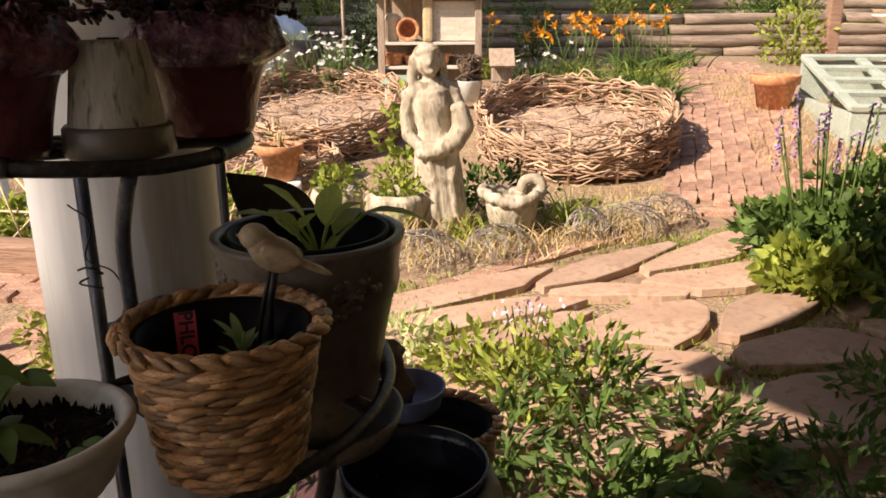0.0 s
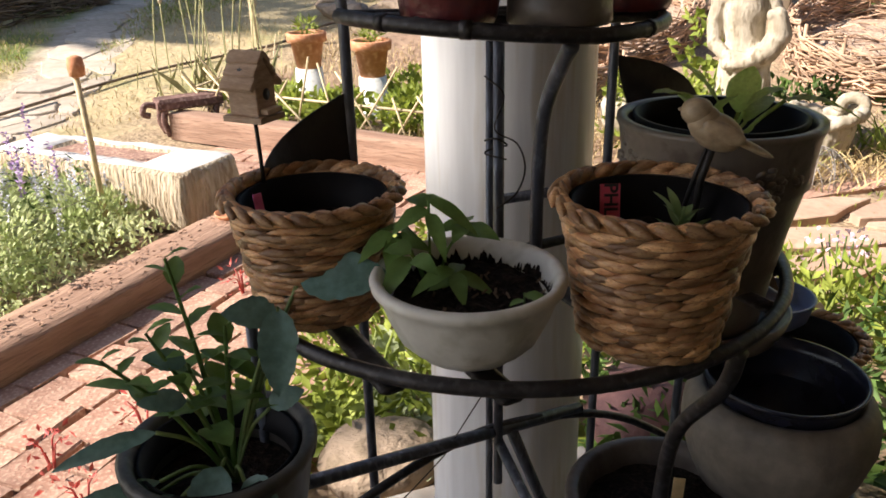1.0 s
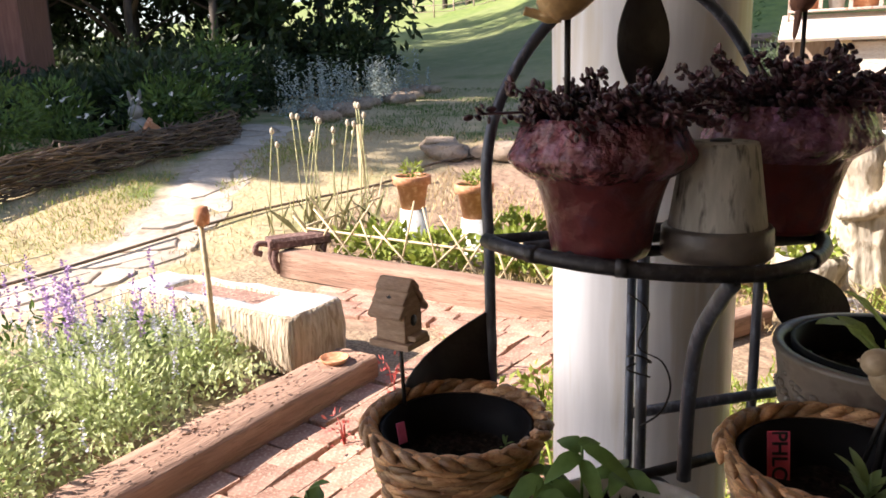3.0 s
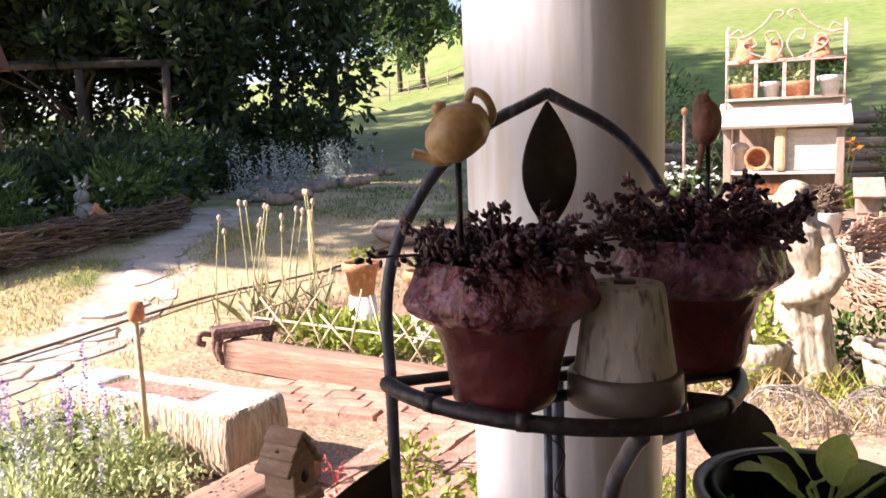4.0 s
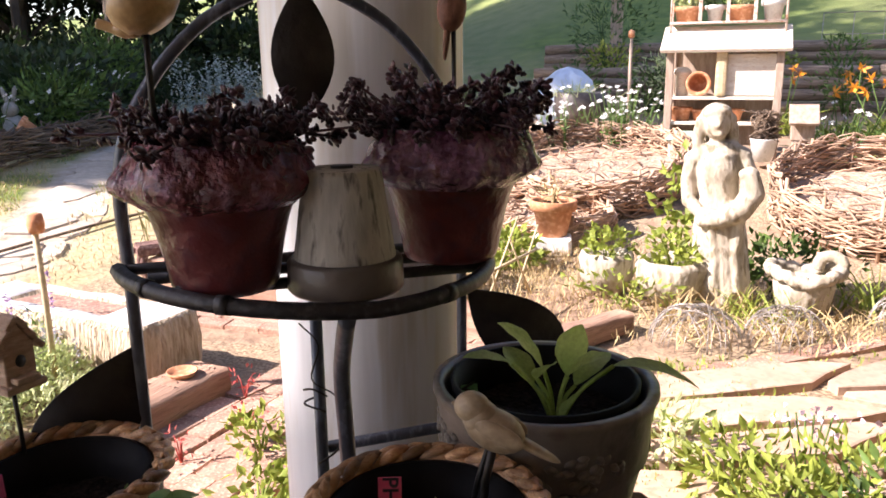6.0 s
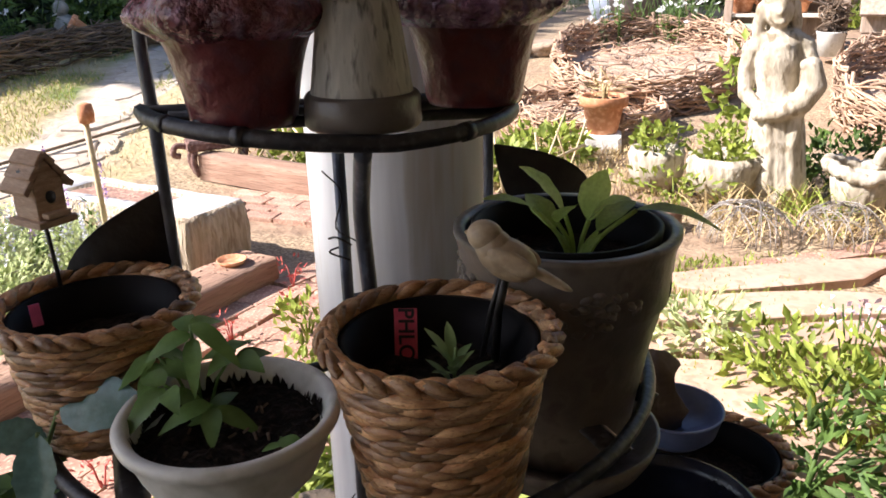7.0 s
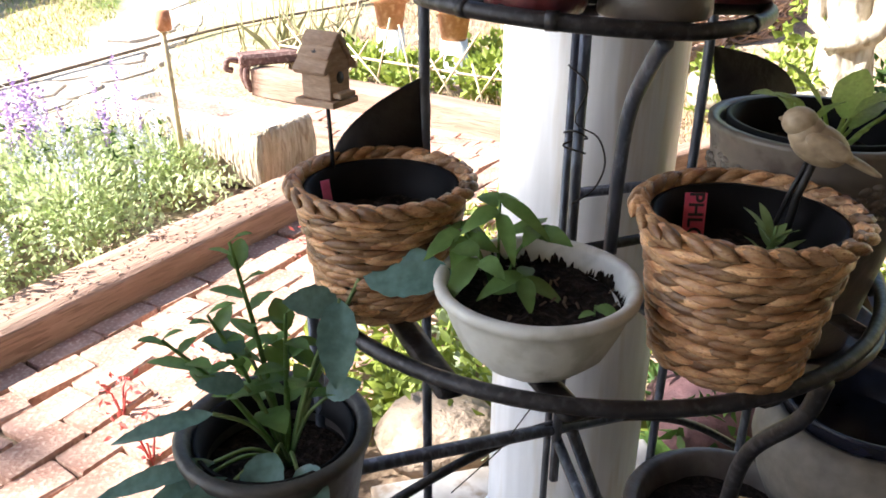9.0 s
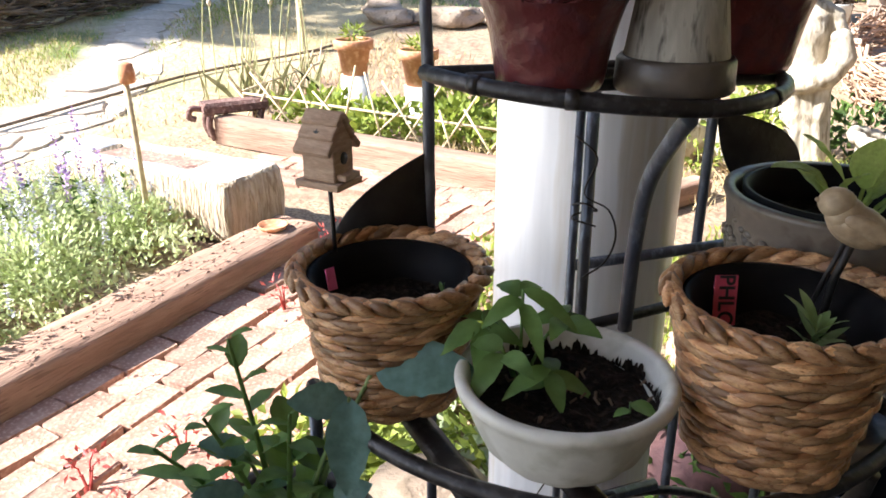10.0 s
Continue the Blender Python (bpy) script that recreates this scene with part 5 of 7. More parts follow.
def build_alliums():
    e = empty("seed_head_clump", (-3.62, 4.85, 0.02), "tall dry straw stalks with round pale seed heads", "plant")
    rnd = random.Random(9)
    for k in range(16):
        x, y = rnd.gauss(0, 0.3), rnd.gauss(0, 0.2)
        h = rnd.uniform(0.72, 1.05)
        lean = rnd.uniform(-0.1, 0.12)
        obj("stalk", *tube(smooth_line([(x, y, -0.03), (x + lean * 0.3, y, h * 0.5), (x + lean, y + 0.02, h)], 4), 0.0045, 5), M_STALK, e)
        obj("seed_head", *lathe([(0.001, -0.024), (0.012, -0.014), (0.017, 0.005), (0.013, 0.022), (0.005, 0.03), (0.001, 0.03)], 12, (x + lean, y + 0.02, h)), M_SEEDHEAD, e)
    p = np.random.default_rng(5).normal(size=(70, 3)) * [0.3, 0.2, 0.0]
    d = np.random.default_rng(6).normal(size=(70, 3)) * 0.3 + [0, 0, 1]
    leaf_obj("dry_leaves", leaves(p, d, 0.5, 0.012, seed=7, droop=0.2), M_STALK, e)


build_alliums()
st2 = empty("wooden_stake", (-4.1, 6.05, 0.2), "plain pale square wooden stake", "stake")
part("stick", box(0.045, 0.045, 0.66, (0, 0, -0.05), 0.006), M_BAMBOO, st2)


# lavender and catmint bed beside the timber
def mat_of_leaves(name, label, category, material, area, n, hmax, leaf, width, seed, up=0.8, kind="stuff"):
    """Low foliage over a four-sided area given as a function of (u, v)."""
    rng = np.random.default_rng(seed)
    u, v = rng.random(n), rng.random(n)
    x, y = area(u, v)
    lump = 0.55 + 0.45 * np.sin(x * 4.1 + seed) * np.cos(y * 3.7 + seed)
    gap = np.sin(x * 9 + 1.3 * seed) * np.sin(y * 8.3) > -0.72
    z = np.array([terrain(a, b) for a, b in zip(x, y)]) + hmax * lump * rng.random(n) ** 0.6
    p = np.stack([x, y, z], 1)[gap]
    d = rng.normal(size=(len(p), 3)) * 0.7 + [0, 0, up]
    ob = leaf_obj(name, leaves(p, d, leaf, width, seed=seed), material)
    return tagged(ob, label, category, kind=kind)


def quad(a, b, c, d):
    def f(u, v):
        return ((1 - u) * (1 - v) * a[0] + u * (1 - v) * b[0] + u * v * c[0] + (1 - u) * v * d[0],
                (1 - u) * (1 - v) * a[1] + u * (1 - v) * b[1] + u * v * c[1] + (1 - u) * v * d[1])
    return f


for k in range(12):
    rnd = random.Random(200 + k)
    y = 0.75 + 0.18 * k
    x = -2.55 - 0.28 * (k % 3) - rnd.uniform(0, 0.1)
    r = rnd.uniform(0.2, 0.3)
    e = empty("catmint_clump", (x, min(y, 2.5), 0.0), "frothy grey-green catmint clump with small pale blooms", "plant", "catmint beside the timber")
    p, d = scatter(1500, (0, 0, 0.15 if k < 8 else 0.1), (r, r, 0.18 if k < 8 else 0.12), 300 + k, 0.3)
    ok = p[:, 2] > 0.02
    leaf_obj("foliage", leaves(p[ok], d[ok] + np.array([0, 0, 0.5]), 0.032, 0.016, seed=300 + k), M_CATMINT, e)
    rng = np.random.default_rng(400 + k)
    base = rng.normal(size=(16, 2)) * r * 0.5
    pts, dr = [], []
    for bx, by in base:
        h0 = rng.uniform(0.2, 0.34) * (1 if k < 8 else 0.7)
        for q in range(18):
            pts.append((bx, by, h0 + q * 0.006))
            dr.append(rng.normal(size=3) * [1, 1, 0.3] + [0, 0, 0.3])
    sp_ob = leaf_obj("flower_haze", leaves(pts, dr, 0.014, 0.009, seed=k), M_LILAC, e)
    tagged(sp_ob, kind="stuff")
mat_of_leaves("catmint_edge", "pale catmint and thyme spilling beside the timber", "plants", M_CATMINT, quad((-3.6, 0.0), (-2.32, 0.0), (-2.2, 2.4), (-3.5, 2.4)), 8600, 0.17, 0.035, 0.016, 17)
for k, (x, y) in enumerate(((-3.2, 2.25), (-3.0, 2.05), (-3.4, 1.9), (-3.15, 1.7), (-3.5, 2.2), (-2.95, 2.4))):
    e = empty("salvia_clump", (x, y, 0), "salvia with upright violet flower spikes", "plant", "violet salvia")
    rng = np.random.default_rng(500 + k)
    pts, dr, lp, ld = [], [], [], []
    for s in range(8):
        bx, by = rng.normal(size=2) * 0.1
        h0 = rng.uniform(0.22, 0.36)
        for q in range(34):
            pts.append((bx * 1.3, by * 1.3, h0 + q * 0.005))
            dr.append(rng.normal(size=3) * [1, 1, 0.2] + [0, 0, 0.4])
        for q in range(12):
            lp.append((bx, by, rng.uniform(0.02, h0)))
            ld.append(rng.normal(size=3) + [0, 0, 0.4])
    tagged(leaf_obj("flower_haze", leaves(pts, dr, 0.02, 0.013, seed=k), M_PURPLE, e), kind="stuff")
    leaf_obj("foliage", leaves(lp, ld, 0.06, 0.018, seed=k + 9), M_GREEN, e)
net = empty("plant_netting", (-2.9, 1.5, 0.0), "thin pale wire netting stretched over the plants", "netting")
for k in range(7):
    obj("wire", *tube([(-0.7, -0.9 + 0.26 * k, 0.52), (0.45, -0.75 + 0.26 * k, 0.2)], 0.0018, 4), M_WIRE, net)
for k in range(5):
    obj("wire", *tube([(-0.65 + 0.24 * k, -1.0, 0.5 - 0.07 * k), (-0.6 + 0.24 * k, 0.9, 0.5 - 0.07 * k)], 0.0018, 4), M_WIRE, net)


# ---- wattle beds ----
def wattle(name, at, rx, ry, h, label, seed, material, n=150, arc=(0, 6.283), soil=True):
    e = empty(name, at, label, "garden bed")
    rnd = random.Random(seed)
    tw = []
    for k in range(n):
        a0 = rnd.uniform(*arc)
        span = rnd.uniform(0.5, 1.5) * (1 if soil else 0.3)
        z = h * rnd.random() ** 0.8
        pts = []
        ph = rnd.choice((0, math.pi))
        for i in range(10):
            a = a0 + span * i / 9
            a = min(max(a, arc[0]), arc[1]) if arc[1] - arc[0] < 6 else a
            o = 1 + 0.035 * math.sin(a * 9 + ph) + rnd.uniform(-0.03, 0.03)
            pts.append((rx * o * math.cos(a), ry * o * math.sin(a), z + 0.09 * math.sin(i * 0.5 + ph) * rnd.random() + terrain(at[0] + rx * math.cos(a), at[1] + ry * math.sin(a)) - at[2]))
        tw.append(tube(pts, rnd.uniform(0.004, 0.011), 5))
    if soil:
        for k in range(n // 3):
            a, q = rnd.uniform(0, 6.283), rnd.random() ** 0.5 * 0.9
            x, y, b = rx * q * math.cos(a), ry * q * math.sin(a), rnd.uniform(0, 6.283)
            zz = terrain(at[0] + x, at[1] + y) - at[2] + h * 0.28 + rnd.uniform(0, 0.05)
            L = rnd.uniform(0.12, 0.4)
            tw.append(tube([(x, y, zz), (x + L * 0.5 * math.cos(b), y + L * 0.5 * math.sin(b), zz + rnd.uniform(0, 0.06)), (x + L * math.cos(b + 0.3), y + L * math.sin(b + 0.3), zz + rnd.uniform(-0.02, 0.05))], rnd.uniform(0.004, 0.008), 4))
    tagged(obj("wattle_weave", *merge(*tw), material, e), kind="stuff")
    m = int((arc[1] - arc[0]) / 0.42)
    for i in range(m):
        a = arc[0] + (arc[1] - arc[0]) * i / m
        zz = terrain(at[0] + rx * math.cos(a), at[1] + ry * math.sin(a)) - at[2]
        obj("post", *tube([(rx * math.cos(a), ry * math.sin(a), zz - 0.05), (rx * math.cos(a), ry * math.sin(a), zz + h + 0.05)], 0.014, 6), material, e)
    if soil:
        verts, faces = [(0, 0, h * 0.25 + terrain(at[0], at[1]) - at[2])], []
        for k in range(1, 6):
            for i in range(28):
                a = 6.2832 * i / 28
                q = k / 5 * 0.95
                gz = terrain(at[0] + rx * q * math.cos(a), at[1] + ry * q * math.sin(a)) - at[2]
                verts.append((rx * q * math.cos(a), ry * q * math.sin(a), gz + h * 0.25 + 0.03 * noise.noise((k, i * 0.6, seed))))
        for i in range(28):
            faces.append((0, 1 + i, 1 + (i + 1) % 28))
        for k in range(4):
            for i in range(28):
                j = (i + 1) % 28
                faces.append((1 + k * 28 + i, 1 + (k + 1) * 28 + i, 1 + (k + 1) * 28 + j, 1 + k * 28 + j))
        obj("soil", verts, faces, M_BEDSOIL, e, "dry pinkish soil")
    return e


M_BEDSOIL = mat("dry_bed_soil", (0.34, 0.225, 0.155), (0.48, 0.35, 0.26), 6, 0.95, 0.8, c=(0.54, 0.42, 0.31), fine=40, dist=0.03)
wattle("wattle_bed", (1.06, 6.75, 0.2), 0.82, 0.95, 0.34, "round raised bed walled with woven dry twigs", 3, M_TWIG, 330)
wattle("wattle_bed", (-1.25, 7.35, 0.26), 0.8, 1.05, 0.3, "second round bed of woven pale twigs", 5, M_TWIG, 310)
wattle("wattle_bed", (-1.5, 6.05, 0.08), 0.62, 0.42, 0.14, "low collapsed ring of twigs and brush", 6, M_TWIG, 170)
wattle("wattle_border", (-9.3, 4.3, 0.3), 2.85, 5.5, 0.3, "low woven dark twig border round a shrub bed", 7, M_TWIGDARK, 260, (-0.45, 0.62), False)


# ---- statue and its neighbours ----
def build_statue():
    bm = bmesh.new()
    def blob(c, s, rx=0, ry=0, rz=0, sub=3):
        g = bmesh.ops.create_icosphere(bm, subdivisions=sub, radius=1)
        bmesh.ops.transform(bm, matrix=pose(*c, rx, ry, rz) @ Matrix.Diagonal((*s, 1)), verts=g["verts"])
    def ring(profile):
        v, f = profile
        vs = [bm.verts.new(q) for q in v]
        for q in f:
            try:
                bm.faces.new([vs[i] for i in q])
            except ValueError:
                pass
    def limb(points, radii):
        """A chain of blobs along points."""
        for (p0, p1), (r0, r1) in zip(zip(points, points[1:]), zip(radii, radii[1:])):
            p0, p1 = Vector(p0), Vector(p1)
            n = max(int((p1 - p0).length / 0.018), 2)
            for i in range(n + 1):
                q = i / n
                w = r0 + (r1 - r0) * q
                blob(tuple(p0.lerp(p1, q)), (w, w, w), sub=2)
    ring(lathe([(0.002, 0), (0.15, 0), (0.16, 0.03), (0.15, 0.07), (0.13, 0.09), (0.002, 0.1)], 24))
    ring(lathe([(0.002, 0.05), (0.155, 0.06), (0.15, 0.2), (0.145, 0.35), (0.135, 0.45), (0.12, 0.54), (0.105, 0.6), (0.108, 0.68), (0.115, 0.76), (0.1, 0.83), (0.055, 0.87), (0.04, 0.92), (0.03, 0.955), (0.002, 0.965)], 40,
               wob=lambda a, z: 1 + (0.06 * math.sin(a * 8 + z * 4) * max(0, 0.55 - z) * 2)))
    limb([(-0.135, 0.0, 0.815), (-0.06, 0.0, 0.845), (0.06, 0.0, 0.845), (0.135, 0.0, 0.815)], [0.046, 0.06, 0.06, 0.046])
    # head with long hair parted over the brow
    blob((0.0, -0.015, 1.0), (0.07, 0.08, 0.092))
    blob((0.0, 0.022, 1.02), (0.09, 0.085, 0.09))
    blob((0.0, -0.03, 1.062), (0.078, 0.055, 0.04))
    limb([(-0.08, 0.0, 1.02), (-0.098, 0.0, 0.93), (-0.105, -0.02, 0.83)], [0.03, 0.036, 0.026])
    limb([(0.08, 0.01, 1.02), (0.088, 0.02, 0.93), (0.085, 0.03, 0.85)], [0.026, 0.03, 0.024])
    limb([(0.0, 0.07, 1.0), (0.0, 0.08, 0.85)], [0.07, 0.06])
    blob((0.0, -0.094, 0.995), (0.012, 0.016, 0.02), sub=2)
    blob((0.0, -0.08, 0.945), (0.028, 0.02, 0.018), sub=2)
    # arms: one across the waist, the other lifting a fold of cloth
    limb([(-0.13, 0.0, 0.81), (-0.16, 0.0, 0.7), (-0.16, -0.03, 0.59), (-0.11, -0.11, 0.535), (0.0, -0.15, 0.52)], [0.046, 0.042, 0.04, 0.034, 0.03])
    limb([(0.13, 0.0, 0.81), (0.165, -0.02, 0.71), (0.175, -0.05, 0.63), (0.16, -0.12, 0.68), (0.12, -0.13, 0.73)], [0.046, 0.042, 0.04, 0.034, 0.032])
    limb([(0.15, -0.12, 0.72), (0.16, -0.12, 0.62), (0.1, -0.14, 0.54), (0.0, -0.15, 0.5), (-0.1, -0.12, 0.49)], [0.05, 0.066, 0.062, 0.05, 0.04])
    for k in range(13):
        a = 2 * math.pi * k / 13
        limb([(0.125 * math.cos(a), 0.125 * math.sin(a), 0.46), (0.145 * math.cos(a + 0.1), 0.145 * math.sin(a + 0.1), 0.08)], [0.012, 0.022])
    limb([(0.1, -0.13, 0.5), (0.06, -0.13, 0.3), (0.07, -0.135, 0.1)], [0.03, 0.026, 0.03])
    limb([(-0.06, -0.12, 0.48), (-0.03, -0.13, 0.28), (-0.06, -0.13, 0.1)], [0.026, 0.024, 0.03])
    blob((0.0, -0.07, 0.74), (0.09, 0.045, 0.1))
    me = bpy.data.meshes.new("garden_statue")
    bm.to_mesh(me)
    bm.free()
    ob = new("garden_statue", me)
    me.materials.append(M_STATUE)
    ob.matrix_world = pose(-0.05, 4.72, 0.0, 0, -5.0, 8)
    rem = ob.modifiers.new("fuse", "REMESH")
    rem.mode, rem.voxel_size, rem.use_smooth_shade = "VOXEL", 0.0085, True
    sm = ob.modifiers.new("soften", "SMOOTH")
    sm.factor, sm.iterations = 0.5, 3
    return tagged(ob, "lichen-stained concrete garden statue holding folds of its dress", "statue")


build_statue()


def build_concrete_basket():
    e = empty("concrete_basket", (0.36, 4.6, 0.0), "pale concrete basket planter with woven pattern and looped handle", "planter")
    obj("body", *lathe([(0.002, 0), (0.11, 0), (0.125, 0.03), (0.145, 0.12), (0.155, 0.17), (0.15, 0.19), (0.11, 0.2), (0.1, 0.16), (0.002, 0.15)], 60,
                       wob=lambda a, z: 1 + (0.035 * math.sin(a * 22 + (math.pi if int(z * 60) % 2 else 0)) if z < 0.17 else 0)), M_STATUE, e)
    pts = [(0.175 * math.cos(a), 0.15 * math.sin(a), 0.2 + 0.05 * abs(math.cos(a)) + 0.008 * math.sin(a * 14)) for a in np.linspace(0, 6.283, 60)[:-1]]
    obj("rim", *tube(pts, 0.034, 8, True), M_STATUE, e)
    obj("handle", *tube(smooth_line([(0.15, 0, 0.22), (0.18, 0.02, 0.28), (0.14, 0.04, 0.315), (0.08, 0.05, 0.3), (0.06, 0.05, 0.24)], 6), 0.032, 10), M_STATUE, e)
    soil_disc(0.12, 0.175, 3, e, 0.015)


build_concrete_basket()
blk = empty("pale_stone_block", (-1.22, 5.58, 0.02), "whitewashed stone block under a terracotta pot", "block")
part("block", box(0.26, 0.22, 0.13, (0, 0, -0.03), 0.02, 12, 0.004, 5), M_TROUGHTOP, blk)
terracotta((-1.23, 5.6, 0.118), 0.155, 0.1, 0.26, "terracotta pot with dry seedlings in front of the twig bed")
bush("dry_seedling", (-1.23, 5.6, 0.335), "sparse dry seedling in a terracotta pot", "plant", M_STRAW, (0.1, 0.1, 0.09), 60, 0.1, 0.01, 71, 3)
for k, (x, y, w) in enumerate(((-0.32, 4.66, 0.19), (-0.7, 4.72, 0.15))):
    e = empty("pale_concrete_planter", (x, y, 0), "pale lumpy concrete planter with trailing foliage", "planter", "planters beside the statue")
    obj("body", *lathe([(0.002, 0), (w * 0.7, 0), (w, 0.1), (w * 1.05, 0.2), (w * 0.95, 0.24), (w * 0.8, 0.22), (w * 0.7, 0.2), (0.002, 0.19)], 28, wob=lambda a, z: 1 + 0.07 * math.sin(a * 7 + z * 20)), M_STATUE, e)
    bush("trailing_plant", (x, y, 0.18), "trailing lime green plant in a concrete planter", "plant", M_LIME, (0.16, 0.16, 0.1), 170, 0.05, 0.035, 90 + k, 4)


def grass_tuft(name, at, label, material, n, h, spread, seed, width=0.012, droop=0.25, group="", category="grass"):
    rng = np.random.default_rng(seed)
    e = empty(name, at, label, category, group)
    pts, dr = rng.normal(size=(n, 3)) * [spread * 0.3, spread * 0.3, 0], rng.normal(size=(n, 3)) * [0.45, 0.45, 0.1] + [0, 0, 1]
    verts, faces = [], []
    for p, d in zip(pts, dr):
        d = d / np.linalg.norm(d)
        L = h * rng.uniform(0.6, 1.15)
        s = np.cross(d, rng.normal(size=3))
        s /= np.linalg.norm(s)
        b = len(verts)
        for i in range(4):
            t = i / 3
            c = p + d * L * t + np.array([d[0], d[1], 0]) * L * droop * t * t * 2 - np.array([0, 0, 1]) * L * droop * t * t
            w = width * (1 - t) * 0.5 + 0.0008
            verts += [tuple(c + s * w), tuple(c - s * w)]
        for i in range(3):
            faces.append((b + 2 * i, b + 2 * i + 1, b + 2 * i + 3, b + 2 * i + 2))
    tagged(obj("foliage", verts, faces, material, e), kind="stuff")
    return e


grass_tuft("grass_clump", (0.72, 4.75, 0), "green strappy grass clump by the concrete basket", M_LIME, 80, 0.34, 0.35, 3, 0.014)
grass_tuft("grass_clump", (0.1, 4.42, 0), "dry and green grass at the statue's foot", M_LIME, 90, 0.22, 0.45, 4, 0.01)
grass_tuft("grass_clump", (-0.2, 4.5, 0), "dry straw-coloured grass at the statue's foot", M_STRAW, 120, 0.22, 0.5, 5, 0.008)
grass_tuft("grass_clump", (0.45, 4.35, 0), "dry straw-coloured grass by the brick edging", M_STRAW, 120, 0.16, 0.6, 8, 0.008)
bush("vine_plant", (-0.28, 5.15, 0.0), "climbing bright green vine behind the statue", "plant", M_LIME, (0.2, 0.16, 0.4), 210, 0.07, 0.055, 93, 5)
bush("leafy_weeds", (-0.55, 4.45, 0.0), "low bright green weeds near the statue", "plant", M_LIME, (0.3, 0.2, 0.1), 150, 0.05, 0.022, 94, 5)
bush("leafy_weeds", (0.25, 5.1, 0.0), "low green weeds behind the concrete basket", "plant", M_GREEN, (0.4, 0.2, 0.16), 420, 0.06, 0.03, 95, 5)


def cloche(at, r, h, seed):
    e = empty("wire_cloche", at, "crumpled chicken wire dome over dry stalks", "cloche", "chicken wire cloches")
    rnd = random.Random(seed)
    tw = []
    for k in range(26):
        a = math.pi * k / 26 + rnd.uniform(-0.1, 0.1)
        o = rnd.uniform(-0.85, 0.85) * r
        w = math.sqrt(max(r * r - o * o, 0.0004))
        pts = [(math.cos(a) * o * -1 * 0 + math.cos(a) * w * math.cos(q) - math.sin(a) * o, math.sin(a) * w * math.cos(q) + math.cos(a) * o, h * math.sin(q) * (w / r) + rnd.uniform(-0.008, 0.008)) for q in np.linspace(0, math.pi, 12)]
        tw.append(tube(pts, 0.0022, 4))
    tagged(obj("wire_dome", *merge(*tw), M_WIRE, e), kind="stuff")
    grass_tuft("dry_stalks", at, "dry stalks under a wire dome", M_STRAW, 60, h * 0.9, r * 1.2, seed, 0.006)


for k, (x, y, r) in enumerate(((-0.15, 4.0, 0.22), (0.27, 4.12, 0.2), (1.05, 4.62, 0.26), (1.35, 4.85, 0.2), (0.8, 4.5, 0.14))):
    cloche((x, y, 0), r, 0.17, 30 + k)


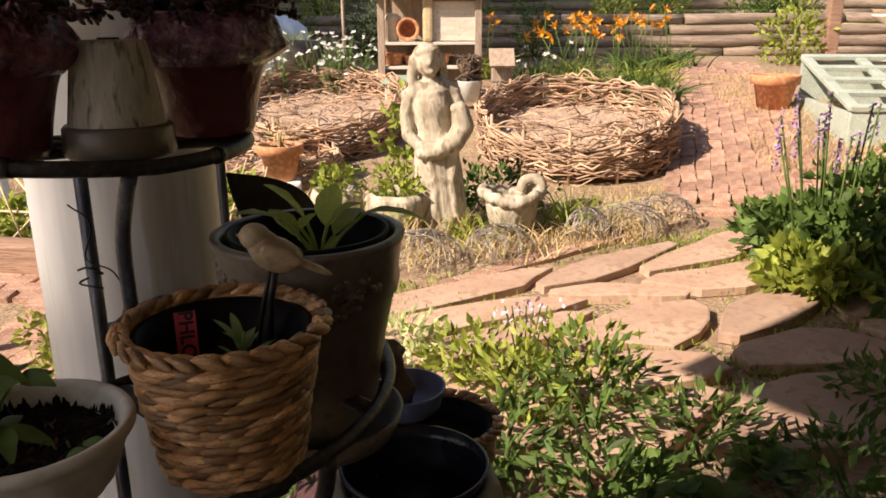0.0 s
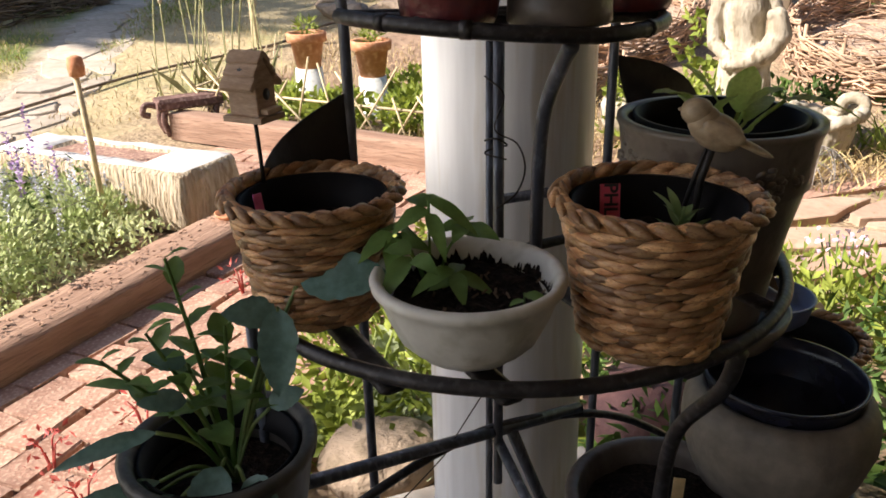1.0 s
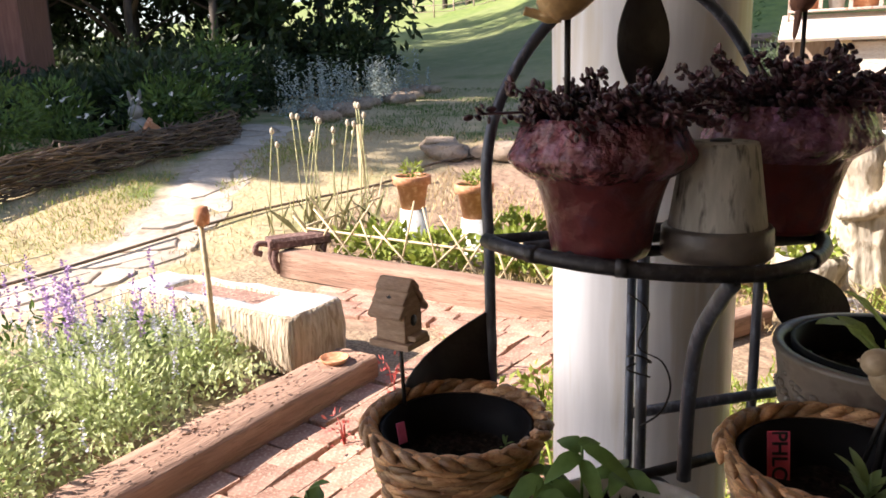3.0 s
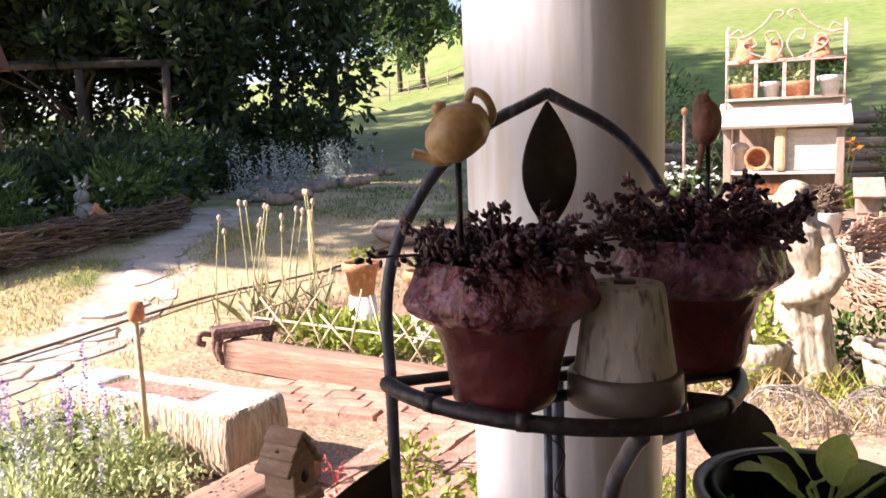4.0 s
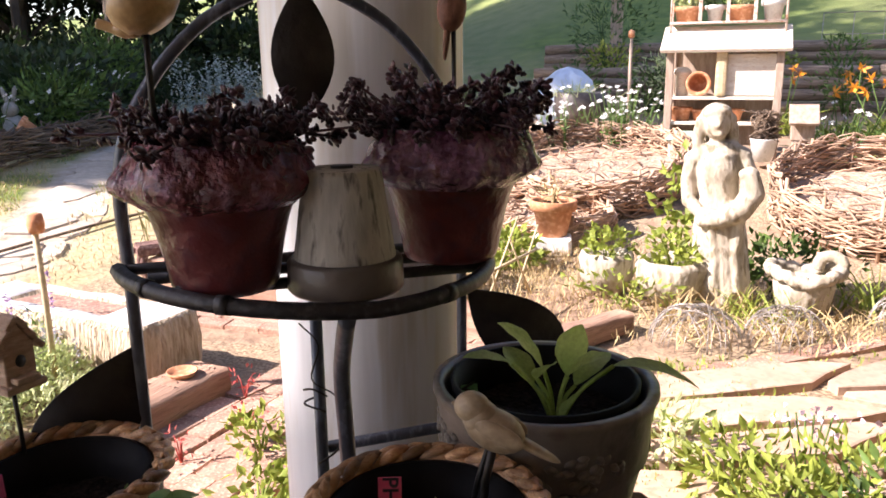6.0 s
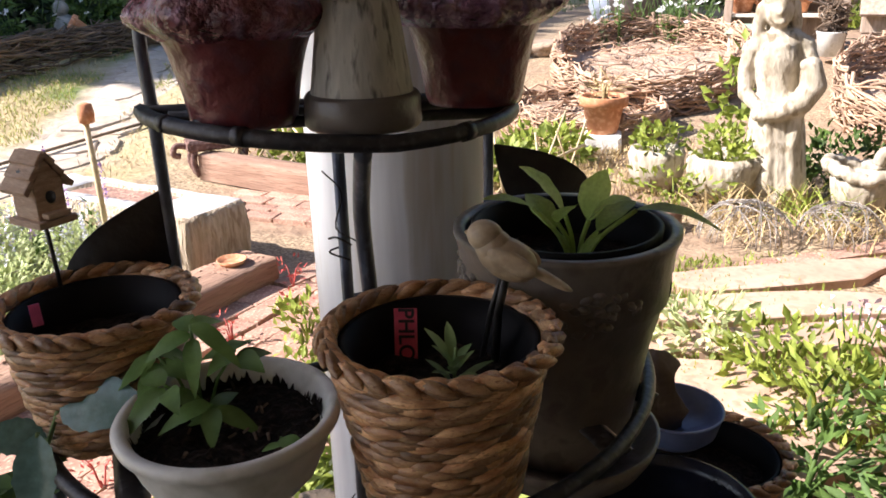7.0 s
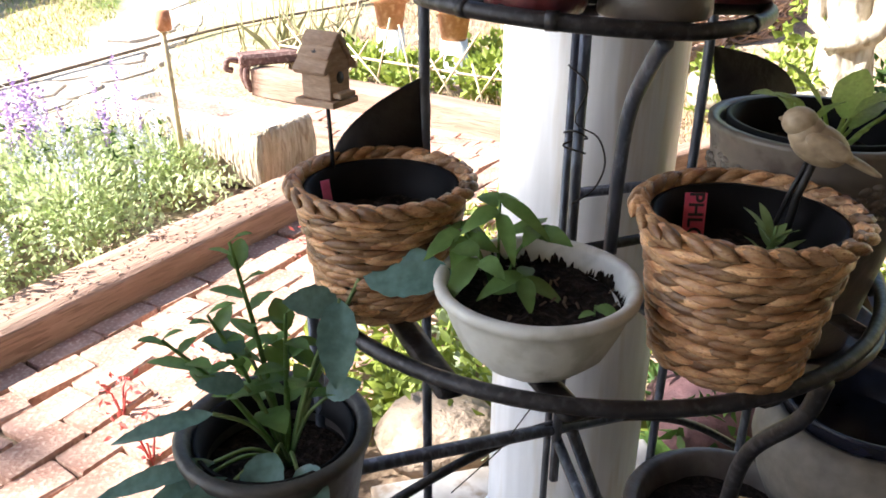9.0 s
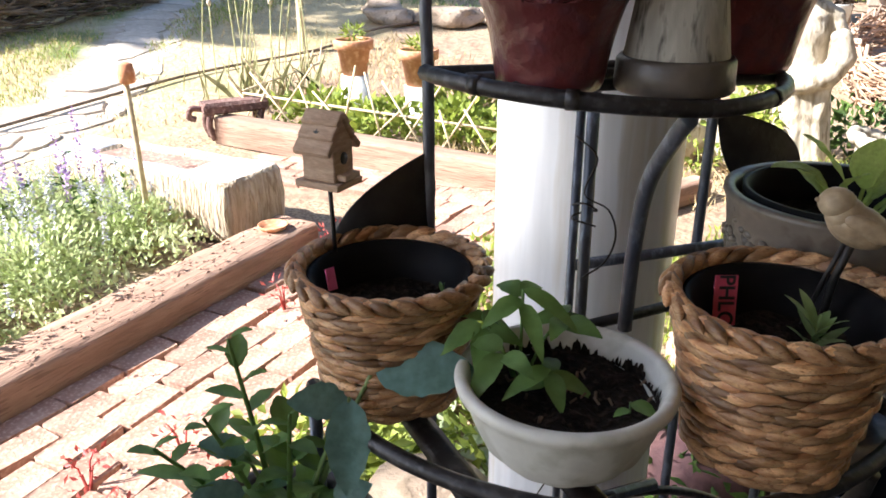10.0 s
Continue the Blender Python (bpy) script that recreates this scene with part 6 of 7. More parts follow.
# ---- potting rack ----
def build_rack():
    x0, y0, z0 = -0.22, 8.2, 0.41
    e = empty("potting_rack", (x0, y0, z0), "rusty cream iron and wood potting rack with scrolled top", "rack")
    W = 1.04
    def iron(name, pts, r=0.01, n=5, closed=False):
        return obj(name, *tube(smooth_line(pts, n) if n else pts, r, 6, closed), M_RACKIRON, e)
    for x in (-W / 2, W / 2):
        part("leg", box(0.07, 0.07, 1.02, (x * 0.94, 0, 0), 0.008), M_WOODGREY, e, "grey wooden leg")
        part("leg", box(0.06, 0.06, 1.12, (x * 0.94, 0.34, 0), 0.008), M_WOODGREY, e, "grey wooden leg")
        iron("post", [(x, 0.2, 1.1), (x, 0.2, 1.95)], 0.012, 0)
        iron("post", [(x, 0.38, 0.05), (x, 0.38, 2.0)], 0.012, 0)
        iron("shelf_side", [(x, 0.2, 1.62), (x, 0.38, 1.62)], 0.012, 0)
    bm = box(W + 0.12, 0.5, 0.035, (0, 0, 0), 0.006)
    bm.transform(pose(0, 0.12, 1.11, 27, 0, 0))
    part("sloping_top", bm, M_WOODPALE, e, "sun-bleached sloping board top")
    for z, d in ((0.56, 0.4), (0.32, 0.36)):
        part("shelf", box(W, d, 0.03, (0, 0.17, z), 0.005), M_WOODPALE, e, "bleached wooden shelf")
    part("back_panel", box(W * 0.46, 0.02, 0.38, (W * 0.22, 0.02, 0.6), 0.004), M_WOODPALE, e, "pale chipped wooden front board")
    part("back_panel", box(W * 0.98, 0.02, 0.9, (0, 0.36, 0.1), 0.004), M_WOODGREY, e)
    part("centre_post", box(0.1, 0.1, 0.44, (-0.02, 0.0, 0.59), 0.03), M_BAMBOO, e, "round pale log post")
    for z in (1.27, 1.62):
        part("wire_shelf", box(W, 0.22, 0.012, (0, 0.29, z), 0.003), M_RACKIRON, e)
    for x in (-0.28, 0.0, 0.27):
        part("upright_bar", box(0.035, 0.012, 0.36, (x * 0.9, 0.19, 1.27), 0.003), M_RACKIRON, e)
    iron("rail", [(-W / 2, 0.19, 1.64), (W / 2, 0.19, 1.64)], 0.012, 0)
    iron("rail", [(-W / 2, 0.19, 1.28), (W / 2, 0.19, 1.28)], 0.012, 0)
    for s in (-1, 1):
        iron("scroll", [(s * W / 2, 0.38, 1.9), (s * 0.36, 0.38, 1.9), (s * 0.2, 0.38, 2.0), (s * 0.1, 0.38, 2.12), (s * 0.02, 0.38, 2.1), (s * 0.07, 0.38, 2.04)], 0.0095)
        iron("scroll", [(s * 0.08, 0.2, 1.65), (s * 0.02, 0.2, 1.78), (s * 0.08, 0.2, 1.9), (s * 0.17, 0.2, 1.9), (s * 0.15, 0.2, 1.82), (s * 0.1, 0.2, 1.85)], 0.009)
        iron("scroll", [(s * 0.12, 0.2, 1.65), (s * 0.3, 0.2, 1.72), (s * 0.37, 0.2, 1.8), (s * 0.3, 0.2, 1.86), (s * 0.25, 0.2, 1.8), (s * 0.3, 0.2, 1.77)], 0.009)
        iron("scroll", [(s * 0.5, 0.38, 1.92), (s * 0.42, 0.38, 1.97), (s * 0.38, 0.38, 1.9), (s * 0.43, 0.38, 1.87)], 0.008)
    # things on the shelves
    def on(x, y, z, rt, rb, h, label, group="pots on the rack", flip=False):
        t = terracotta((x0 + x, y0 + y, z0 + z), rt, rb, h, label, group, not flip)
        if flip:
            t.matrix_world = pose(x0 + x, y0 + y, z0 + z + h, 180, 0, 0)
    on(-0.37, 0.29, 1.634, 0.11, 0.07, 0.22, "large terracotta pot upside down on the top shelf", flip=True)
    on(-0.1, 0.29, 1.634, 0.1, 0.06, 0.2, "terracotta pot upside down on the top shelf", flip=True)
    on(0.3, 0.29, 1.634, 0.1, 0.065, 0.2, "stained terracotta pot upside down on the top shelf", flip=True)
    on(-0.37, 0.29, 1.283, 0.13, 0.1, 0.15, "wide terracotta pot of pale succulents")
    on(0.12, 0.29, 1.283, 0.13, 0.1, 0.15, "wide terracotta pot of small succulents")
    on(-0.38, 0.17, 0.35, 0.1, 0.08, 0.13, "small terracotta pot on the low shelf")
    on(-0.2, 0.17, 0.35, 0.07, 0.055, 0.11, "small terracotta pot on the low shelf")
    on(-0.06, 0.17, 0.35, 0.08, 0.06, 0.12, "small terracotta pot on the low shelf")
    on(0.12, 0.17, 0.35, 0.08, 0.06, 0.12, "small terracotta pot on the low shelf")
    t = terracotta((x0 - 0.22, y0 + 0.03, z0 + 0.69), 0.1, 0.07, 0.16, "terracotta pot lying on its side, mouth outward", "pots on the rack", False)
    t.matrix_world = pose(x0 - 0.22, y0 + 0.16, z0 + 0.71, 90, 0, 0)
    terracotta((x0 - 0.12, y0 + 0.29, z0 + 1.283), 0.085, 0.06, 0.16, "grey-white pot with a green plant on the rack", "pots on the rack", True, "pale_pot", M_WHITEPOT)
    terracotta((x0 + 0.4, y0 + 0.29, z0 + 1.283), 0.1, 0.07, 0.19, "round grey-white pot with a leafy plant on the rack", "pots on the rack", True, "pale_pot", M_WHITEPOT)
    for k, (x, z, m) in enumerate(((-0.37, 1.42, M_CATMINT), (0.12, 1.42, M_CATMINT), (-0.12, 1.43, M_GREEN), (0.4, 1.46, M_GREEN))):
        bush("potted_plant", (x0 + x, y0 + 0.29, z0 + z), "small green plant in a pot on the rack", "plant", m, (0.11, 0.08, 0.08), 130, 0.06, 0.03, 120 + k, 3)
    c = empty("white_canister", (x0 - 0.38, y0 + 0.12, z0 + 0.59), "small white canister with a flared cap", "canister")
    obj("can", *lathe([(0.002, 0), (0.06, 0), (0.06, 0.2), (0.085, 0.21), (0.085, 0.24), (0.05, 0.27), (0.002, 0.28)], 24), M_WOODPALE, c)
    b = empty("green_roof_birdhouse", (x0 - 0.33, y0 - 0.1, z0), "cream wooden birdhouse with a green roof below the rack", "birdhouse")
    part("body", box(0.24, 0.2, 0.2, (0, 0, 0), 0.006), M_WOODPALE, b)
    obj("roof", [(-0.16, -0.14, 0.19), (0.16, -0.14, 0.19), (0.16, 0.14, 0.19), (-0.16, 0.14, 0.19), (-0.09, 0, 0.27), (0.09, 0, 0.27)], [(0, 3, 2, 1), (0, 1, 5, 4), (1, 2, 5), (2, 3, 4, 5), (3, 0, 4)], M_GREYPAINT, b, "grey-green roof", False)
    obj("hole", *tube([(0, -0.095, 0.1), (0, -0.104, 0.1)], 0.022, 14), M_INK, b)
    v = empty("vine_basket", (x0 + 0.4, y0 - 0.1, z0), "pale bucket holding a tangle of dry brown vines", "bucket")
    obj("bucket", *lathe([(0.002, 0), (0.09, 0), (0.12, 0.2), (0.125, 0.21), (0.11, 0.21), (0.1, 0.18), (0.002, 0.17)], 28), M_WHITEPOT, v)
    rnd = random.Random(5)
    tw = []
    for k in range(40):
        pts = [(rnd.gauss(0, 0.06), rnd.gauss(0, 0.05), 0.2 + 0.05 * i + rnd.uniform(-0.03, 0.03)) for i in range(6)]
        tw.append(tube(smooth_line(pts, 3), 0.006, 4))
    obj("dry_vines", *merge(*tw), M_TWIGDARK, v, "tangle of dry vines")
    h = empty("post_birdhouse", (0.5, 8.1, terrain(0.5, 8.1)), "weathered grey wooden birdhouse on a wooden post", "birdhouse")
    part("post", box(0.16, 0.14, 0.26, (0, 0, -0.02), 0.01), M_WOODGREY, h)
    part("body", box(0.2, 0.16, 0.2, (0, 0, 0.24), 0.01), M_WOODGREY, h)
    bm = box(0.25, 0.26, 0.03, (0, 0, 0), 0.006)
    bm.transform(pose(0, -0.06, 0.46, 38, 0, 0))
    part("roof", bm, M_WOODGREY, h)


build_rack()


# ---- planting round the rack ----
def daisies(at, n, spread, h, seed, label="tall white daisies with yellow centres"):
    e = empty("daisy_clump", at, label, "flowers", "daisies")
    rng = np.random.default_rng(seed)
    pv, pd, stems, lp, ld = [], [], [], [], []
    for k in range(n):
        x, y = rng.normal(size=2) * spread
        z = h * rng.uniform(0.55, 1.1)
        stems.append(tube([(x * 0.5, y * 0.5, -0.03), (x, y, z)], 0.004, 4))
        tilt = rng.normal(size=3) * 0.35 + [-0.2, -0.5, 1]
        tilt /= np.linalg.norm(tilt)
        u = np.cross(tilt, [1, 0, 0])
        u /= np.linalg.norm(u)
        w = np.cross(tilt, u)
        for i in range(11):
            a = 6.283 * i / 11
            pv.append(np.array([x, y, z]))
            pd.append(u * math.cos(a) + w * math.sin(a) + tilt * 0.1)
        for i in range(5):
            lp.append((x * rng.uniform(0.5, 1), y * rng.uniform(0.5, 1), z * rng.uniform(0.05, 0.7)))
            ld.append(rng.normal(size=3) + [0, 0, 0.6])
    tagged(leaf_obj("petals", leaves(pv, pd, 0.035, 0.014, 0.05, seed), M_WHITEFLOWER, e), kind="stuff")
    obj("stem", *merge(*stems), M_GREEN, e)
    leaf_obj("foliage", leaves(lp, ld, 0.09, 0.022, seed=seed), M_GREEN, e)


daisies((-1.2, 8.6, 0.43), 60, 0.26, 0.62, 1)
daisies((-1.75, 8.3, 0.4), 24, 0.22, 0.5, 2)
daisies((0.75, 8.5, 0.43), 14, 0.25, 0.5, 3)


def daylily(at, n, h, spread, flowers, seed):
    e = grass_tuft("daylily_clump", at, "daylily clump of arching green straps with orange flowers", M_LIME if seed % 2 else M_GREEN, n, h, spread, seed, 0.03, 0.35, "daylilies", "flowers")
    rng = np.random.default_rng(seed)
    pv, pd, st = [], [], []
    for k in range(flowers):
        x, y = rng.normal(size=2) * spread * 0.4
        z = h * rng.uniform(1.2, 1.6)
        st.append(tube([(x * 0.4, y * 0.4, 0), (x * 0.7, y * 0.7, z * 0.6), (x, y, z)], 0.005, 4))
        t = rng.normal(size=3) + [-0.3, -1.2, 0.5]
        t /= np.linalg.norm(t)
        u = np.cross(t, [0, 0, 1])
        u /= np.linalg.norm(u)
        w = np.cross(t, u)
        for i in range(6):
            a = 6.283 * i / 6
            pv.append(np.array([x, y, z]))
            pd.append(t * 0.7 + u * math.cos(a) + w * math.sin(a))
    if flowers:
        tagged(leaf_obj("petals", leaves(pv, pd, 0.085, 0.036, 0.1, seed), M_ORANGEFLOWER, e), kind="stuff")
        tagged(obj("stem", *merge(*st), M_GREEN, e), kind="stuff")


for k, (x, y, n, f) in enumerate(((1.35, 8.6, 150, 7), (1.75, 8.35, 160, 6), (1.0, 9.0, 130, 5), (2.0, 8.0, 120, 0), (2.15, 8.9, 120, 4), (0.9, 8.4, 90, 2), (1.5, 9.6, 120, 6), (2.4, 10.5, 90, 5), (0.4, 10.2, 90, 5), (3.0, 11.0, 90, 3))):
    daylily((x, y, terrain(x, y)), n, 0.5, 0.55, f, 11 + k)


def log_wall(y, x0, x1, rows, z0, label, bend=0.0):
    e = empty("log_wall", ((x0 + x1) / 2, y, z0), label, "retaining wall")
    rnd = random.Random(int(y * 10))
    for k in range(rows):
        x = x0 - (x0 + x1) / 2
        while x < x1 - (x0 + x1) / 2:
            L = rnd.uniform(1.8, 3.2)
            pts = [(x + L * i / 5, 0.03 * k + rnd.uniform(-0.012, 0.012), 0.09 + 0.165 * k + rnd.uniform(-0.012, 0.012)) for i in range(6)]
            obj("log", *tube(pts, 0.085 + rnd.uniform(-0.012, 0.008), 9), M_LOGWALL, e)
            x += L + 0.03
    return e


log_wall(12.6, -3.2, 9.0, 4, 0.6, "retaining wall of stacked grey weathered logs")
log_wall(14.6, -3.5, 9.5, 3, 1.15, "upper retaining wall of stacked weathered logs")
for k in range(18):
    rnd = random.Random(700 + k)
    x, y = rnd.uniform(-2.6, 7.5), rnd.choice((13.3, 14.0, 12.2))
    bush("terrace_plant", (x, y, terrain(x, y) + (0.35 if y > 13 else 0)), "mixed green perennial on the log terrace", "plant", M_GREEN if k % 3 else M_LIME, (0.4, 0.3, 0.35), 320, 0.11, 0.03, 700 + k, 5, "terrace plants")

bagz = terrain(-2.05, 10.6)
br = empty("dark_barrel", (-2.05, 10.6, bagz), "dark round barrel tub with grass in it", "barrel")
obj("barrel", *lathe([(0.002, 0), (0.26, 0), (0.34, 0.2), (0.33, 0.4), (0.3, 0.42), (0.28, 0.36), (0.002, 0.34)], 32), M_DARKPOT, br)
bg = empty("plastic_bag", (-2.3, 11.0, bagz - 0.05), "pale blue-white bulging plastic sheet behind the barrel", "bag")
obj("sheet", *lathe([(0.38, 0.0), (0.42, 0.2), (0.4, 0.4), (0.32, 0.6), (0.16, 0.74), (0.002, 0.79)], 36, wob=lambda a, z: 1 + 0.09 * math.sin(a * 5 + z * 9) + 0.05 * math.sin(a * 11)), M_BAG, bg)
grass_tuft("grass_clump", (-2.05, 10.5, bagz + 0.36), "grass growing in a dark barrel", M_CATMINT, 80, 0.3, 0.5, 77, 0.012)
pk = empty("finial_post", (-3.0, 19.6, terrain(-3.0, 19.6) + 0.2), "grey wooden post with a pale ball finial", "post")
part("post", box(0.26, 0.26, 1.25, (0, 0, -0.1), 0.02), M_WOODGREY, pk)
obj("finial", *lathe([(0.16, 1.15), (0.19, 1.17), (0.19, 1.22), (0.1, 1.26), (0.08, 1.3), (0.14, 1.38), (0.15, 1.46), (0.1, 1.55), (0.002, 1.58)], 24), M_TROUGHTOP, pk, "pale ball finial")
ms = empty("wire_fence", (2.8, 16.5, terrain(2.8, 16.5)), "thin green wire mesh garden fence", "fence")
for k in range(11):
    obj("wire", *tube([(-1.6 + 0.5 * k, 0, 0), (-1.6 + 0.5 * k, 0, 1.35)], 0.008, 4), M_WIRE, ms)
for k in range(4):
    obj("wire", *tube([(-1.6, 0, 0.2 + 0.38 * k), (3.4, 0, 0.2 + 0.38 * k)], 0.008, 4), M_WIRE, ms)
bush("wispy_shrub", (-2.2, 13.6, 0.9), "airy wispy green shrub behind the rack", "shrub", M_MIDTREE, (0.7, 0.5, 0.9), 900, 0.12, 0.03, 131, 7)
bush("wispy_shrub", (-0.9, 12.0, 0.65), "airy grey-green shrub behind the rack", "shrub", M_CATMINT, (0.6, 0.4, 0.5), 700, 0.1, 0.025, 132, 6)
# tall thin seed stalk
sd = empty("tall_stake", (-1.25, 9.4, terrain(-1.25, 9.4)), "thin upright wooden stake with a knob", "stake")
obj("stick", *tube([(0, 0, -0.05), (0, 0, 1.14)], 0.02, 6), M_WOODGREY, sd)
obj("knob", *lathe([(0.002, 1.12), (0.035, 1.14), (0.035, 1.2), (0.002, 1.22)], 12), M_TERRA, sd)

# right side: pot, cold frame, shrub
terracotta((3.08, 7.66, 0.37), 0.21, 0.14, 0.33, "large orange terracotta pot beside the brick path")


def cold_frame():
    e = empty("cold_frame", (4.05, 7.05, 0.19), "pale green painted wooden cold frame with a sloped slatted lid", "cold frame", rz=-8)
    for x, y, sx, sy, h in ((0, -0.75, 1.5, 0.05, 0.3), (0, 0.75, 1.5, 0.05, 0.62), (-0.75, 0, 0.05, 1.5, 0.3), (0.75, 0, 0.05, 1.5, 0.3)):
        part("side_board", box(sx, sy, h, (x, y, 0), 0.006), M_COLDFRAME, e)
    for k in range(5):
        bm = box(1.52, 0.09, 0.04, (0, 0, 0), 0.006)
        bm.transform(pose(0, -0.75 + k * 0.37, 0.32 + 0.08 * k, 12, 0, 0))
        part("slat", bm, M_COLDFRAME, e)
    for k in range(4):
        bm = box(0.09, 1.55, 0.04, (0, 0, 0), 0.006)
        bm.transform(pose(-0.72 + k * 0.48, 0, 0.47, 12, 0, 0))
        part("slat", bm, M_COLDFRAME, e)


cold_frame()
for k, (x, y, h, m) in enumerate(((1.95, 3.75, 0.32, M_GREEN), (2.25, 3.5, 0.4, M_GREEN), (1.85, 4.15, 0.24, M_GREEN), (2.3, 4.2, 0.45, M_GREEN), (2.15, 3.15, 0.2, M_GREEN), (2.6, 3.7, 0.5, M_GREEN), (1.72, 3.55, 0.16, M_LIME))):
    bush("leafy_shrub", (x, y, 0), "leafy garden shrub with broad bright green leaves", "shrub", m, (0.28, 0.28, h * 0.6), 620, 0.085, 0.055, 140 + k, 6, "shrubs beside the flagstones")
e = empty("blue_flower_spires", (1.9, 3.85, 0.2), "tall stems with violet-blue flower spires", "flowers")
rng = np.random.default_rng(3)
pp, dd, ss = [], [], []
for k in range(16):
    x, y, h = rng.normal() * 0.2, rng.normal() * 0.16, rng.uniform(0.4, 0.75)
    ss.append(tube([(x * 0.4, y * 0.4, -0.2), (x, y, h)], 0.005, 4))
    for q in range(26):
        pp.append((x, y, h - 0.16 + q * 0.007))
        dd.append(rng.normal(size=3))
tagged(leaf_obj("petals", leaves(pp, dd, 0.024, 0.016, seed=4), M_PURPLE, e), kind="stuff")
obj("stem", *merge(*ss), M_GREEN, e)
terracotta((1.95, 4.55, 0.0), 0.1, 0.07, 0.2, "small orange terracotta pot half hidden by a shrub")
rp = empty("red_post", (5.1, 11.0, terrain(5.1, 11.0)), "reddish wooden post by the path", "post")
part("post", box(0.16, 0.16, 1.2, (0, 0, -0.1), 0.015), M_SLEEPERX, rp)
bush("path_shrub", (4.7, 11.2, 0.6), "bright green shrub at the end of the brick path", "shrub", M_LIME, (0.5, 0.4, 0.4), 420, 0.1, 0.05, 151, 6)
bb = empty("white_birdbath", (5.75, 10.6, terrain(5.75, 10.6)), "white bowl on a pedestal", "birdbath")
obj("bath", *lathe([(0.002, 0), (0.16, 0), (0.07, 0.1), (0.07, 0.45), (0.3, 0.58), (0.32, 0.62), (0.002, 0.58)], 28), M_WOODPALE, bb)


# ---- low planting under and beside the stand ----
for k, (x, y, r, h, m) in enumerate(((-0.75, 1.6, 0.2, 0.16, M_LIME), (-1.0, 1.75, 0.2, 0.15, M_LIME), (-0.62, 1.95, 0.22, 0.14, M_LIME), (-0.95, 2.2, 0.22, 0.13, M_LIME), (-0.35, 1.75, 0.18, 0.16, M_GREEN), (-0.1, 1.6, 0.2, 0.2, M_GREEN), (0.15, 2.0, 0.2, 0.2, M_GREEN),
                                   (0.42, 2.55, 0.22, 0.2, M_LIME), (0.2, 2.35, 0.2, 0.2, M_LIME), (0.05, 2.6, 0.2, 0.17, M_LIME), (0.45, 2.25, 0.2, 0.24, M_GREEN), (0.75, 2.1, 0.2, 0.16, M_GREEN), (0.4, 1.8, 0.2, 0.15, M_GREEN), (1.1, 1.9, 0.22, 0.14, M_GREEN), (1.5, 2.4, 0.2, 0.12, M_GREEN), (-0.2, 2.75, 0.2, 0.14, M_CATMINT))):
    bush("ground_plant", (x, y, 0), "low leafy green plant beside the porch", "plant", m, (r, r, h * 0.6), 200, 0.06, 0.022, 160 + k, 5, "low plants by the porch")


def rosette(at, n, L, W, material, seed, label):
    e = empty("broad_leaf_plant", at, label, "plant", "broad-leaved plants by the porch")
    rnd = random.Random(seed)
    lf = []
    for k in range(n):
        an = k * 2.4 + rnd.uniform(-0.3, 0.3)
        q = rnd.uniform(0.7, 1.15)
        d = (math.cos(an), math.sin(an), rnd.uniform(0.35, 1.5))
        lf.append(broad_leaf((0.02 * math.cos(an), 0.02 * math.sin(an), 0.0), d, L * q, W * q, rnd.uniform(0.3, 0.6), 0.2, 8, power=1.05))
    obj("foliage", *merge(*lf), material, e)
    obj("crown", *lathe([(0.002, -0.02), (0.02, -0.01), (0.012, 0.02), (0.002, 0.025)], 8), material, e)


M_PALELEAF = mat("pale_felted_leaf", (0.32, 0.38, 0.2), (0.5, 0.55, 0.34), 20, 0.75, 0.2, trans=0.3, island=0.2)
for k, (x, y, pale) in enumerate(((-0.86, 1.62, 1), (-0.72, 1.45, 1), (-0.98, 1.86, 1), (-0.66, 1.72, 0), (-0.82, 1.95, 0), (-0.5, 1.62, 0), (-0.6, 2.0, 0), (-1.0, 1.52, 0), (-0.3, 1.55, 0), (-0.12, 1.75, 0), (0.05, 1.95, 0), (0.55, 1.95, 0), (0.72, 1.8, 0), (0.9, 2.0, 0), (0.35, 1.65, 0))):
    if pale:
        rosette((x, y, 0), 15, 0.17, 0.055, M_PALELEAF, 40 + k, "pale felted broad-leaved plant beside the porch column")
    else:
        rosette((x, y, 0), 17, 0.15, 0.06, M_LIME if x < -0.4 else M_GREEN, 40 + k, "leafy bright green plant with broad leaves beside the porch")
e = empty("pink_phlox", (0.28, 2.75, 0.1), "cluster of small pale pink blooms", "flowers")
rng = np.random.default_rng(8)
petal_ob = leaf_obj("petals", leaves(rng.normal(size=(46, 3)) * [0.08, 0.05, 0.03] + [0, 0, 0.1], rng.normal(size=(46, 3)), 0.024, 0.02, seed=3), M_PINKFLOWER, e)
tagged(petal_ob, kind="stuff")
obj("stem", *merge(*[tube([(x * 0.3, 0, -0.1), (x, 0, 0.12)], 0.003, 4) for x in np.linspace(-0.08, 0.08, 7)]), M_GREEN, e)
for k, (x, y) in enumerate(((-1.83, 2.68), (-1.65, 2.45), (-1.72, 2.15), (-1.5, 1.35), (-1.62, 1.15), (-1.42, 1.05), (-1.3, 1.25))):
    bush("red_leaf_plant", (x, y, 0), "small plant with pinkish red young leaves", "plant", M_REDLEAF, (0.07, 0.07, 0.06), 26, 0.026, 0.012, 190 + k, 4, "red-leaved seedlings")
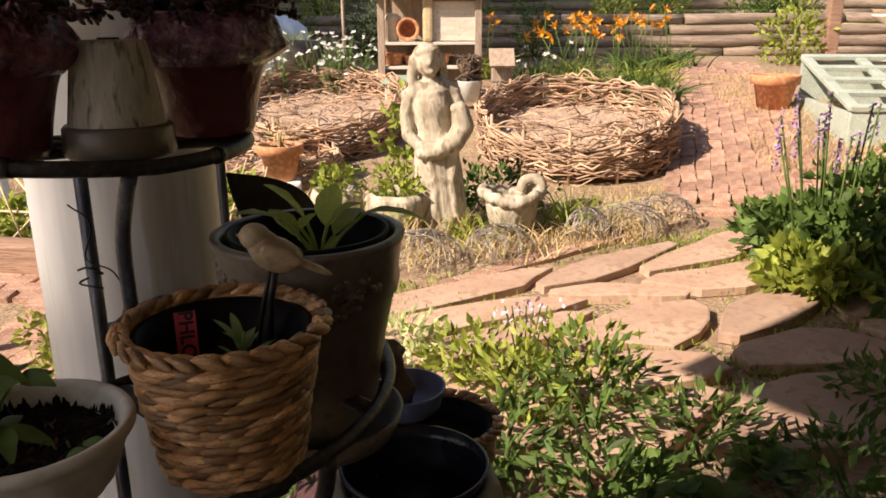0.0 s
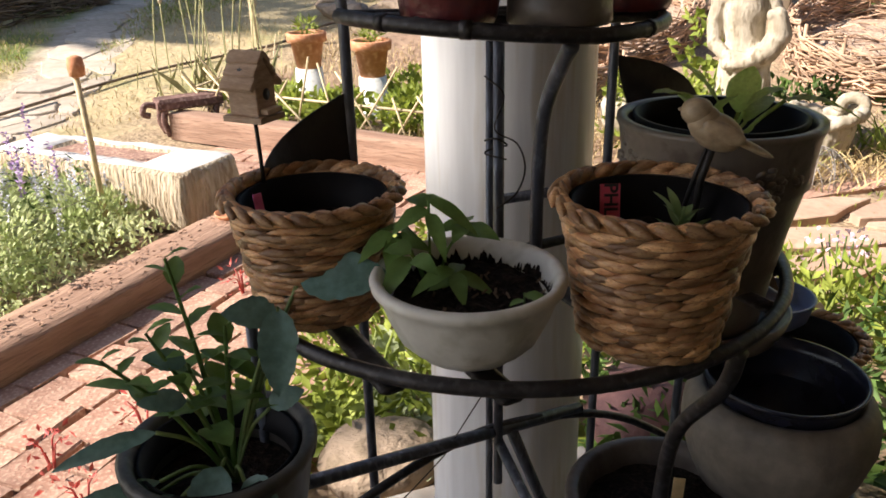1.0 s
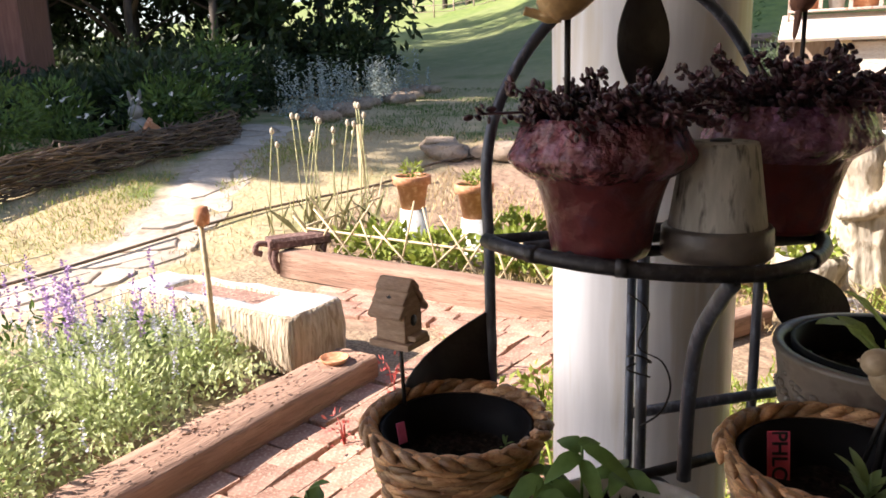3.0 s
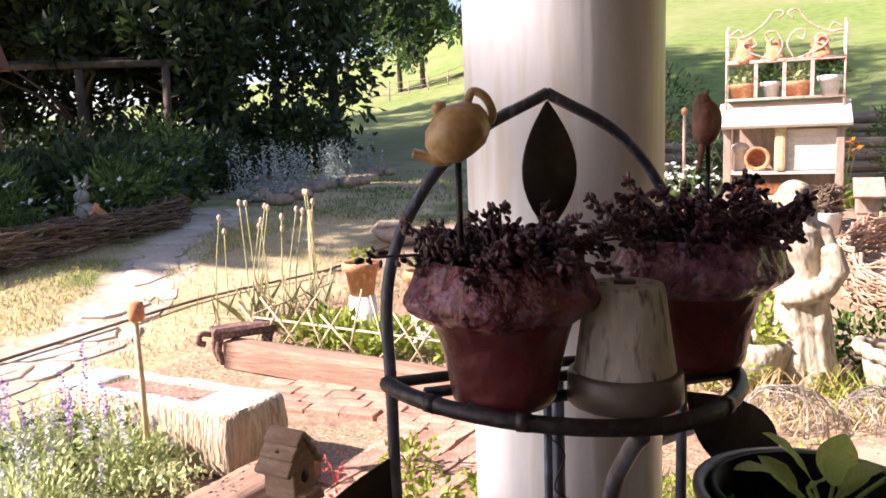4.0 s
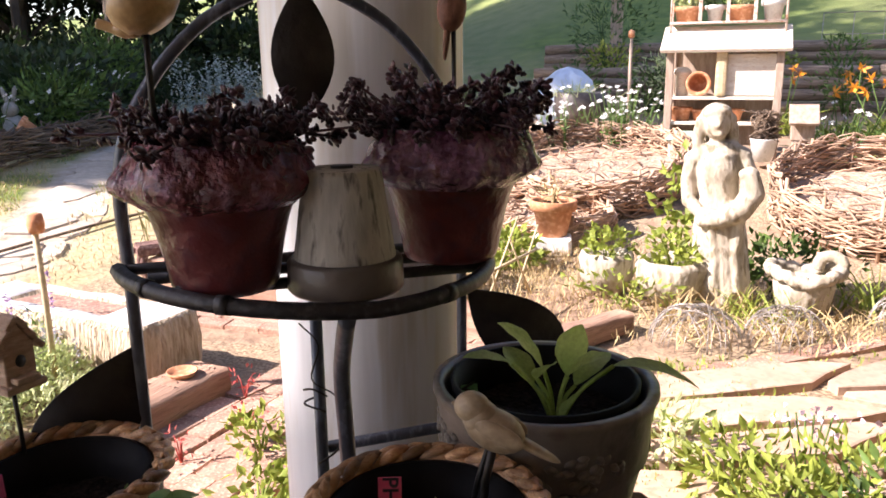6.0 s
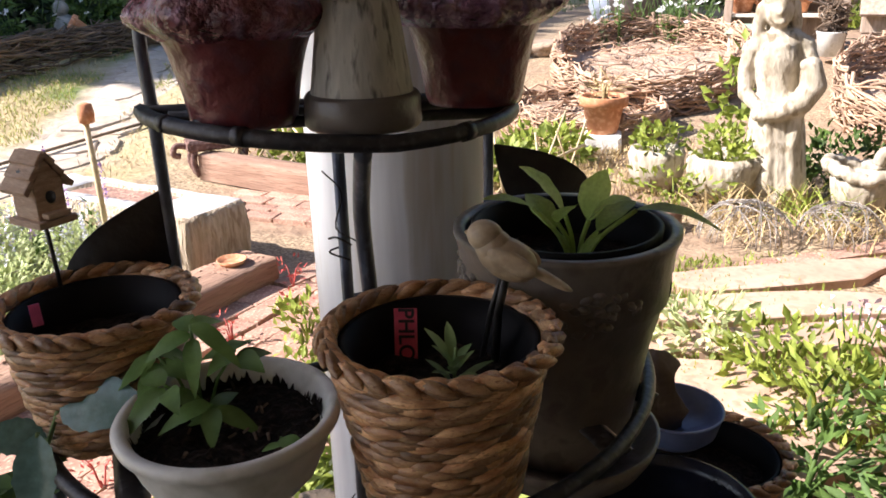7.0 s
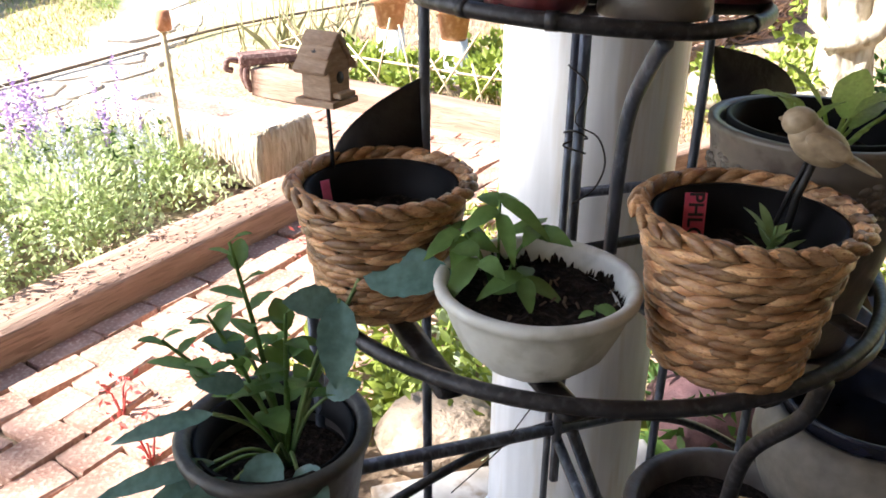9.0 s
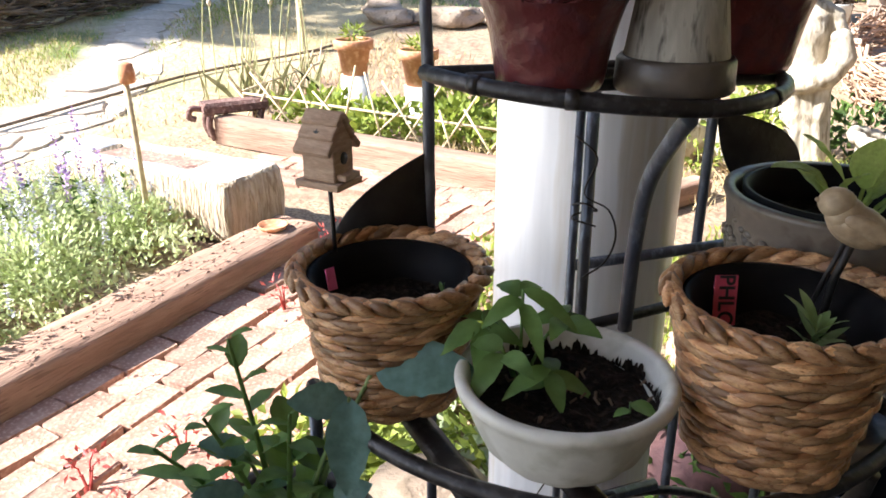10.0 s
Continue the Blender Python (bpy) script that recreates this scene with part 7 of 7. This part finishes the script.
for k, (x, y) in enumerate(((-1.5, 2.3), (-1.35, 2.55), (-1.2, 2.1), (-1.6, 2.9), (-1.25, 1.45), (-1.1, 1.3), (-1.15, 1.75), (-1.05, 2.05), (-1.2, 2.35), (-1.0, 2.5), (-1.08, 1.08), (-1.27, 1.95), (-0.98, 2.75), (-1.18, 2.75), (-1.02, 1.5))):
    bush("yellow_green_weed", (x, y, 0), "small yellow-green weed between the bricks", "plant", M_LIME, (0.12, 0.12, 0.07), 110, 0.045, 0.022, 210 + k, 4, "weeds in the brick path")
mr = empty("maroon_stone", (-0.25, 1.72, 0), "rounded maroon stone by the column", "stone")
obj("stone", *lathe([(0.002, 0), (0.13, 0), (0.17, 0.06), (0.14, 0.13), (0.06, 0.16), (0.002, 0.165)], 26, wob=lambda a, z: 1 + 0.1 * math.sin(a * 3 + z * 9)), mat("maroon_granite", (0.075, 0.033, 0.035), (0.13, 0.062, 0.06), 20, 0.8, 0.5), mr)
tr = empty("tan_stone", (-0.82, 1.38, 0), "flat tan stone by the column", "stone")
obj("stone", *lathe([(0.002, 0), (0.12, 0), (0.14, 0.05), (0.11, 0.1), (0.002, 0.11)], 22, wob=lambda a, z: 1 + 0.14 * math.sin(a * 2 + z * 9)), M_STONE, tr)


# ---- far left garden ----
hose = tagged(obj("garden_hose", *tube(smooth_line([(-4.95, 2.4, 0.05), (-4.8, 3.15, 0.06), (-4.5, 4.93, 0.18), (-3.94, 6.09, 0.27), (-3.8, 6.9, 0.36), (-3.4, 7.6, 0.4)], 10), 0.012, 6), M_TWIGDARK), "thin dark edging line across the lawn", "edging")
for k, (x, y, s) in enumerate(((-3.85, 7.3, 0.42), (-3.3, 7.5, 0.5), (-2.85, 7.75, 0.45), (-4.2, 7.8, 0.35), (-2.4, 8.0, 0.4))):
    e = empty("field_rock", (x, y, terrain(x, y)), "rough pale brown field rock", "rock", "rocks at the bed edge")
    bm = bmesh.new()
    bmesh.ops.create_icosphere(bm, subdivisions=3, radius=1)
    for v in bm.verts:
        v.co *= 1 + 0.4 * noise.noise(v.co * 1.3 + Vector((k * 5, 0, 0))) + 0.12 * noise.noise(v.co * 4)
        v.co = Vector((v.co.x * s * 0.62, v.co.y * s * 0.5, min(v.co.z, 0.62) * s * 0.26 + s * 0.1))
    part("rock", bm, M_STONE, e, smooth=True)


def build_rabbit():
    bm = bmesh.new()
    def blob(c, s, ry=0):
        g = bmesh.ops.create_icosphere(bm, subdivisions=3, radius=1)
        bmesh.ops.transform(bm, matrix=pose(*c, 0, ry, 0) @ Matrix.Diagonal((*s, 1)), verts=g["verts"])
    blob((0, 0, 0.16), (0.13, 0.13, 0.17))
    blob((-0.02, -0.02, 0.38), (0.085, 0.09, 0.085))
    blob((-0.06, 0.0, 0.52), (0.025, 0.03, 0.11), -14)
    blob((0.03, 0.0, 0.53), (0.025, 0.03, 0.11), 12)
    blob((0.0, -0.1, 0.14), (0.06, 0.05, 0.1))
    ob = part("rabbit_statue", bm, M_RABBIT, smooth=True)
    z = terrain(-7.3, 6.6)
    ob.matrix_world = pose(-7.3, 6.45, z + 0.04, 0, 0, 35) @ Matrix.Scale(0.98, 4)
    tagged(ob, "pale grey concrete rabbit statue at the bed's edge", "statue")
    t = terracotta((-7.3, 6.62, z + 0.02), 0.12, 0.08, 0.17, "orange terracotta pot tipped over beside the rabbit", "", False)
    t.matrix_world = pose(-6.85, 6.3, z + 0.17, 0, -62, 40)


build_rabbit()


def bed_of(points, name, label, category, material, radii, n, leaf, width, seed, group):
    for k, (x, y) in enumerate(points):
        rr = random.Random(seed + k)
        s = rr.uniform(0.8, 1.25)
        bush(name, (x, y, terrain(x, y)), label, category, material, (radii[0] * s, radii[1] * s, radii[2] * s), n, leaf, width, seed + k, 6, group)


bed_of([(-7.7, 5.0), (-8.0, 5.9), (-7.5, 7.4), (-7.8, 4.2), (-7.35, 6.9)], "leafy_perennial", "loose mid-green perennial in the shaded bed", "plant", M_GREEN, (0.5, 0.45, 0.4), 700, 0.12, 0.035, 680, "shaded bed perennials")
daisies((-7.45, 6.0, terrain(-7.45, 6.0)), 26, 0.35, 0.6, 19, "small white daisies behind the twig border")
bed_of([(-8.0, 7.4), (-8.6, 6.6), (-8.9, 7.9), (-9.6, 7.2), (-9.9, 6.2), (-10.4, 8.0), (-9.3, 8.8), (-11.0, 7.0), (-8.2, 8.3)], "dark_shrub", "dark green leafy shrub in the shaded bed", "shrub", M_SHADEGREEN, (0.75, 0.65, 0.42), 800, 0.14, 0.07, 600, "shaded bed shrubs")
bed_of([(-9.8, 10.3), (-10.6, 10.6), (-9.0, 10.8), (-11.4, 10.0)], "box_hedge", "dense dark green clipped hedge", "hedge", M_SHADEGREEN, (0.75, 0.6, 0.62), 1500, 0.1, 0.05, 620, "hedge plants")
daisies((-7.7, 7.7, terrain(-7.7, 7.7)), 40, 0.3, 0.75, 9, "white daisies in the shaded bed")
bush("light_green_shrub", (-8.3, 8.9, 0.58), "lighter green upright shrub in the bed", "shrub", M_GREEN, (0.5, 0.4, 0.7), 700, 0.12, 0.05, 640, 6)
for k in range(34):
    rnd = random.Random(900 + k)
    t = k / 33
    x = -7.6 - 1.4 * t + rnd.uniform(-0.5, 0.35)
    y = 9.7 + 6.0 * t + rnd.uniform(-0.3, 0.3)
    e = empty("lambs_ear", (x, y, terrain(x, y)), "silvery lamb's ear with upright woolly spikes", "plant", "lamb's ear border")
    rng = np.random.default_rng(k)
    pts, dr = [], []
    for s in range(4):
        bx, by = rng.normal(size=2) * 0.14
        h = rng.uniform(0.4, 0.9)
        for q in range(26):
            pts.append((bx, by, h * q / 26))
            dr.append(rng.normal(size=3) * [1, 1, 0.3] + [0, 0, 0.5])
    for s in range(46):
        pts.append((*rng.normal(size=2) * 0.16, rng.uniform(0, 0.12)))
        dr.append(rng.normal(size=3) + [0, 0, 0.5])
    leaf_obj("foliage", leaves(pts, dr, 0.065, 0.03, seed=k), M_LAMBSEAR, e)
    rk = empty("border_stone", (x + 0.5, y - 0.12, terrain(x + 0.5, y)), "rough grey stone edging the border", "stone", "border stones")
    obj("stone", *lathe([(0.002, -0.05), (0.13, -0.03), (0.16, 0.04), (0.12, 0.1), (0.06, 0.125), (0.002, 0.13)], 14, wob=lambda a, z: 1 + 0.3 * math.sin(a * 2 + k) + 0.12 * math.sin(a * 5 + 3 * k)), M_STONE, rk)


def tree(name, at, h, crown, n, seed, label, material, trunk_r=0.16, crown_z=0.55, leaf=0.3):
    e = empty(name, at, label, "tree", "trees behind the garden")
    rnd = random.Random(seed)
    limbs = []
    pts = [(0, 0, -0.2), (rnd.uniform(-0.1, 0.1), 0, h * 0.3), (rnd.uniform(-0.3, 0.3), 0.1, h * 0.6), (rnd.uniform(-0.3, 0.3), 0, h * 0.9)]
    sp = smooth_line(pts, 5)
    limbs.append(tube(sp, [trunk_r * (1 - 0.75 * i / (len(sp) - 1)) for i in range(len(sp))], 8))
    for k in range(11):
        a = rnd.uniform(0, 6.28)
        z = h * rnd.uniform(0.2, 0.75)
        L = crown[0] * rnd.uniform(0.6, 1.0)
        ln = [(0, 0, z), (math.cos(a) * L * 0.5, math.sin(a) * L * 0.5, z + L * 0.45), (math.cos(a) * L, math.sin(a) * L, z + L * 0.7)]
        limbs.append(tube(ln, [trunk_r * 0.4, trunk_r * 0.25, trunk_r * 0.08], 6))
    obj("trunk", *merge(*limbs), M_BARK, e)
    rng = np.random.default_rng(seed)
    P_, D_ = [], []
    clumps = 34
    for k in range(clumps):
        d = rng.normal(size=3)
        d /= np.linalg.norm(d)
        c = np.array([0, 0, h * crown_z]) + d * np.array(crown) * rng.uniform(0.35, 1.0)
        p, dd = scatter(n // clumps, c, np.array(crown) * rng.uniform(0.2, 0.36), seed * 50 + k, 0.2)
        P_.append(p)
        D_.append(dd)
    P_, D_ = np.concatenate(P_), np.concatenate(D_)
    ok = P_[:, 2] > 0.2
    leaf_obj("crown", leaves(P_[ok], D_[ok], leaf, leaf * 0.45, seed=seed), material, e)


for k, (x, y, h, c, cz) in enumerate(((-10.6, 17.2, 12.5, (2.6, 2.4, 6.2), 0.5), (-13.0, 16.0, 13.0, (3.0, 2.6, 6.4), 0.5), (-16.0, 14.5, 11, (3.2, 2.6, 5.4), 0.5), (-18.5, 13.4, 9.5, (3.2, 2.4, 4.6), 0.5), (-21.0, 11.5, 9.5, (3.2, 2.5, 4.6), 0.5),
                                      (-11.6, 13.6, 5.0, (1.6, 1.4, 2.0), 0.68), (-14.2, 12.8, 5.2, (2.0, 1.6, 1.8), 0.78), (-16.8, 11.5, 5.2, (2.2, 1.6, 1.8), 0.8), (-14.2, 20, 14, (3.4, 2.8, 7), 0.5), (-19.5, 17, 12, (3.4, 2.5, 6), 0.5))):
    tree("garden_tree", (x, y, terrain(x, y) - 0.1), h, c, 7200, 20 + k, "dense dark green broadleaf tree at the garden's edge", M_SHADEGREEN, 0.15, cz, 0.3)
# Added shade casters, mostly out of view, set sunward of the lawn and hill.
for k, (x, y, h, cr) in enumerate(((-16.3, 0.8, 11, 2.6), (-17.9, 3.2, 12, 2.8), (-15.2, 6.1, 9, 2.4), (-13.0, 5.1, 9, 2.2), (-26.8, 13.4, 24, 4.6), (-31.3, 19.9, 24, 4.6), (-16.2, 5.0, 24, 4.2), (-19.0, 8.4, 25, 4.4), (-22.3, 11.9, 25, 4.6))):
    tree("shade_tree", (x, y, terrain(x, y) - 0.1), h, (cr, cr, h * 0.3), 7000, 80 + k, "tall dark broadleaf tree, added mostly out of view to shade the lawn", M_SHADEGREEN, 0.2, 0.68, 0.46)
# Out of view, added so its thin crown dims the sun on the column.
tree("sun_filter_tree", (-11.8, -7.1, terrain(-11.8, -7.1) - 0.1), 17, (1.3, 1.3, 5.2), 1250, 97, "unseen slender open-crowned tree, added to dapple the sun on the column", M_SHADEGREEN, 0.14, 0.7, 0.55)
bed_of([(-10.4, 15.2), (-12.4, 14.6), (-14.4, 13.8), (-16.4, 13.0), (-18.4, 12.0)], "thicket_bush", "tall dark thicket bush below the trees", "shrub", M_SHADEGREEN, (1.4, 1.0, 0.75), 1600, 0.2, 0.1, 670, "thicket below the trees")
bed_of([(-10.8, 12.6), (-12.0, 12.2), (-13.2, 11.4), (-11.2, 14.4), (-14.5, 10.6), (-12.8, 13.6), (-15.4, 12.2)], "understorey_shrub", "dark shaded shrub under the trees", "shrub", M_SHADEGREEN, (0.9, 0.8, 0.6), 800, 0.16, 0.08, 660, "shrubs under the trees")
pg = empty("garden_pergola", (-14.2, 11.6, terrain(-14.2, 11.6)), "rustic pergola of grey poles overgrown with vines", "pergola")
for x in (-2.4, -0.8, 0.9, 2.6):
    obj("post", *tube([(x, 0.35 * x, -0.1), (x + 0.05, 0.35 * x, 2.35)], 0.08, 8), M_BARK, pg)
for dy, z in ((0.0, 2.4), (0.35, 2.5)):
    obj("beam", *tube([(-3.2, -1.12 + dy, z), (0, dy, z + 0.05), (3.2, 1.12 + dy, z)], 0.075, 8), M_BARK, pg)
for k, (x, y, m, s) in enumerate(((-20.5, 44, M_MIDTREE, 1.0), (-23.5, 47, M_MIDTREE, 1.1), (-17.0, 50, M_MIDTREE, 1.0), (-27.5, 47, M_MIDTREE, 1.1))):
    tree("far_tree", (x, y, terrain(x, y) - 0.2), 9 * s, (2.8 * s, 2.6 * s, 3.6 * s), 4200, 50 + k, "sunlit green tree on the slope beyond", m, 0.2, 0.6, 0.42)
fn = empty("field_fence", (-19, 42, terrain(-19, 42)), "thin grey wire and post field fence on the slope", "fence")
for k in range(9):
    dx = -3.5 + k * 1.1
    zz = terrain(-19 + dx, 42 + dx * 0.3) - terrain(-19, 42)
    obj("post", *tube([(dx, dx * 0.3, zz - 0.1), (dx, dx * 0.3, zz + 1.2)], 0.04, 6), M_WOODGREY, fn)
for z in (0.4, 0.75, 1.1):
    pts = [(-3.5 + k * 1.1, (-3.5 + k * 1.1) * 0.3, terrain(-19 - 3.5 + k * 1.1, 42 + (-3.5 + k * 1.1) * 0.3) - terrain(-19, 42) + z) for k in range(9)]
    obj("rail", *tube(pts, 0.02, 5), M_WOODGREY, fn)
sh = empty("red_shed", (-12.6, 8.1, terrain(-12.6, 8.1)), "red-brown wooden garden shed with a grey-green door", "shed", rz=38)
part("wall", box(2.0, 1.6, 2.3, (0, 0, -0.1), 0.02), M_SHED, sh)
part("door", box(0.7, 0.04, 1.8, (0.3, -0.83, 0), 0.01), M_GREYPAINT, sh)
obj("roof", [(-1.2, -1.0, 2.15), (1.2, -1.0, 2.15), (1.2, 1.0, 2.15), (-1.2, 1.0, 2.15), (-1.2, 0, 2.9), (1.2, 0, 2.9)], [(0, 3, 2, 1), (0, 1, 5, 4), (1, 2, 5), (2, 3, 4, 5), (3, 0, 4)], M_SHED, sh, smooth=False)
bp = empty("blue_pot", (-9.2, 9.4, terrain(-9.2, 9.4)), "blue glazed urn among the shrubs", "pot")
obj("pot", *lathe([(0.002, 0), (0.15, 0), (0.22, 0.2), (0.24, 0.42), (0.2, 0.48), (0.002, 0.46)], 28), M_BLUE, bp)


# ---- grass and small weeds ----
def grass_cover(name, label, area, n, h, material, seed, width=0.006):
    rng = np.random.default_rng(seed)
    x, y = area(rng.random(n), rng.random(n))
    ok = (np.sin(x * 2.3 + seed) + np.sin(y * 2.9 + x) + rng.normal(size=n) * 0.7) > -0.4
    ok &= np.abs(x + 4.68 + 0.58 * np.maximum(y - 4.0, 0)) > 0.32 + 0.08 * np.sin(y * 9)
    x, y = x[ok], y[ok]
    z = np.array([terrain(a, b) for a, b in zip(x, y)]) - 0.02
    d = rng.normal(size=(len(x), 3)) * [0.5, 0.5, 0.1] + [0, 0, 1]
    return tagged(leaf_obj(name, leaves(np.stack([x, y, z], 1), d, h, width, 0.1, seed), material), label, "grass", kind="stuff")


grass_cover("lawn_grass", "short patchy green lawn grass", quad((-8.5, 2.5), (-4.6, 2.5), (-5.6, 9), (-8.5, 9)), 24000, 0.05, M_LIME, 1)
grass_cover("dry_lawn_grass", "short dry straw-coloured lawn grass", quad((-8.5, 2.5), (-4.0, 2.5), (-3.6, 9), (-8.5, 9)), 22000, 0.05, M_STRAW, 2)
grass_cover("path_weeds", "weeds and dry grass between the flagstones", quad((-0.5, 2.2), (2.0, 2.4), (2.2, 5.0), (-0.4, 3.6)), 12000, 0.04, M_LIME, 3, 0.009)
grass_cover("dry_litter", "dry straw litter over the beds", quad((-1.0, 3.6), (1.2, 4.4), (1.6, 5.6), (-1.4, 6.0)), 9000, 0.07, M_STRAW, 4, 0.005)
grass_cover("bed_straw", "dry straw in the lattice bed", quad((-3.5, 4.15), (-1.1, 4.1), (-1.0, 6.5), (-3.6, 6.8)), 9000, 0.08, M_STRAW, 5, 0.006)
grass_cover("path_straw", "dry straw beside the brick path", quad((2.3, 5.5), (3.3, 5.5), (4.2, 10), (3.0, 10)), 5000, 0.08, M_STRAW, 6, 0.006)
grass_cover("verge_grass", "green verge between the bricks and the stand", quad((-1.3, 1.2), (-0.5, 1.5), (-0.4, 3.2), (-1.2, 3.4)), 6000, 0.06, M_LIME, 7, 0.008)
grass_cover("far_lawn_grass", "mown lawn behind the beds", quad((-8.0, 9), (-3.2, 8), (-3.0, 16), (-8.5, 16)), 12000, 0.06, M_GREEN, 8, 0.01)


# ---- paving ----
def slab_mesh(poly, h, seed):
    """An uneven flat stone from a loop of plan points."""
    n = len(poly)
    cx, cy = sum(p[0] for p in poly) / n, sum(p[1] for p in poly) / n
    verts = []
    for s, z in ((1.0, -0.03), (1.0, h * 0.7), (0.965, h)):
        for k, (x, y) in enumerate(poly):
            verts.append((cx + (x - cx) * s, cy + (y - cy) * s, z + 0.004 * noise.noise((x * 5, y * 5, seed))))
    verts.append((cx, cy, h + 0.003))
    faces = []
    for r in range(2):
        for i in range(n):
            j = (i + 1) % n
            faces.append((r * n + i, r * n + j, (r + 1) * n + j, (r + 1) * n + i))
    for i in range(n):
        faces.append((2 * n + i, 2 * n + (i + 1) % n, 3 * n))
    return verts, faces


def flagstones(name, label, area, cols, rows, seed, material, gap=0.035, keep=None, sink=0.015):
    e = tagged(new(name), label, "paving", kind="structure")
    rnd = random.Random(seed)
    pt = {}
    for j in range(rows + 1):
        for i in range(cols + 1):
            u, v = (i + (0.5 * (j % 2) if 0 < i < cols else 0) + rnd.uniform(-0.3, 0.3)) / cols, (j + rnd.uniform(-0.28, 0.28)) / rows
            pt[i, j] = area(u, v)
    for j in range(rows):
        for i in range(cols):
            q = [pt[i, j], pt[i + 1, j], pt[i + 1, j + 1], pt[i, j + 1]]
            c = (sum(p[0] for p in q) / 4, sum(p[1] for p in q) / 4)
            if keep and not keep(*c):
                continue
            loop = []
            for k in range(4):
                a, b = Vector(q[k]), Vector(q[(k + 1) % 4])
                for t in (0.2, 0.5, 0.8):
                    p = a.lerp(b, t)
                    d = Vector(c) - p
                    p = p + d.normalized() * (gap * rnd.uniform(0.6, 1.7))
                    loop.append((p.x - c[0], p.y - c[1]))
            ob = obj("flagstone", *slab_mesh(loop, rnd.uniform(0.008, 0.02), i * 7 + j), material, e, smooth=False)
            z0 = terrain(*c)
            for v in ob.data.vertices:
                v.co.z += terrain(c[0] + v.co.x, c[1] + v.co.y) - z0
            ob.location = (c[0], c[1], z0 - sink)
    return e


flagstones("flagstone_path", "irregular pinkish sandstone flagstones with weedy joints", quad((-0.45, 1.95), (2.1, 2.1), (2.25, 5.05), (-0.35, 3.45)), 4, 5, 4, M_FLAG, 0.036, sink=0.0)
flagstones("lawn_stepping_stones", "pale flat stepping stones across the lawn", quad((-4.85, 2.6), (-4.15, 2.9), (-4.45, 4.5), (-4.95, 4.1)), 2, 4, 6, M_FLAGPALE, 0.014, sink=0.028)
flagstones("lawn_stepping_stones", "pale flat stepping stones bending across the lawn", quad((-4.97, 4.16), (-4.47, 4.56), (-5.25, 6.1), (-5.75, 5.7)), 2, 4, 8, M_FLAGPALE, 0.014, sink=0.028)
flagstones("shade_path", "shaded flat stones leading to the trees", quad((-5.8, 5.76), (-5.3, 6.16), (-6.8, 8.8), (-7.8, 8.7)), 2, 6, 7, M_FLAGPALE, 0.02, sink=0.028)


def brick_mesh(L, W, H, seed):
    bm = box(L, W, H, (0, 0, -H), 0.006, jitter=0.0022, seed=seed)
    me = bpy.data.meshes.new("brick")
    bm.to_mesh(me)
    bm.free()
    me.materials.append(M_BRICK)
    return me


BRICKS = [brick_mesh(0.2, 0.106, 0.06, s) for s in range(6)]


def brick_field(name, label, origin, rz, cols, rows, keep, seed, dx=0.21, dy=0.114):
    e = tagged(new(name), label, "paving", kind="structure")
    rnd = random.Random(seed)
    c, s = math.cos(radians(rz)), math.sin(radians(rz))
    for j in range(rows):
        for i in range(cols):
            u, v = (i + 0.5 * (j % 2)) * dx, j * dy
            x, y = origin[0] + u * c - v * s, origin[1] + u * s + v * c
            if not keep(x, y):
                continue
            ob = new("brick", BRICKS[rnd.randrange(6)])
            ob.parent = e
            zz = terrain(x, y)
            sl = terrain(x + 0.1 * c, y + 0.1 * s) - zz
            ob.matrix_local = pose(x + rnd.uniform(-0.009, 0.009), y + rnd.uniform(-0.009, 0.009), zz + rnd.uniform(-0.006, 0.005), math.degrees(rnd.uniform(-0.022, 0.022)), -math.degrees(math.atan2(sl, 0.1)) + math.degrees(rnd.uniform(-0.03, 0.03)), rz + rnd.uniform(-6, 6))
    return e


brick_field("brick_path_side", "uneven worn red brick path along the timber edging", (-0.95, 0.35), 84.5, 18, 11, lambda x, y: -2.06 + (y - 1.24) * 0.11 < x < -1.0 - 0.1 * math.sin(y * 7) and y < 3.9, 3)
brick_field("brick_path_lattice", "worn red bricks in front of the lattice bed", (-2.9, 3.35), 2, 9, 6, lambda x, y: y < 3.86 and x < -0.9 and not (x < -2.0 and y < 3.4), 4)
brick_field("brick_path_garden", "worn red brick path climbing between the beds", (2.55, 5.2), 75, 30, 10, lambda x, y: y > 5.15, 5)
brick_field("brick_edging", "row of worn bricks edging the statue bed", (-0.2, 3.5), 40.5, 11, 1, lambda x, y: True, 6)
brick_field("brick_step", "row of bricks across the foot of the path", (1.35, 5.12), 0, 6, 1, lambda x, y: True, 7)
